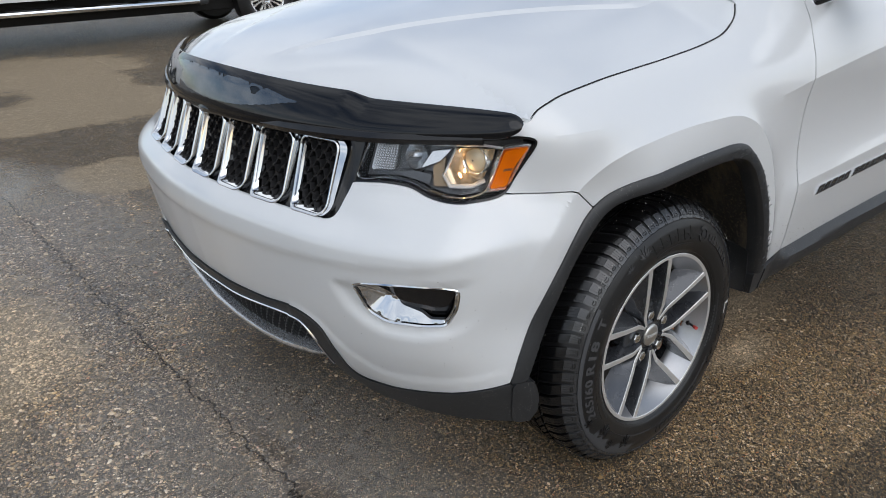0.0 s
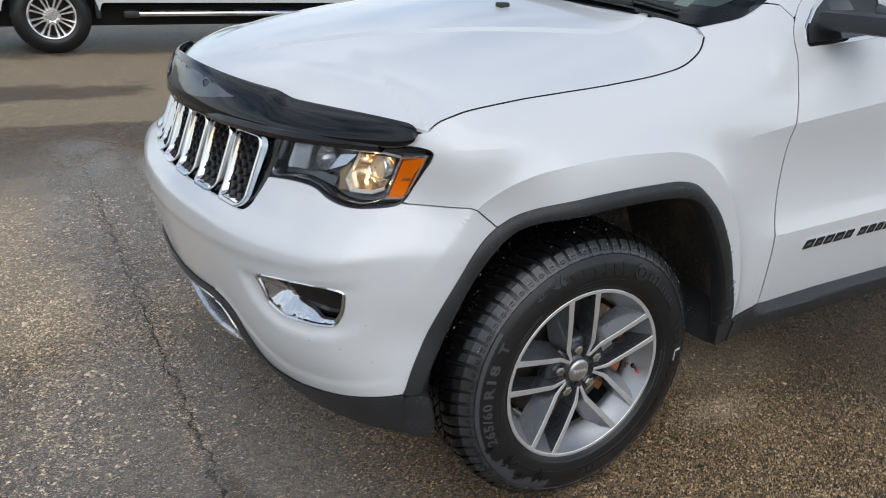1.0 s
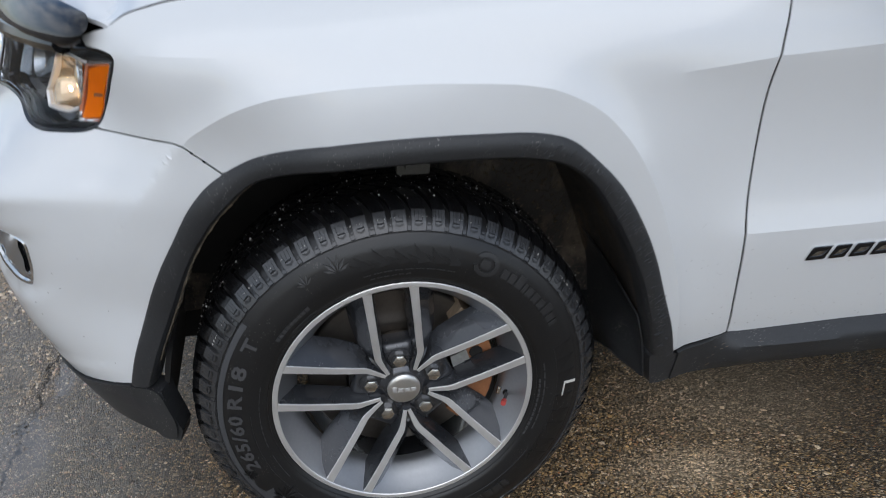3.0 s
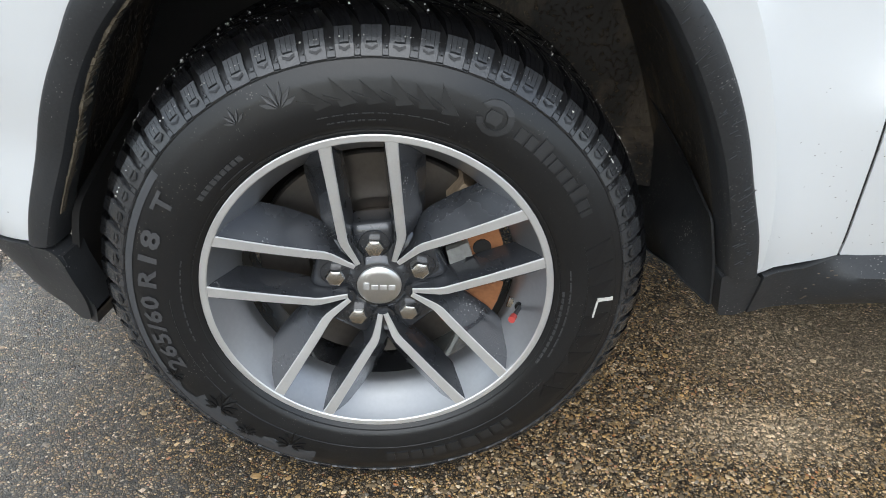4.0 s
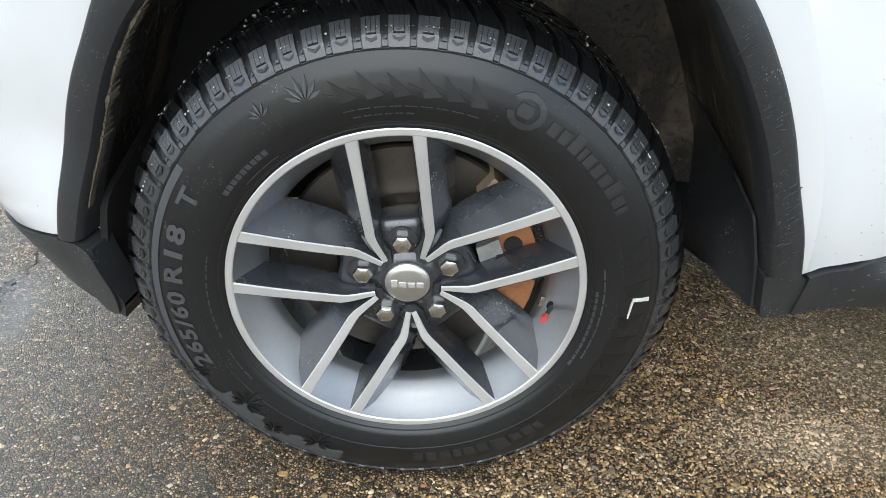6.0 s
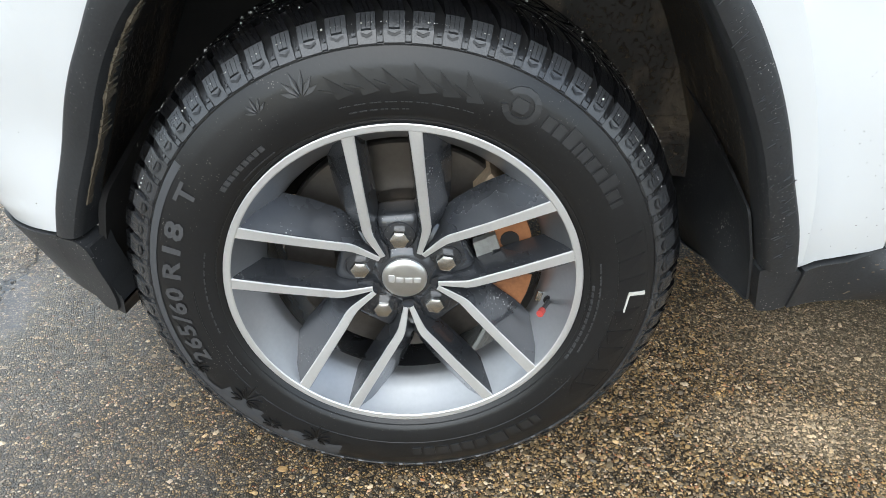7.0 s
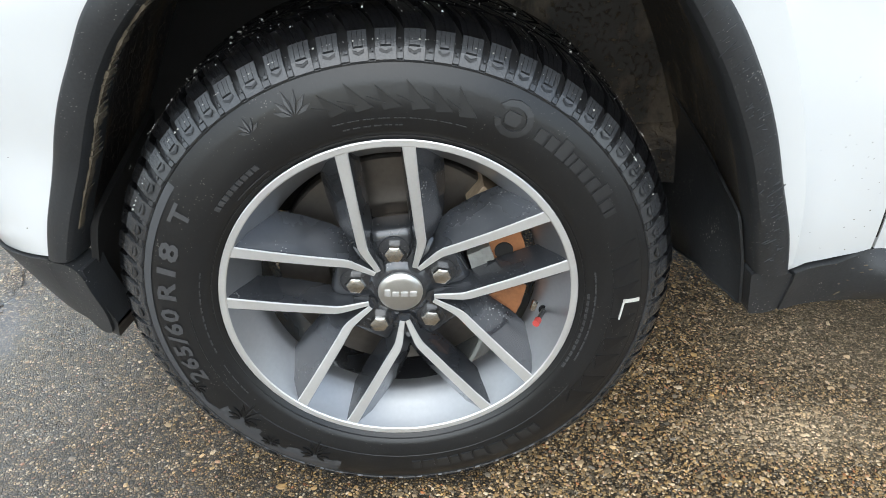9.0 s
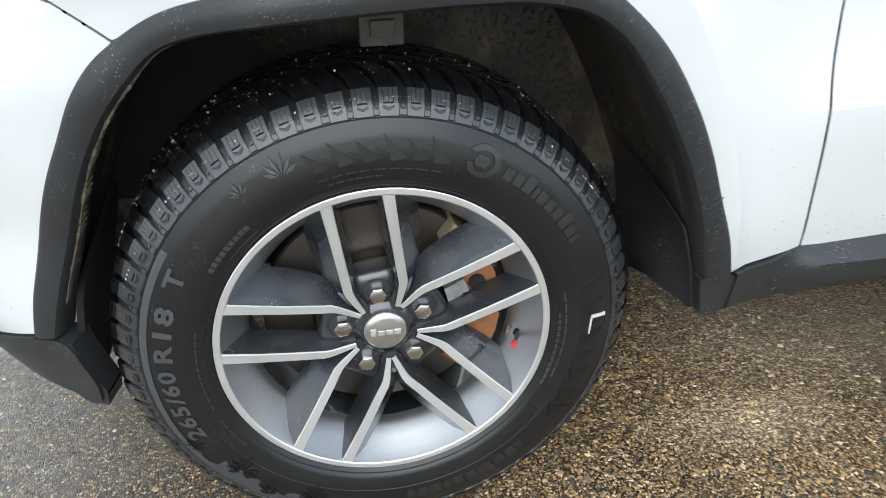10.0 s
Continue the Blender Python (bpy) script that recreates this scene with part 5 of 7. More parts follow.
def on_flare(k, t):
    """A place on the flare: share of the way along it and across it."""
    i = int(k * (len(ARCH_OUT) - 1))
    j = int(k * (len(ARCH_IN) - 1))
    return ARCH_OUT[i] + (ARCH_IN[j] - ARCH_OUT[i]) * t


rows = []
for _ in range(150):
    k, t = rng_w.uniform(0.60, 0.985), 0.22 + 0.60 * rng_w.beta(1.1, 1.6)
    s, z = on_flare(k, t)
    rows.append((s, z, min(rng_w.exponential(0.0042) + 0.0006, 0.026), rng_w.uniform(0.0001, 0.00026), rng_w.normal(0.80, 0.16)))
slivers("scuffing", rows, SCRATCH, 0.0165, "pale scratches on the flare")
rows = [(rng_w.uniform(*at_x([0.50, 0.64])), rng_w.uniform(0.44, 0.72), rng_w.uniform(0.0008, 0.0022), rng_w.uniform(0.0004, 0.0009), rng_w.uniform(0.2, 1.0)) for _ in range(34)]
rows += [(at_x(rng_w.uniform(0.64, 1.3)), 0.47 + rng_w.exponential(0.045), rng_w.uniform(0.0008, 0.0022), rng_w.uniform(0.0004, 0.0010), rng_w.uniform(0, 0.6)) for _ in range(90)]
rows += [(rng_w.uniform(0.6, 1.05), rng_w.uniform(0.42, 0.72), rng_w.uniform(0.0012, 0.003), rng_w.uniform(0.001, 0.002), 0.3) for _ in range(24)]
slivers("road_dirt", rows, SPECK, 0.0006, "small specks of road dirt on the paint")
# drips on the sill
rows = [(at_x(rng_w.uniform(0.58, 1.3)), rng_w.uniform(0.375, 0.44), rng_w.uniform(0.002, 0.007), rng_w.uniform(0.0004, 0.001), rng_w.normal(0.15, 0.25)) for _ in range(90)]
slivers("splash_dirt", rows, SPECK, 0.0255, "dried splashes on the sill")
# strip of dried mud along the front inner edge of the flare
n = 240
strip = []
for i in range(n):
    k = 0.04 + 0.31 * i / (n - 1)
    w = math.sin(math.pi * i / (n - 1)) ** 0.5 * (0.30 + 0.25 * math.sin(i * 0.21) + 0.9 * rng_w.uniform() ** 2)
    c, e = on_flare(k, 0.99 - 0.03 * w * rng_w.uniform()), on_flare(k, 1.01 + 0.05 * w)
    strip.append([on_skin(c[None], -0.003 + 0.004 * w)[0], on_skin(e[None], -0.004 + 0.004 * w)[0], on_skin(e[None], -0.010 - 0.012 * w)[0], on_skin(c[None], -0.014 - 0.016 * w)[0]])
v, f = rings_mesh(strip, False)
link("mud_strip", v, [q[::-1] for q in f], MUD, car, "tan dried mud along the flare's edge")

# white specks on tread and wheel well: salt, and glints of drops put into colour
out = []
for _ in range(420):
    if rng_w.uniform() < 0.7:
        a, y, r = radians(rng_w.uniform(25, 165)), rng_w.uniform(0.012, 0.16), 0.3886
        c = np.array([r * math.cos(a), y, 0.372 + r * math.sin(a)])
        up = np.array([math.cos(a), 0, math.sin(a)])
    else:
        a, y, r = radians(rng_w.uniform(20, 160)), rng_w.uniform(-0.018, 0.010), 0.366
        c = np.array([r * math.cos(a), -0.010, 0.372 + r * math.sin(a)])
        up = np.array([0.6 * math.cos(a), -0.8, 0.6 * math.sin(a)])
    size = rng_w.exponential(0.0004) + 0.0003
    e = np.cross(up, (0.3, 0.5, 0.81))
    e /= np.linalg.norm(e)
    g = np.cross(up, e)
    out.append(([c + e * size, c + g * size, c - e * size, c - g * size, c + up * size * 1.2], [(0, 1, 4), (1, 2, 4), (2, 3, 4), (3, 0, 4)]))
v, f = merged(*out)
tagged(link("salt_and_glints", v, f, CHALK, car, "white specks of salt and painted glints of drops on the wet tread"), kind="stuff")

# ---- the white car: front wheel ----
HUB_Z, PAIR = 0.372, radians(97.0)
SIDE_R = [0.236, 0.243, 0.250, 0.262, 0.290, 0.318, 0.334, 0.346]
SIDE_Y = [-0.004, -0.012, -0.0180, -0.0255, -0.0300, -0.0262, -0.0205, -0.0145]


def wheel_at(r, a, y):
    """A place on the wheel: radius, angle from straight back, and distance inwards from the wheel's face."""
    return (r * math.cos(a), y, max(0.004, HUB_Z + r * math.sin(a)))


def spin(profile, n=120, start=0.0, stop=2 * math.pi):
    whole = stop - start > 6.28
    rows = [[wheel_at(r, a, y) for r, y in profile] for a in np.linspace(start, stop, n, endpoint=not whole)]
    return rings_mesh(rows, False, whole)


# rim: outer ring, barrel, ten spokes in five pairs, hub
def two_tone(name, pieces, mats, parent, label="", sharp=0.5):
    verts, faces, slots = [], [], []
    for (v, f), s in pieces:
        k = len(verts)
        verts += list(v)
        faces += [tuple(i + k for i in q) for q in f]
        slots += [s] * len(f)
    me = bpy.data.meshes.new(name)
    me.from_pydata([tuple(p) for p in verts], [], faces)
    for m in mats:
        me.materials.append(m)
    me.polygons.foreach_set("material_index", slots)
    me.polygons.foreach_set("use_smooth", [True] * len(faces))
    bm = bmesh.new()
    bm.from_mesh(me)
    bmesh.ops.recalc_face_normals(bm, faces=bm.faces)
    bm.to_mesh(me)
    bm.free()
    me.set_sharp_from_angle(angle=sharp)
    ob = new(name, me)
    ob.parent = parent
    if label:
        tagged(ob, label)
    return ob


def spoke(axis, sign):
    """One arm: straight beside the pair's axis, then bent towards the hub. Returns its dark body and its bright face."""
    e, o = (math.cos(axis), math.sin(axis)), (-math.sin(axis) * sign, math.cos(axis) * sign)
    # along, across, half width of face, face depth, wall depth, outer and inner draft
    line = [(0.2385, 0.0418, 0.0088, -0.0165, 0.046, 0.030, 0.006), (0.225, 0.0415, 0.0080, -0.0160, 0.050, 0.032, 0.006), (0.190, 0.0410, 0.0073, -0.0130, 0.054, 0.034, 0.007),
            (0.150, 0.0405, 0.0068, -0.0090, 0.052, 0.033, 0.008), (0.110, 0.0400, 0.0066, -0.0040, 0.046, 0.028, 0.008), (0.086, 0.0400, 0.0063, -0.0005, 0.040, 0.020, 0.008),
            (0.077, 0.0385, 0.0056, 0.0010, 0.038, 0.010, 0.008), (0.064, 0.0340, 0.0048, 0.0030, 0.034, 0.007, 0.007), (0.048, 0.0280, 0.0038, 0.0055, 0.030, 0.005, 0.005), (0.0405, 0.0253, 0.0034, 0.0066, 0.028, 0.004, 0.004)]
    pts = np.array([(a, c) for a, c, *_ in line])
    tan = np.gradient(pts, axis=0)
    tan /= np.linalg.norm(tan, axis=1)[:, None]
    body, face = [], []
    for (a, c, w, y, deep, dr_out, dr_in), t in zip(line, tan):
        nrm = np.array([-t[1], t[0]]) * (1 if (-t[1] * 0 + t[0]) < 0 else 1)
        nrm = nrm if nrm[1] > 0 else -nrm
        def put(side, yy):
            q = (a + nrm[0] * side, c + nrm[1] * side)
            return (q[0] * e[0] + q[1] * o[0], yy, HUB_Z + q[0] * e[1] + q[1] * o[1])
        body.append([put(-w - dr_in, y + deep), put(-w - dr_in * 0.55, y + deep * 0.45), put(-w - 0.0012, y + 0.004), put(-w, y + 0.0012), put(w, y + 0.0012), put(w + 0.0012, y + 0.004),
                     put(w + dr_out * 0.5, y + deep * 0.4), put(w + dr_out, y + deep)])
        face.append([put(-w - 0.0004, y + 0.0018), put(-w + 0.0007, y), put(w - 0.0007, y), put(w + 0.0004, y + 0.0018)])
    return rings_mesh(body, True, caps=True), rings_mesh(face, False)


pieces = [(spin([(0.2385, 0.010), (0.2470, -0.004), (0.2472, -0.0125), (0.2455, -0.0170)]), 0),
          (spin([(0.2455, -0.0170), (0.2440, -0.0180), (0.2370, -0.0178), (0.2352, -0.0165)]), 1),
          (spin([(0.2352, -0.0165), (0.2335, -0.0130), (0.2262, 0.001), (0.2150, 0.018), (0.2050, 0.034), (0.2005, 0.044), (0.1990, 0.054)]), 2),
          (spin([(0.1990, 0.054), (0.2050, 0.080), (0.2150, 0.14), (0.2200, 0.20), (0.2400, 0.215)]), 0)]
# hub: stepped plate with pockets, and webs between neighbouring arms
NUT_R = 0.0635
pockets, saddles = [], []
for k in range(5):
    axis = PAIR + k * 2 * math.pi / 5
    cx, cz = NUT_R * math.cos(axis), HUB_Z + NUT_R * math.sin(axis)
    rows = [[(cx + r * math.cos(a), y, cz + r * math.sin(a)) for a in np.linspace(0, 2 * math.pi, 24, endpoint=False)] for r, y in ((0.0262, 0.055), (0.0250, 0.032), (0.0232, 0.0225), (0.0215, 0.0200), (0.0203, 0.0198), (0.0197, 0.0212), (0.0190, 0.042), (0.0, 0.043))]
    pockets.append(rings_mesh(rows, True))
    # saddle round the pocket, open towards the pair's window
    e, o = (math.cos(axis), math.sin(axis)), (-math.sin(axis), math.cos(axis))
    rows = []
    for along, half, y in ((0.036, 0.020, 0.0200), (0.050, 0.0255, 0.0206), (0.066, 0.0285, 0.0206), (0.080, 0.0300, 0.0212), (0.089, 0.0300, 0.0225), (0.094, 0.0295, 0.0262), (0.0965, 0.029, 0.034), (0.0975, 0.028, 0.058)):
        rows.append([(along * e[0] + c * half * o[0], y + d, HUB_Z + along * e[1] + c * half * o[1]) for c, d in ((-1.0, 0.03), (-0.98, 0.006), (-0.86, 0.0008), (-0.6, 0.0), (0.6, 0.0), (0.86, 0.0008), (0.98, 0.006), (1.0, 0.03))])
    saddles.append(rings_mesh(rows, False))
    gap = axis + math.pi / 5
    rows = [[wheel_at(r, gap + w * s, y) for s in (-1, -0.5, 0, 0.5, 1)] for r, w, y in ((0.038, 0.16, 0.012), (0.055, 0.30, 0.014), (0.075, 0.24, 0.016), (0.092, 0.17, 0.026), (0.100, 0.14, 0.048))]
    pockets.append(rings_mesh(rows, False))
pieces.append((spin([(0.0, 0.014), (0.034, 0.0135), (0.040, 0.0160), (0.050, 0.024), (0.072, 0.030), (0.084, 0.038), (0.086, 0.062), (0.0, 0.064)], 60), 0))
wheel = two_tone("wheel", pieces, [SATIN_GREY, MACHINED, BARREL], car, "five double-spoke alloy wheel, dark grey with machined faces")

for p in saddles:
    two_tone("nut_saddle", [(p, 0)], [SATIN_GREY], wheel, sharp=0.9)
for k, p in enumerate(pockets):
    two_tone("hub_web" if k % 2 else "nut_pocket", [(p, 0)], [SATIN_GREY], wheel)
for k in range(5):
    for sign in (1, -1):
        b, fc = spoke(PAIR + k * 2 * math.pi / 5, sign)
        two_tone("spoke", [(b, 0), (fc, 1)], [SATIN_GREY, MACHINED], wheel)

# centre cap with a plain raised mark
v, f = spin([(0.0, 0.0060), (0.022, 0.0066), (0.0295, 0.0085), (0.0315, 0.0105), (0.0322, 0.018)], 48)
cap = link("centre_cap", v, [q[::-1] for q in f], CAP, wheel, "brushed silver centre cap with a raised mark")
bm = bmesh.new()
for x0, w, h in ((-0.0225, 0.0085, 0.0120), (-0.0120, 0.0105, 0.0085), (0.0005, 0.0105, 0.0085), (0.0130, 0.0100, 0.0085)):
    box(bm, (x0, 0.0052, HUB_Z - 0.0045), (x0 + w, 0.0090, HUB_Z - 0.0045 + h), 0.0012)
part("raised_mark", bm, MACHINED, cap, "plain raised mark")

for k in range(5):
    axis = PAIR + k * 2 * math.pi / 5
    cx, cz = NUT_R * math.cos(axis), HUB_Z + NUT_R * math.sin(axis)
    rows = []
    for r, y in ((0.0146, 0.040), (0.0146, 0.0120), (0.0130, 0.0088), (0.0104, 0.0078), (0.0050, 0.0072), (0.0005, 0.0070)):
        n = 24
        hexed = []
        for i in range(n):
            a = 2 * math.pi * i / n + k
            flat = math.cos(math.pi / 6) / math.cos(((a - k) % (math.pi / 3)) - math.pi / 6)
            rr = r * (flat if r > 0.0100 else 1.0)
            hexed.append((cx + rr * math.cos(a), y, cz + rr * math.sin(a)))
        rows.append(hexed)
    v, f = rings_mesh(rows, True)
    link("wheel_nut", v, [q[::-1] for q in f], NUT, wheel, "domed plated wheel nut", sharp=0.35)

# valve and balance weight on the barrel
va = math.atan2(0.331 - HUB_Z, 0.199)
base = Vector(wheel_at(0.2165, va, 0.030))
tipp = Vector(wheel_at(0.200, va, -0.004))
v, f = tube([base, base.lerp(tipp, 0.5), tipp], 0.0036, 10)
stem = link("valve_stem", v, f, BLACK_TRIM, wheel, "black rubber valve stem")
v, f = tube([base, base.lerp(tipp, 0.25)], 0.008, 12)
link("valve_boot", v, f, GLOSS_BLACK, stem, "black rubber boot")
d = (tipp - base).normalized()
v, f = tube([tipp, tipp + d * 0.010, tipp + d * 0.0115], 0.0052, 10)
link("valve_cap", v, f, RED_CAP, stem, "red valve cap")
bm = bmesh.new()
box(bm, (-0.006, -0.002, -0.009), (0.006, 0.004, 0.009), 0.0015)
bmesh.ops.transform(bm, matrix=Matrix.Translation(Vector(wheel_at(0.203, va - 0.02, 0.036))) @ Matrix.Rotation(va, 4, "Y").inverted(), verts=bm.verts)
part("balance_weight", bm, NUT, wheel, "small silver balance weight")

# tyre: carcass, tread blocks, shoulder ribs
carcass = [(0.2300, 0.010)] + [(float(r), float(hermite(SIDE_R, SIDE_Y, r))) for r in np.linspace(SIDE_R[0], SIDE_R[-1], 45)] + [(0.3545, -0.0085), (0.3640, 0.0020), (0.3715, 0.0140), (0.3765, 0.040), (0.3785, 0.080), (0.3785, 0.140), (0.3765, 0.180), (0.366, 0.212), (0.335, 0.238), (0.29, 0.240), (0.24, 0.215)]
tyre_pieces = [spin([p for p in carcass], 180)]
PITCHES = 68
STEP = 2 * math.pi / PITCHES
SHOULDER = [(0.3445, -0.0185), (0.3530, -0.0135), (0.3610, -0.0070), (0.3690, 0.0018), (0.3770, 0.0112), (0.3840, 0.0200), (0.3868, 0.0330), (0.3880, 0.0520), (0.3882, 0.0700)]


def slab(profile, a0, a1, skew=0.0, inner=0.010):
    """A rubber slab between two angles, following a profile of radius and depth."""
    rows = []
    for a, edge in ((a0, 0), (a1, 1)):
        top = [wheel_at(r, a + skew * (y - profile[0][1]), y) for r, y in profile]
        low = [wheel_at(r - inner, a + skew * (y - profile[0][1]), y + 0.004) for r, y in profile]
        rows.append(top + low[::-1])
    n = len(rows[0])
    verts = rows[0] + rows[1]
    faces = [(j, (j + 1) % n, n + (j + 1) % n, n + j) for j in range(n)]
    m = n // 2
    faces += [(j + 1, j, n - 1 - j, n - 2 - j) for j in range(m - 1)]
    faces += [(n + j, n + j + 1, 2 * n - 2 - j, 2 * n - 1 - j) for j in range(m - 1)]
    return verts, faces


random.seed(4)
tyre = two_tone("tyre", [(tyre_pieces[0], 0)], [RUBBER], wheel, "black winter tyre", sharp=0.7)
centre_rows = []
for k in range(PITCHES):
    a = k * STEP
    w = STEP * (0.74 if k % 3 else 0.66)
    big = SHOULDER if k % 2 else [(r - 0.0006, y + 0.001) for r, y in SHOULDER]
    block = [(slab(big[:2] + [(0.3572, -0.0103)], a, a + w, 0.0), 0)]
    # four siped ribs, the outer pair reaching further down the flank
    n_rib = 4
    for i in range(n_rib):
        b0 = a + w * i / n_rib
        tilt = random.uniform(-0.0004, 0.0004)
        foot = 0.3572 if i in (0, 3) else 0.3590
        block.append((slab([(foot, -0.0103 + (foot - 0.3572) * 0.9), (0.3625, -0.0058), (0.3690, 0.0018), (0.3732, 0.0066)], b0 + 0.0007, b0 + w / n_rib - 0.0007, 0.0), 0))
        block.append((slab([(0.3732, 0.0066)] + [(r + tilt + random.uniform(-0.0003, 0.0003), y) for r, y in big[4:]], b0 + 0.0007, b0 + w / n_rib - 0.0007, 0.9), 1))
    # chevron pressed out of the block's flank, and the low stepped bar that joins two blocks
    mid = a + w / 2
    for sgn in (-1, 1):
        r0 = 0.3505
        quad = [wheel_at(r, a2, float(np.interp(r, [q[0] for q in SHOULDER], [q[1] for q in SHOULDER])) - 0.0009) for r, a2 in ((r0, mid), (r0 + 0.0024, mid), (r0 + 0.0054, mid + sgn * w * 0.30), (r0 + 0.0030, mid + sgn * w * 0.30))]
        block.append(((quad + [(q[0], q[1] + 0.003, q[2]) for q in quad], [(0, 1, 2, 3), (0, 4, 5, 1), (1, 5, 6, 2), (2, 6, 7, 3), (3, 7, 4, 0)]), 2))
    block.append((slab([(0.3455, -0.0178), (0.3510, -0.0138)], a + w + 0.003, a + STEP - 0.003, 0, 0.006), 0))
    block.append((slab([(0.3525, -0.0118), (0.3555, -0.0090)], a + w + 0.006, a + STEP - 0.012, 0, 0.006), 0))
    block.append((slab([(0.3550, -0.0090), (0.3590, -0.0050)], a + w + 0.012, a + STEP - 0.006, 0, 0.006), 2))
    two_tone("tread_block", block, [RUBBER_LIT, TREAD_WET, RUBBER_LINE], wheel, sharp=0.7)
    # inner rows
    for row, (y0, y1, sk) in enumerate(((0.078, 0.106, 3.0), (0.112, 0.140, -2.0), (0.146, 0.176, 2.0), (0.180, 0.205, 0.0))):
        b = a + STEP * 0.37 * row
        r1 = 0.3882 if row < 3 else 0.3850
        prof = [(r1, y0), (r1 + 0.0003, (y0 + y1) / 2), (r1 - 0.001 * (row == 3) * 6, y1)]
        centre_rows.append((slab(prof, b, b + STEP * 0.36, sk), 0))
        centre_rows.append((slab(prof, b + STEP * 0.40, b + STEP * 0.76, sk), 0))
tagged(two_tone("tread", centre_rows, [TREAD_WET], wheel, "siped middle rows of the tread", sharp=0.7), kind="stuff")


def side_lift(r):
    return float(hermite(SIDE_R, SIDE_Y, r))


def on_side(pts, lift):
    """Flat shape given as (angle in degrees, radius) laid onto the sidewall."""
    return [wheel_at(r, radians(a), side_lift(r) - lift) for a, r in pts]


def relief(name, loops, mat, lift, label):
    """Low relief on the sidewall from closed loops of (angle, radius)."""
    if len(loops) > 24 or len(loops) == 1:
        return tagged(relief_mesh(name, loops, mat, lift, label), kind="stuff" if len(loops) > 1 else "")
    for lp in loops:
        relief_mesh(name, [lp], mat, lift, label)


def relief_mesh(name, loops, mat, lift, label):
    out = []
    for lp in loops:
        top, low = on_side(lp, lift + (0.0009 if len(lp) < 30 else 0.0)), on_side(lp, -0.0005)
        n = len(lp)
        faces = [tuple(range(n))] + [(j, n + j, n + (j + 1) % n, (j + 1) % n) for j in range(n)]
        out.append((top + low, faces))
    v, f = merged(*out)
    b = bmesh.new()
    me = bpy.data.meshes.new("tmp")
    me.from_pydata([tuple(p) for p in v], [], [tuple(q) for q in f])
    b.from_mesh(me)
    bpy.data.meshes.remove(me)
    bmesh.ops.recalc_face_normals(b, faces=b.faces)
    return part(name, b, mat, wheel, label, smooth=False)


# ring lines and the polished band
lines = [spin([(r - 0.0009, side_lift(r) + 0.0002), (r - 0.0004, side_lift(r) - 0.0010), (r + 0.0004, side_lift(r) - 0.0010), (r + 0.0009, side_lift(r) + 0.0002)], 160) for r in (0.2535, 0.3415, 0.3445)]
lines.append(spin([(r - 0.0006, side_lift(r) + 0.0002), (r, side_lift(r) - 0.0008), (r + 0.0006, side_lift(r) + 0.0002)] if False else [(0.2825, side_lift(0.2825) + 0.0002), (0.2832, side_lift(0.2832) - 0.0008), (0.2839, side_lift(0.2839) + 0.0002)], 90, radians(180), radians(330)))
for v, f in lines:
    link("ring_line", v, f, RUBBER, wheel, "fine raised ring on the sidewall")
arc = np.linspace(146, 213, 48)
v, f = rings_mesh([[wheel_at(r, radians(a), side_lift(r) - 0.0011) for r in np.linspace(0.3305, 0.3405, 4)] for a in arc], False)
link("polished_band", v, f, RUBBER_WORN, wheel, "smooth grey band along the sidewall's edge")


# paler ground behind the dark leaves, its inner edge in steps
for a0, a1, r0 in ((207, 216, 0.3245), (214, 227, 0.3060), (225, 238, 0.3150), (236, 252, 0.3060)):
    v, f = rings_mesh([[wheel_at(r, radians(a), side_lift(r) - 0.0008) for r in np.linspace(r0 + 0.006 * abs(math.sin(a * 0.5)), 0.3405, 6)] for a in np.linspace(a0, a1, 14)], False)
    link("leaf_ground", v, f, RUBBER_WORN, wheel, "paler grey field behind the leaf pattern")


# size marking, bent round the sidewall
def lettering(text, size):
    cu = bpy.data.curves.new("text", "FONT")
    cu.body, cu.size, cu.resolution_u = text, size, 2
    cu.space_character, cu.offset = 1.12, 0.0011
    ob = new("text", cu)
    dg = bpy.context.evaluated_depsgraph_get()
    me = bpy.data.meshes.new_from_object(ob.evaluated_get(dg))
    pts = np.array([tuple(p.co) for p in me.vertices])
    faces = [tuple(p.vertices) for p in me.polygons]
    bpy.data.objects.remove(ob)
    bpy.data.curves.remove(cu)
    bpy.data.meshes.remove(me)
    return pts, faces


def bent_text(name, text, size, r0, start, stop, mat, label):
    """Text round the wheel clockwise from start to stop (degrees), its feet at radius r0."""
    pts, faces = lettering(text, size)
    wide = pts[:, 0].max() - pts[:, 0].min()
    ang = start + (pts[:, 0] - pts[:, 0].min()) / wide * (stop - start)
    v = [wheel_at(r0 + p[1], radians(a), side_lift(r0 + p[1]) - 0.0018) for p, a in zip(pts, ang)]
    return link(name, v, [q[::-1] for q in faces], mat, wheel, label, smooth=False)


whole = "265/60 R 18  T"
ends = [lettering(whole[:k], 0.034)[0][:, 0].max() for k in (6, 8, 11, 14)]
starts = [0.0] + [lettering(whole[:k + 1], 0.034)[0][:, 0].max() - w for k, w in ((7, 0.0245), (9, 0.0150), (13, 0.0225))]
for word, x0, x1 in zip(("265/60", "R", "18", "T"), starts, ends):
    bent_text("size_marking", word, 0.034, 0.2985, 203.5 - 54.5 * x0 / ends[-1], 203.5 - 54.5 * x1 / ends[-1], RUBBER_MARK, "grey tyre size marking")

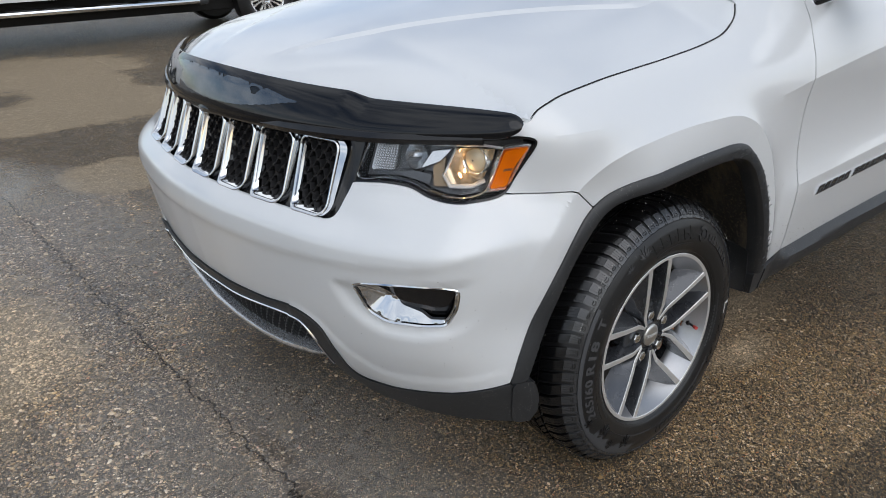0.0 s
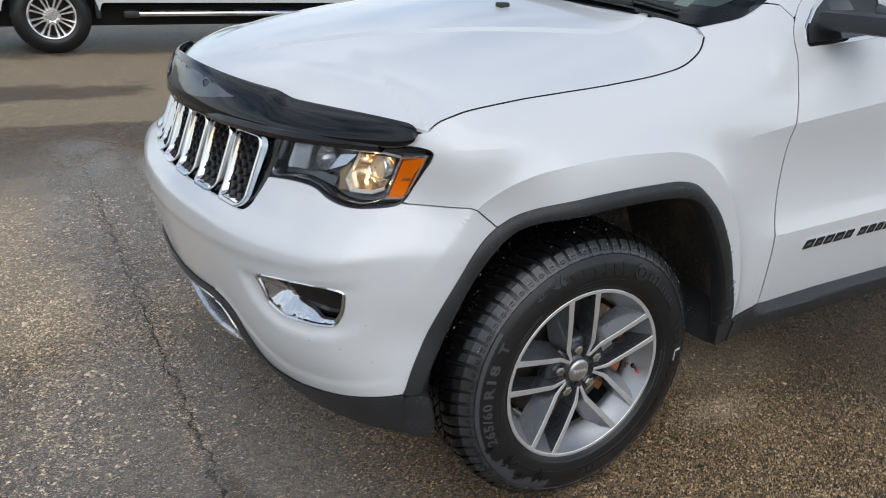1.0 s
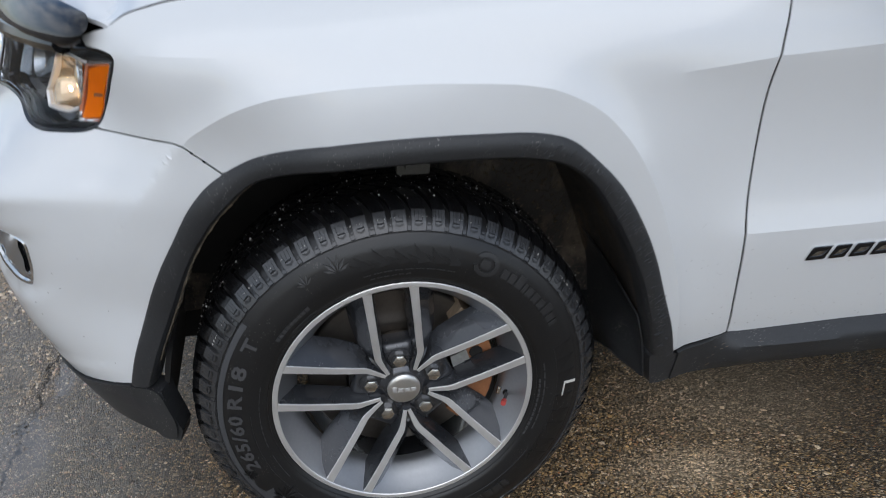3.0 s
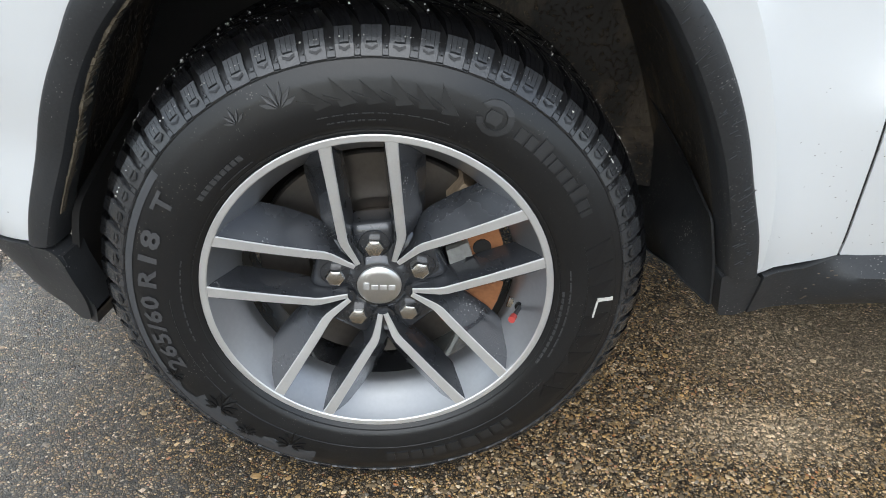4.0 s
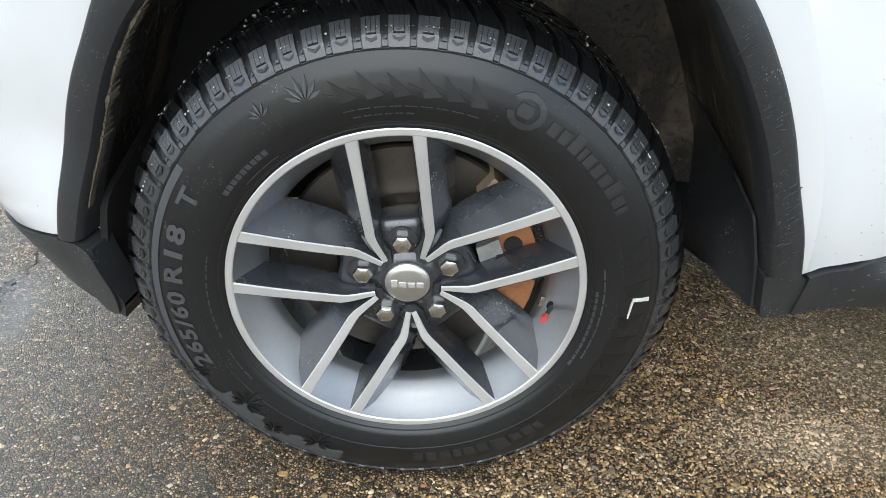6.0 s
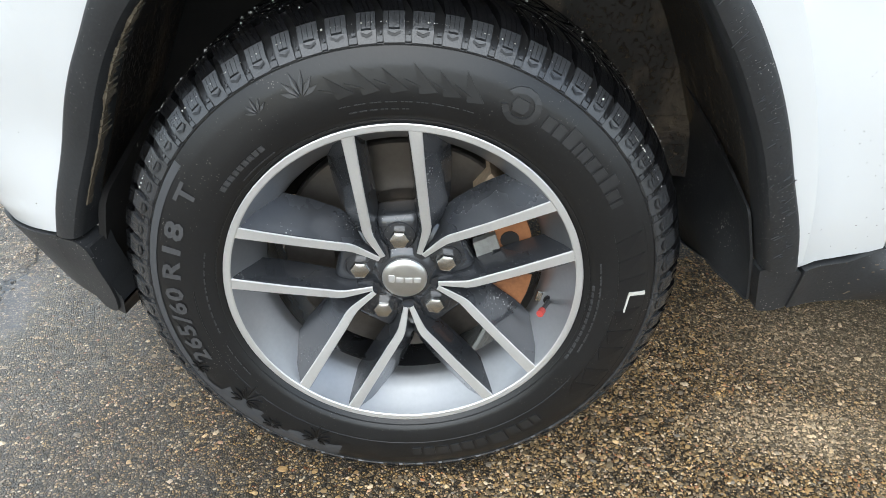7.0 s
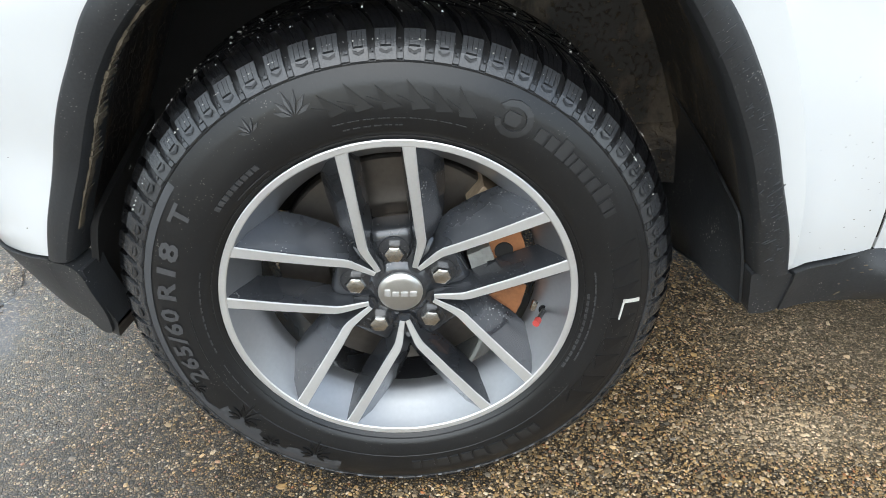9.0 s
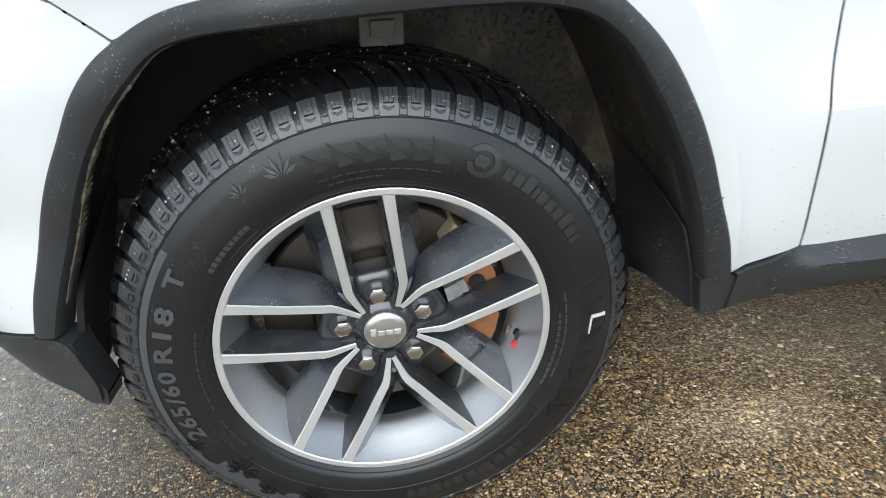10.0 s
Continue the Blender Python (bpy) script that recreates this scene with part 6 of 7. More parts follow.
# maker's word and tread name as plain bars
def bars(start, stop, widths, r0, r1):
    total, out, a = sum(abs(w) for w in widths), [], start
    for w in widths:
        step = (stop - start) * abs(w) / total
        if w > 0:
            hi = r1 if w > 0.95 else r1 - 0.007
            g = step * 0.12
            out.append([(a + g + (step - 2 * g) * t, r0) for t in np.linspace(0, 1, 4)] + [(a + g + (step - 2 * g) * t, hi) for t in np.linspace(1, 0, 4)])
        a += step
    return out


ring_mark = []
for k in range(11):
    t0, t1 = 0.5 + k * 0.5, 0.5 + (k + 1) * 0.5
    ring_mark.append([(63.5 + q * 4.6 * math.cos(t), 0.308 + q * 0.0225 * math.sin(t)) for q, t in ((1, t0), (1, t1), (0.66, t1), (0.66, t0))])
relief("maker_ring", ring_mark + [[(65.2, 0.300), (62.4, 0.300), (61.8, 0.308), (62.4, 0.316), (65.2, 0.316), (65.8, 0.308)]], RUBBER_RAISED, 0.0018, "plain raised ring of the maker's mark")
relief("maker_mark", bars(57.5, 28.0, [0.9, 0.9, 1.0, 0.5, 0.9, 0.9, 0.9, 1.0, 0.9, 0.5], 0.2985, 0.322), RUBBER_RAISED, 0.0018, "plain raised maker's mark")
relief("tread_mark", bars(-47, -87.5, [0.6, 0.9, 0.9, 1.3, 0.9, 0.9, 0.7, 0.9, 0.9, 0.7], 0.294, 0.318), RUBBER_RAISED, 0.0013, "plain raised tread mark")
fine = bars(146, 128, [0.7] * 9, 0.270, 0.284) + bars(140, 127, [0.7] * 12, 0.2605, 0.266) + bars(106, 72, [0.5, 0.5, 0.5, -0.4] * 9, 0.2785, 0.2845) + bars(104, 88, [0.5, 0.5, -0.3] * 6, 0.2690, 0.2745)
fine += bars(214, 200, [0.5, 0.5, 0.5, -0.3] * 3, 0.2685, 0.2745) + bars(196, 166, [0.5, 0.5, -0.4] * 10, 0.2685, 0.2740) + bars(12, -22, [0.5, 0.5, 0.5, -0.3] * 8, 0.2685, 0.2735) + bars(4, -26, [0.5, 0.5, -0.3] * 12, 0.2600, 0.2640)
relief("fine_print", fine, RUBBER_SOFT, 0.0007, "fine raised print that cannot be read")


# leaves and shards pressed into the sidewall
def leaf(a0, r0, size, turn, n=7, spread=2.6):
    """A pointed leaf of several blades."""
    out = []
    for k in range(n):
        t = turn + (k - (n - 1) / 2) * spread / n
        long = size * (1 - 0.10 * abs(k - (n - 1) / 2))
        def q(l, w):
            x, y = l * math.sin(t) + w * math.cos(t), l * math.cos(t) - w * math.sin(t)
            return (a0 - math.degrees(x / r0), r0 + y)
        out.append([q(size * 0.12, 0), q(long * 0.6, size * 0.085), q(long, 0), q(long * 0.6, -size * 0.085)])
    return out


leaves = leaf(123.5, 0.309, 0.020, 0.0, 5) + leaf(113, 0.303, 0.033, 0.1, 6)
relief("leaf_relief", leaves, RUBBER_SOFT, 0.0012, "raised leaf pattern")
dark_leaves = leaf(-155, 0.327, 0.017, 3.0, 8, 5.6) + leaf(-140, 0.308, 0.034, 2.9, 9, 4.8) + leaf(-128.6, 0.322, 0.019, 2.6, 10, 6.0) + leaf(-116, 0.309, 0.032, 3.0, 9, 4.8)
relief("dark_leaf_relief", dark_leaves, RUBBER_LINE, 0.0016, "dark leaf pattern")
shards = []
for k, a0 in enumerate((104, 98, 91.5, 85, 79.5, 74)):
    shards.append([(a0 + 1.5, 0.289), (a0 - 2.6, 0.293), (a0 + 3.0, 0.318 + 0.006 * (k % 2))])
    shards.append([(a0 + 3.6, 0.300), (a0 + 1.0, 0.297), (a0 + 5.0, 0.306)])
for a0 in (18, 12, 6, -4, -11, -17, -25, -31):
    shards.append([(a0, 0.291), (a0 - 4.2, 0.301), (a0 + 1.2, 0.327)])
relief("shard_relief", shards, RUBBER_LINE, 0.0008, "pointed shard pattern")
relief("patterned_field", [[(a, 0.2905) for a in np.linspace(21, -34, 30)] + [(a, 0.3315) for a in np.linspace(-34, 21, 30)]], RUBBER, 0.0004, "finely ribbed field")
relief("paint_mark", [[(1.9, 0.3295), (1.0, 0.3295), (1.2, 0.306), (2.1, 0.306)], [(2.0, 0.3085), (1.0, 0.305), (-4.0, 0.3035), (-4.0, 0.3055)]], CHALK, 0.0016, "white paint-pen tick")

# brake behind the spokes
def turned_part(name, prof, mat, label, n=64):
    v, f = spin(prof, n)
    return link(name, v, [q[::-1] for q in f], mat, car, label)


turned_part("brake_disc", [(0.070, 0.092), (0.103, 0.090), (0.106, 0.080), (0.176, 0.080), (0.179, 0.084), (0.179, 0.104), (0.10, 0.106)], DISC, "grey steel brake disc")
turned_part("brake_hat", [(0.0, 0.066), (0.080, 0.066), (0.084, 0.070), (0.084, 0.090)], DISC, "brake disc hat")
turned_part("backing_plate", [(0.05, 0.125), (0.150, 0.125), (0.154, 0.120), (0.156, 0.14), (0.05, 0.15)], DARK, "black backing plate")
bm = bmesh.new()
def caliper_block(r0, r1, a0, a1, y0, y1, bev):
    made = box(bm, (0, 0, 0), (1, 1, 1), 0)
    for q in made:
        a = radians(a0 + (a1 - a0) * q.co.x)
        r = r0 + (r1 - r0) * q.co.z
        q.co = Vector(wheel_at(r, a, y0 + (y1 - y0) * q.co.y))
for i in range(6):
    caliper_block(0.130, 0.185, -24 + i * 8.5, -24 + (i + 1) * 8.5, 0.048, 0.13, 0)
bmesh.ops.remove_doubles(bm, verts=bm.verts, dist=0.0005)
bmesh.ops.recalc_face_normals(bm, faces=bm.faces)
caliper = part("brake_caliper", bm, RUST, car, "rusty brown brake caliper", smooth=False)
bm = bmesh.new()
caliper_block(0.104, 0.128, 8, 24, 0.040, 0.052, 0)
caliper_block(0.124, 0.138, 15, 25, 0.038, 0.052, 0)
bmesh.ops.recalc_face_normals(bm, faces=bm.faces)
part("caliper_clip", bm, PALE_STEEL, caliper, "pale zinc clip on the caliper")
# black plug: the hole's shade is drawn by colour, not cut in
v, f = tube([Vector(wheel_at(0.154, radians(17), 0.060)), Vector(wheel_at(0.154, radians(17), 0.0455))], 0.0135, 14)
link("hole_shade", v, f, DARK, caliper, "black disc standing in for the shade in a round hole")
bm = bmesh.new()
caliper_block(0.150, 0.186, 40, 52, 0.050, 0.12, 0)
bmesh.ops.recalc_face_normals(bm, faces=bm.faces)
part("caliper_bracket_end", bm, RUST_PALE, caliper, "pale rusty bracket end")
bm = bmesh.new()
caliper_block(0.130, 0.165, -44, -34, 0.055, 0.12, 0)
bmesh.ops.recalc_face_normals(bm, faces=bm.faces)
part("caliper_bracket_end", bm, RUST, caliper, "rusty bracket end")

# the other wheels, out of sight, carry the car
def plain_wheel(x, y, sign):
    rows = [[(x + r * math.cos(a), y + sign * (d - 0.10), max(0.004, HUB_Z + r * math.sin(a))) for r, d in [(0.03, 0.02), (0.235, 0.0)] + carcass[1:]] for a in np.linspace(0, 2 * math.pi, 48, endpoint=False)]
    v, f = rings_mesh(rows, False, True)
    return link("wheel", v, f if sign > 0 else [q[::-1] for q in f], RUBBER, car, "black tyre on a dark alloy wheel")


plain_wheel(0.0, 2 * MID - 0.10, -1)
plain_wheel(2.915, 0.07, 1)
plain_wheel(2.915, 2 * MID - 0.07, -1)

# ---- ground: worn chip seal, wet in parts ----
def ground_material(stones=False):
    """Chips in a dark binder; dry fields are paler, puddles smooth and dark. Sizes in metres."""
    m = bpy.data.materials.new("chip_seal_stones" if stones else "chip_seal")
    m.use_nodes = True
    n, l = m.node_tree.nodes, m.node_tree.links
    b = n["Principled BSDF"]

    def node(kind, **sets):
        q = n.new(kind)
        for k, val in sets.items():
            q.inputs[k].default_value = val
        return q

    def maths(op, a, c=None, d=None, clamp=False):
        q = n.new("ShaderNodeMath")
        q.operation, q.use_clamp = op, clamp
        for i, val in enumerate((a, c, d)):
            if val is None:
                continue
            if isinstance(val, (int, float)):
                q.inputs[i].default_value = val
            else:
                l.new(val, q.inputs[i])
        return q.outputs[0]

    def blend(fac, a, c):
        q = n.new("ShaderNodeMix")
        q.data_type = "RGBA"
        for name, val in (("Factor", fac), ("A", a), ("B", c)):
            if isinstance(val, tuple):
                q.inputs[name].default_value = (*val, 1)
            elif isinstance(val, (int, float)):
                q.inputs[name].default_value = val
            else:
                l.new(val, q.inputs[name])
        return q.outputs["Result"]

    place = n.new("ShaderNodeNewGeometry")
    pos = place.outputs["Position"]
    sep = n.new("ShaderNodeSeparateXYZ")
    l.new(pos, sep.inputs[0])
    wob = node("ShaderNodeTexNoise", Scale=2.2, Detail=5.0, Roughness=0.6)
    l.new(pos, wob.inputs["Vector"])
    small = node("ShaderNodeTexNoise", Scale=9.0, Detail=4.0, Roughness=0.6)
    l.new(pos, small.inputs["Vector"])

    mottle = node("ShaderNodeTexNoise", Scale=24.0, Detail=7.0, Roughness=0.68)
    l.new(pos, mottle.inputs["Vector"])

    def field(spots, rough, soft):
        """1 inside the union of ragged ovals (x, y, half length, half width)."""
        total = None
        for x, y, rx, ry in spots:
            dx = maths("DIVIDE", maths("SUBTRACT", sep.outputs[0], x), rx)
            dy = maths("DIVIDE", maths("SUBTRACT", sep.outputs[1], y), ry)
            r = maths("SQRT", maths("ADD", maths("MULTIPLY", dx, dx), maths("MULTIPLY", dy, dy)))
            r = maths("ADD", r, maths("MULTIPLY", maths("SUBTRACT", wob.outputs["Fac"], 0.5), rough))
            r = maths("ADD", r, maths("MULTIPLY", maths("SUBTRACT", mottle.outputs["Fac"], 0.5), 0.7))
            k = maths("DIVIDE", maths("SUBTRACT", 1.0, r), soft, clamp=True)
            total = k if total is None else maths("MAXIMUM", total, k)
        return total

    dry = field([(-1.85, 2.65, 0.80, 1.45), (-1.56, 1.95, 0.60, 0.72), (-1.58, 3.1, 0.60, 0.72), (-4.0, 6.0, 2.0, 3.0)], 1.6, 0.32)
    dry = maths("MAXIMUM", dry, field([(-0.18, 3.75, 0.42, 0.42), (-0.5, 5.75, 2.1, 0.62), (0.5, 5.9, 0.9, 0.85), (-0.2, 8.0, 1.9, 1.25), (0.5, 7.0, 0.6, 0.8)], 0.9, 0.16))
    # dry streak by the sill, enlarged and paled to draw sunlit ground
    dry_sunlit = field([(0.98, 0.36, 0.42, 0.26), (0.72, 0.10, 0.24, 0.12)], 0.9, 0.7)
    dry = maths("MAXIMUM", dry, maths("MULTIPLY", dry_sunlit, 0.75))
    pool = field([(-0.86, 0.38, 0.14, 0.28), (-0.83, 4.45, 0.30, 0.36), (-0.82, 0.72, 0.05, 0.22), (-2.5, 5.0, 1.2, 0.30), (2.2, -1.3, 0.4, 0.25)], 0.9, 0.60)
    sheen = field([(-0.92, 2.3, 0.24, 1.9), (-0.80, 3.9, 0.40, 0.9)], 0.9, 0.9)
    pool = maths("MAXIMUM", pool, maths("MULTIPLY", sheen, 0.88))
    crack_x = maths("ADD", sep.outputs[0], maths("MULTIPLY", maths("SUBTRACT", small.outputs["Fac"], 0.5), 0.12))
    crack = maths("DIVIDE", maths("SUBTRACT", 0.007, maths("ABSOLUTE", maths("ADD", crack_x, 0.872))), 0.006, clamp=True)
    crack = maths("MULTIPLY", crack, maths("LESS_THAN", maths("ABSOLUTE", maths("SUBTRACT", sep.outputs[1], 1.9)), 2.6))
    grain = node("ShaderNodeTexNoise", Scale=420.0, Detail=3.0)
    l.new(pos, grain.inputs["Vector"])
    ramp = n.new("ShaderNodeValToRGB")
    el = ramp.color_ramp.elements
    palette = [(0.0, (0.035, 0.029, 0.022)), (0.18, (0.090, 0.072, 0.050)), (0.40, (0.175, 0.126, 0.070)), (0.58, (0.31, 0.192, 0.080)), (0.70, (0.18, 0.158, 0.128)), (0.83, (0.45, 0.29, 0.115)), (0.94, (0.56, 0.46, 0.32)), (1.0, (0.32, 0.120, 0.042))]
    while len(el) < len(palette):
        el.new(0.5)
    for e, (p, c) in zip(el, palette):
        e.position, e.color = p, (*c, 1)
    if stones:
        l.new(place.outputs["Random Per Island"], ramp.inputs["Fac"])
        colour, shade = ramp.outputs["Color"], place.outputs["Random Per Island"]
    else:
        chips = node("ShaderNodeTexVoronoi", Scale=205.0, Randomness=1.0)
        l.new(pos, chips.inputs["Vector"])
        edge = node("ShaderNodeTexVoronoi", Scale=205.0, Randomness=1.0)
        edge.feature = "DISTANCE_TO_EDGE"
        l.new(pos, edge.inputs["Vector"])
        pick = n.new("ShaderNodeSeparateColor")
        l.new(chips.outputs["Color"], pick.inputs[0])
        l.new(pick.outputs[0], ramp.inputs["Fac"])
        # gaps: bitumen, darkened further for the shade between chips
        gap = maths("DIVIDE", edge.outputs["Distance"], 0.26, clamp=True)
        colour, shade = blend(gap, (0.014, 0.012, 0.010), ramp.outputs["Color"]), maths("MULTIPLY", pick.outputs[0], gap)
    tone = maths("MULTIPLY", maths("MULTIPLY_ADD", wob.outputs["Fac"], 1.2, 0.74), maths("MULTIPLY_ADD", mottle.outputs["Fac"], 1.5, 0.25))
    scale = n.new("ShaderNodeVectorMath")
    scale.operation = "SCALE"
    l.new(colour, scale.inputs[0])
    # wet ground's sky reflection put into the colour as paler, greyer fields
    grey = field([(-1.0, 0.5, 0.85, 1.5), (-0.9, 2.6, 0.95, 2.0)], 0.8, 0.6)
    l.new(maths("MULTIPLY", tone, maths("MULTIPLY_ADD", grey, 0.52, 1.0)), scale.inputs["Scale"])
    hue = n.new("ShaderNodeHueSaturation")
    l.new(scale.outputs[0], hue.inputs["Color"])
    l.new(maths("MULTIPLY_ADD", grey, -0.20, 1.0), hue.inputs["Saturation"])
    sky_pale = blend(maths("MULTIPLY", grey, 0.33), hue.outputs["Color"], (0.28, 0.245, 0.21))
    pale = n.new("ShaderNodeVectorMath")
    pale.operation = "SCALE"
    pale.inputs[0].default_value = (0.70, 0.55, 0.37)
    l.new(maths("MULTIPLY", maths("MULTIPLY_ADD", mottle.outputs["Fac"], 1.2, 0.4), maths("MULTIPLY_ADD", shade, 1.0, 0.42)), pale.inputs["Scale"])
    colour = blend(maths("MULTIPLY", dry, 0.80), sky_pale, pale.outputs[0])
    colour = blend(maths("MULTIPLY", pool, 0.40), colour, (0.045, 0.041, 0.037))
    colour = blend(maths("MULTIPLY", crack, 0.8), colour, (0.014, 0.012, 0.011))
    l.new(colour, b.inputs["Base Color"])
    wet = maths("MULTIPLY_ADD", small.outputs["Fac"], 0.35, 0.26)
    rough = maths("MULTIPLY_ADD", dry, 0.45, maths("MULTIPLY_ADD", grey, -0.16, wet), clamp=True)
    rough = maths("MULTIPLY", rough, maths("MULTIPLY_ADD", pool, -0.75, 1.0))
    l.new(rough, b.inputs["Roughness"])
    l.new(maths("MULTIPLY_ADD", pool, 0.35, maths("MULTIPLY_ADD", grey, 0.75, 0.18)), b.inputs["Specular IOR Level"])
    k = n.new("ShaderNodeBump")
    k.inputs["Distance"].default_value = 0.0035
    flat = maths("MULTIPLY_ADD", pool, -0.85, 1.0)
    if stones:
        l.new(grain.outputs["Fac"], k.inputs["Height"])
        k.inputs["Distance"].default_value = 0.0008
    else:
        l.new(maths("SUBTRACT", maths("MULTIPLY_ADD", gap, 0.8, maths("MULTIPLY", grain.outputs["Fac"], 0.4)), maths("MULTIPLY", crack, 2.0)), k.inputs["Height"])
        l.new(flat, k.inputs["Strength"])
    l.new(k.outputs["Normal"], b.inputs["Normal"])
    return m


CHIP_SEAL, CHIPS = ground_material(), ground_material(True)
# one sheet to the horizon, finer near the car, with gentle unevenness
lines_x = np.unique(np.r_[-400, -120, -40, -15, -6, np.linspace(-3, 4, 90), 8, 20, 60, 150, 400])
lines_y = np.unique(np.r_[-400, -120, -40, -12, -4, np.linspace(-2, 5, 90), 7, 9, 12, 20, 60, 150, 400])
gx, gy = np.meshgrid(lines_x, lines_y)
near = np.exp(-((gx - 0.3) ** 2 + (gy - 1.0) ** 2) / 14)
dip = np.exp(-((gx + 0.87) / 0.05) ** 2) * (np.abs(gy - 1.9) < 2.6)
gz = -0.004 * near * (0.5 + 0.5 * np.sin(gx * 3.1 + 1.3 * np.sin(gy * 2.3))) - 0.003 * dip
gv = np.c_[gx.ravel(), gy.ravel(), gz.ravel()]
nx = len(lines_x)
gf = [(j * nx + i, j * nx + i + 1, (j + 1) * nx + i + 1, (j + 1) * nx + i) for j in range(len(lines_y) - 1) for i in range(nx - 1)]
tagged(link("ground", gv, gf, CHIP_SEAL), "wet brown chip-seal asphalt with dry patches and a long crack", "ground", kind="structure")

# loose and half-bedded chips where the camera comes close
rng = np.random.default_rng(11)
LOW = np.array([(1, 0, 0), (0, 1, 0), (-1, 0, 0), (0, -1, 0), (0.62, 0.62, 0.55), (-0.62, 0.62, 0.55), (-0.62, -0.62, 0.55), (0.62, -0.62, 0.55), (0, 0, 0.85)], float)
LOW_F = np.array([(0, 1, 4), (1, 2, 5), (2, 3, 6), (3, 0, 7), (0, 4, 7), (1, 5, 4), (2, 6, 5), (3, 7, 6), (8, 4, 5), (8, 5, 6), (8, 6, 7), (8, 7, 4)])


def scatter(x0, x1, y0, y1, per_m2, size):
    count = int((x1 - x0) * (y1 - y0) * per_m2)
    cx, cy = rng.uniform(x0, x1, count), rng.uniform(y0, y1, count)
    keep = ~((np.abs(cx) < 0.14) & (cy > -0.01) & (cy < 0.21))
    pool = ((cx + 0.87) / 0.13) ** 2 + ((cy - 0.38) / 0.25) ** 2 < 1
    keep &= ~pool | (rng.uniform(size=count) < 0.12)
    cx, cy = cx[keep], cy[keep]
    c = len(cx)
    s = size * rng.lognormal(0.0, 0.34, c)
    turn, flat, long = rng.uniform(0, 2 * np.pi, c), rng.uniform(0.45, 0.95, c), rng.uniform(0.7, 1.35, c)
    jitter = rng.uniform(0.75, 1.25, (c, 9, 3))
    p = LOW[None] * jitter
    x, y = p[:, :, 0] * long[:, None], p[:, :, 1] / long[:, None]
    X = (x * np.cos(turn)[:, None] - y * np.sin(turn)[:, None]) * s[:, None] + cx[:, None]
    Y = (x * np.sin(turn)[:, None] + y * np.cos(turn)[:, None]) * s[:, None] + cy[:, None]
    Z = p[:, :, 2] * (s * flat)[:, None] - 0.0025 + rng.uniform(-0.001, 0.001, c)[:, None]
    verts = np.stack([X, Y, Z], -1).reshape(-1, 3)
    faces = (LOW_F[None] + (np.arange(c) * 9)[:, None, None]).reshape(-1, 3)
    return verts, faces


def stuff(name, sets, mat, label, category):
    k, vs, fs = 0, [], []
    for v, f in sets:
        vs.append(v)
        fs.append(f + k)
        k += len(v)
    v, f = np.vstack(vs), np.vstack(fs)
    me = bpy.data.meshes.new(name)
    me.vertices.add(len(v))
    me.vertices.foreach_set("co", v.ravel())
    me.loops.add(f.size)
    me.loops.foreach_set("vertex_index", f.ravel().astype(np.int32))
    me.polygons.add(len(f))
    me.polygons.foreach_set("loop_start", np.arange(0, f.size, 3, dtype=np.int32))
    me.polygons.foreach_set("loop_total", np.full(len(f), 3, dtype=np.int32))
    me.polygons.foreach_set("use_smooth", np.zeros(len(f), dtype=bool))
    me.materials.append(mat)
    me.update()
    return tagged(new(name, me), label, category, kind="stuff")


stuff("stone_chips", [scatter(-1.02, 1.40, -0.42, 0.66, 54000, 0.0020), scatter(-1.45, 1.6, -0.75, 1.5, 2500, 0.0026), scatter(-1.30, -0.25, 0.66, 1.9, 14000, 0.0031), scatter(-2.1, -0.3, 1.2, 3.4, 9000, 0.0036), scatter(-1.9, -1.02, -0.4, 1.2, 11000, 0.0033)], CHIPS, "brown, tan and grey stone chips bedded in the asphalt", "stone chips")

# ---- white pickup parked beyond ----
truck = thing("pickup_truck", "white pickup truck with chrome wheels and side steps, parked side-on", "truck")
TX0, TY = -0.65, 9.28
TYRE_R = 0.44


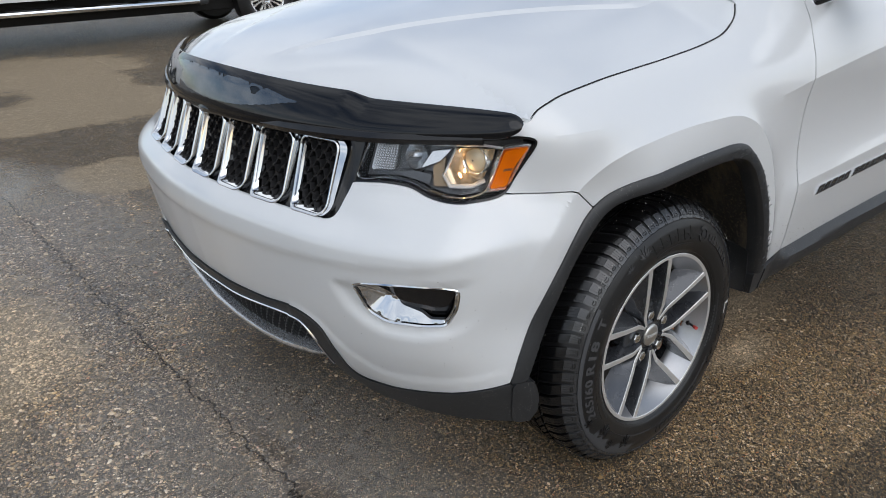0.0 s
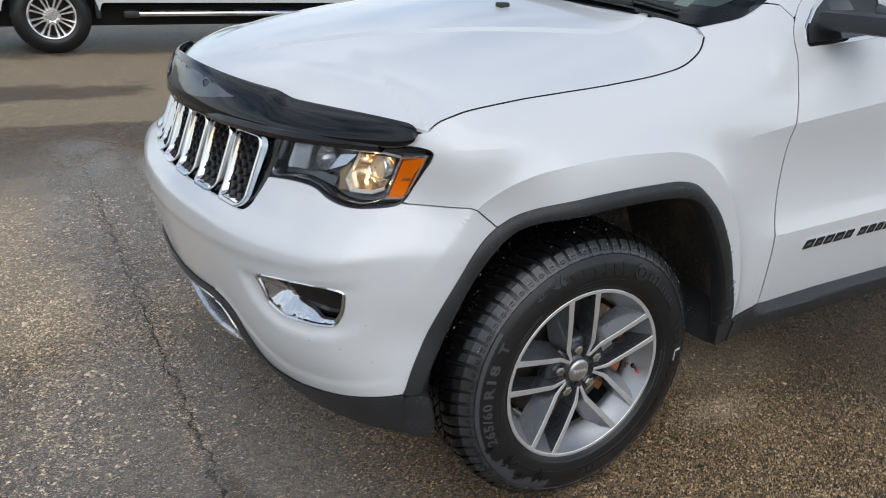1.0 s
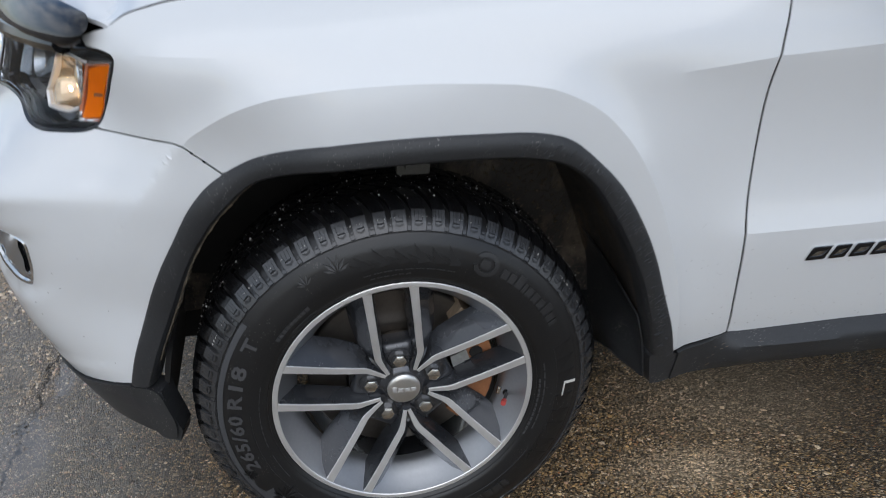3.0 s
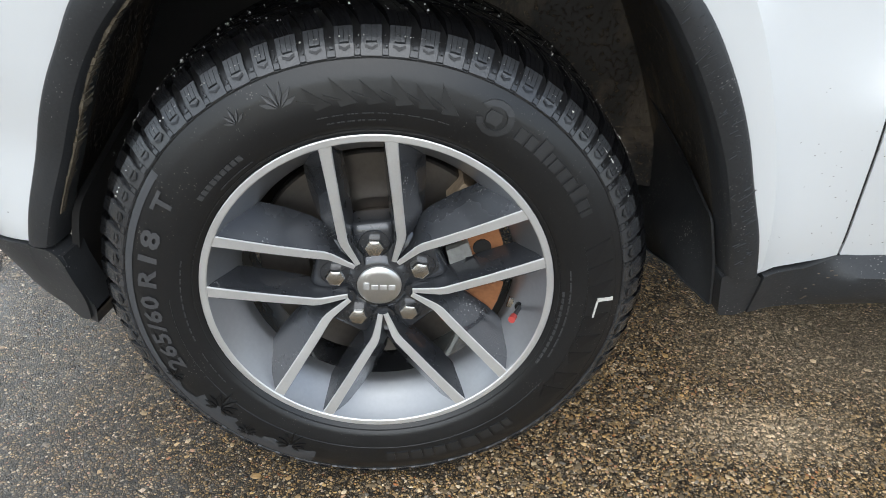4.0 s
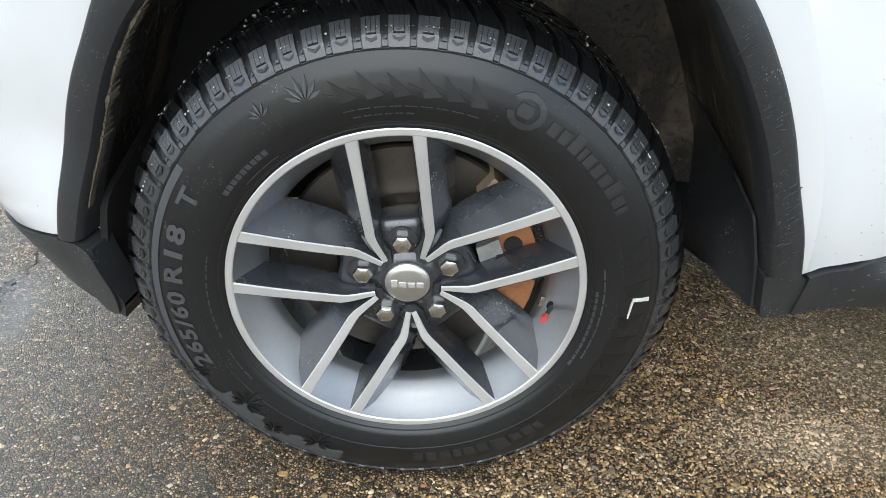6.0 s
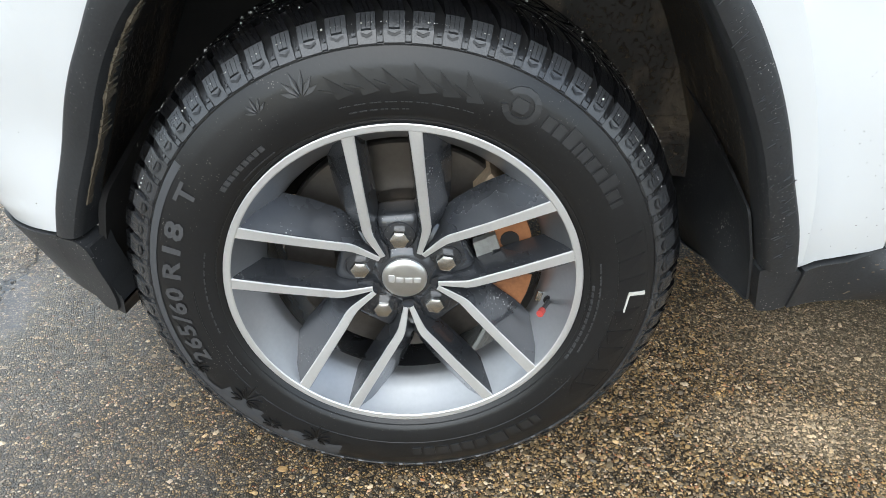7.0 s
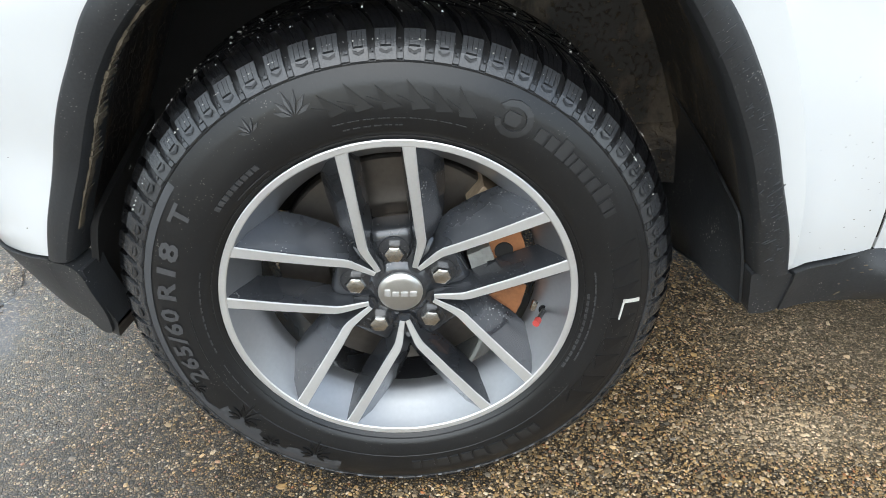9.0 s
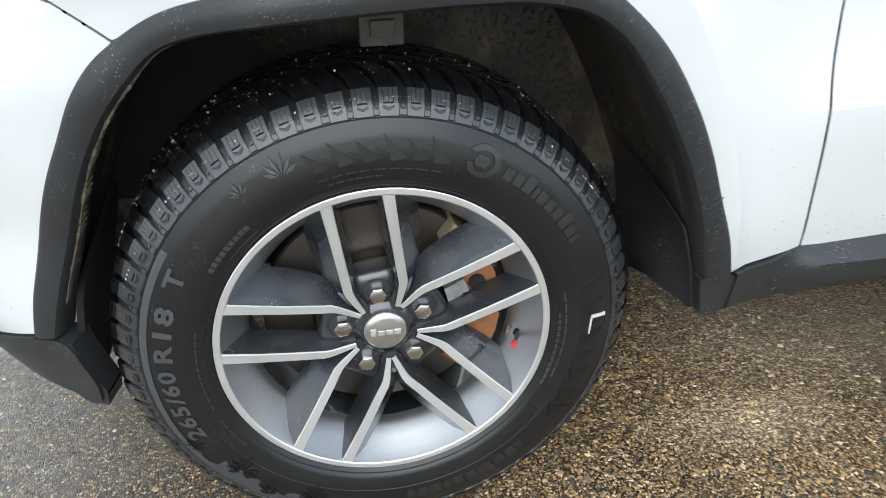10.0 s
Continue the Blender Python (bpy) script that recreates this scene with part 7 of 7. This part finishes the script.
def truck_wheel(x, y, sign):
    prof = [(0.245, 0.02), (0.268, -0.01), (0.30, -0.025), (0.36, -0.022), (0.40, 0.0), (TYRE_R, 0.03), (TYRE_R, 0.20), (0.39, 0.24), (0.25, 0.24)]
    at = lambda r, a, d: (x + r * math.cos(a), y + sign * d, max(0.003, TYRE_R + r * math.sin(a)))
    v, f = rings_mesh([[at(r, a, d) for r, d in prof] for a in np.linspace(0, 2 * math.pi, 72, endpoint=False)], False, True)
    w = link("wheel", v, f if sign > 0 else [q[::-1] for q in f], RUBBER, truck, "black tyre on a chrome multi-spoke wheel")
    lip = [(0.270, -0.012), (0.263, -0.016), (0.250, -0.010), (0.238, 0.03), (0.232, 0.10)]
    v, f = rings_mesh([[at(r, a, d) for r, d in lip] for a in np.linspace(0, 2 * math.pi, 72, endpoint=False)], False, True)
    link("rim", v, f if sign > 0 else [q[::-1] for q in f], LAMP_CHROME, w, "polished rim")
    v, f = rings_mesh([[at(r, a, d) for r, d in ((0.240, 0.09), (0.10, 0.085), (0.0, 0.085))] for a in np.linspace(0, 2 * math.pi, 48, endpoint=False)], False, True)
    link("brake_cover", v, f if sign > 0 else [q[::-1] for q in f], DARK, w, "dark brake behind the spokes")
    for k in range(8):
        a0 = 2 * math.pi * k / 8 + 0.35
        for s in (-1, 1):
            rows = []
            for r, off, wid, d in ((0.070, 0.016, 0.014, 0.0), (0.11, 0.018, 0.014, 0.004), (0.17, 0.025, 0.014, 0.0), (0.254, 0.038, 0.018, -0.010)):
                rows.append([at(math.hypot(r, off + s2), a0 + s * math.atan2(off + s2, r), d + dd) for s2, dd in ((-wid, 0.02), (-wid * 0.7, 0), (wid * 0.7, 0), (wid, 0.02))])
            v, f = rings_mesh(rows, False)
            link("spoke", v, f, LAMP_CHROME, w, "polished spoke")
    v, f = rings_mesh([[at(r, a, d) for r, d in ((0.0, -0.012), (0.045, -0.012), (0.052, -0.004), (0.054, 0.01), (0.085, 0.004), (0.10, 0.02), (0.10, 0.06))] for a in np.linspace(0, 2 * math.pi, 32, endpoint=False)], False, True)
    link("hub_cap", v, f if sign > 0 else [q[::-1] for q in f], LAMP_CHROME, w, "polished hub cap")
    for k in range(8):
        a = 2 * math.pi * k / 8
        v, f = tube([at(0.072, a, 0.02), at(0.072, a, -0.012)], 0.011, 8)
        link("wheel_nut", v, f, NUT, w, "plated wheel nut")
    return w


for x in (TX0, TX0 + 4.5):
    truck_wheel(x, TY, 1)
    truck_wheel(x, TY + 1.95, -1)


# body side with wheel openings, carried over the width
def arch(x, r=0.53):
    return [(x + r * math.cos(a), 0.44 + r * 0.95 * math.sin(a)) for a in np.linspace(math.pi * 0.97, math.pi * 0.03, 24)]


low = 0.62
outline = [(TX0 - 0.98, 0.66)] + [(TX0 - 0.56, 0.60)] + arch(TX0) + [(TX0 + 0.56, low - 0.02)] + [(TX0 + 3.93, low - 0.02)] + arch(TX0 + 4.5) + [(TX0 + 5.07, 0.66), (TX0 + 5.75, 0.72), (TX0 + 5.8, 1.35), (TX0 + 1.1, 1.36), (TX0 - 0.9, 1.28), (TX0 - 1.05, 1.1)]
for y, s in ((TY - 0.06, 1), (TY + 2.01, -1)):
    v, f = sheet(cornered(outline, 0.04), [], 0.15, lambda uv, lift: np.c_[uv[:, 0], y - s * lift - s * 0.05 * np.sin(np.clip((uv[:, 1] - 0.5) / 0.85, 0, 1) * math.pi), uv[:, 1]], 0.06)
    link("body_side", v, f, PAINT, truck, "white body side with wheel openings")
bm = bmesh.new()
box(bm, (TX0 - 1.0, TY + 0.05, 0.75), (TX0 + 1.2, TY + 1.90, 1.34), 0.08)
part("engine_hood", bm, PAINT, truck, "white engine hood")
bm = bmesh.new()
box(bm, (TX0 + 2.9, TY + 0.0, 0.80), (TX0 + 5.8, TY + 1.95, 0.92), 0.02)
part("load_bed", bm, PAINT, truck, "white load bed")
rows = []
for x0, x1, z, w in ((0.75, 3.05, 1.33, 0.0), (1.15, 3.0, 1.62, 0.10), (1.50, 2.92, 1.90, 0.20), (1.75, 2.75, 1.95, 0.32)):
    rows.append([(TX0 + x0, TY + w, z), (TX0 + x1, TY + w, z), (TX0 + x1, TY + 1.95 - w, z), (TX0 + x0, TY + 1.95 - w, z)])
v, f = rings_mesh(rows, True, caps=True)
link("cab", v, f, PAINT, truck, "white cab")
for y, s in ((TY, 1), (TY + 1.95, -1)):
    for x0, x1 in ((1.22, 2.02), (2.10, 2.88)):
        pts = [(TX0 + x0 + 0.0, y + s * 0.010, 1.39), (TX0 + x1, y + s * 0.010, 1.39), (TX0 + x1 - 0.02, y + s * 0.165, 1.84), (TX0 + x0 + (0.38 if x0 < 2 else 0.0), y + s * 0.165, 1.84)]
        link("side_window", pts + [(p[0], p[1] + s * 0.02, p[2]) for p in pts], [(0, 1, 2, 3), (7, 6, 5, 4), (0, 4, 5, 1), (1, 5, 6, 2), (2, 6, 7, 3), (3, 7, 4, 0)], GLASS_DARK, truck, "tinted side window", smooth=False)
bm = bmesh.new()
box(bm, (TX0 - 1.16, TY - 0.02, 0.555), (TX0 - 0.62, TY + 1.97, 0.86), 0.05)
part("front_bumper", bm, PAINT, truck, "white front bumper")
bm = bmesh.new()
box(bm, (TX0 - 0.84, TY + 0.0, 0.405), (TX0 - 0.57, TY + 1.95, 0.575), 0.03)
part("front_valance", bm, BLACK_TRIM, truck, "black front valance")
for x, s in ((TX0 - 0.60, 1), (TX0 + 0.52, -1)):
    bm = bmesh.new()
    box(bm, (x - 0.03, TY + 0.0, 0.41), (x + 0.03, TY + 0.24, 0.66), 0.015)
    part("mud_flap", bm, BLACK_TRIM, truck, "black arch edge and mud flap")
bm = bmesh.new()
box(bm, (TX0 - 0.9, TY + 0.22, 0.30), (TX0 + 5.5, TY + 1.73, 0.66), 0.04)
part("chassis", bm, DARK, truck, "dark chassis")
for y, s in ((TY - 0.02, 1), (TY + 1.97, -1)):
    bm = bmesh.new()
    box(bm, (TX0 + 0.96, y - 0.06, 0.430), (TX0 + 3.5, y + 0.10, 0.495), 0.028)
    step = part("side_step", bm, CHROME, truck, "chrome tubular side step")
    for x0, x1 in ((0.80, 0.99), (3.46, 3.60)):
        bm = bmesh.new()
        box(bm, (TX0 + x0, y - 0.065, 0.415), (TX0 + x1, y + 0.105, 0.505), 0.03)
        part("end_cap", bm, BLACK_TRIM, step, "black end of the side step")
    for x in (1.15, 1.55, 2.2, 2.7):
        bm = bmesh.new()
        box(bm, (TX0 + x, y - 0.045, 0.487), (TX0 + x + 0.36, y + 0.085, 0.503), 0.006)
        part("step_pad", bm, BLACK_TRIM, step, "black step pad")
    for x in (1.0, 1.9, 2.9):
        bm = bmesh.new()
        box(bm, (TX0 + x, min(y, y + s * 0.45), 0.445), (TX0 + x + 0.06, max(y, y + s * 0.45), 0.485), 0.008)
        part("step_bracket", bm, DARK, step, "dark step bracket")
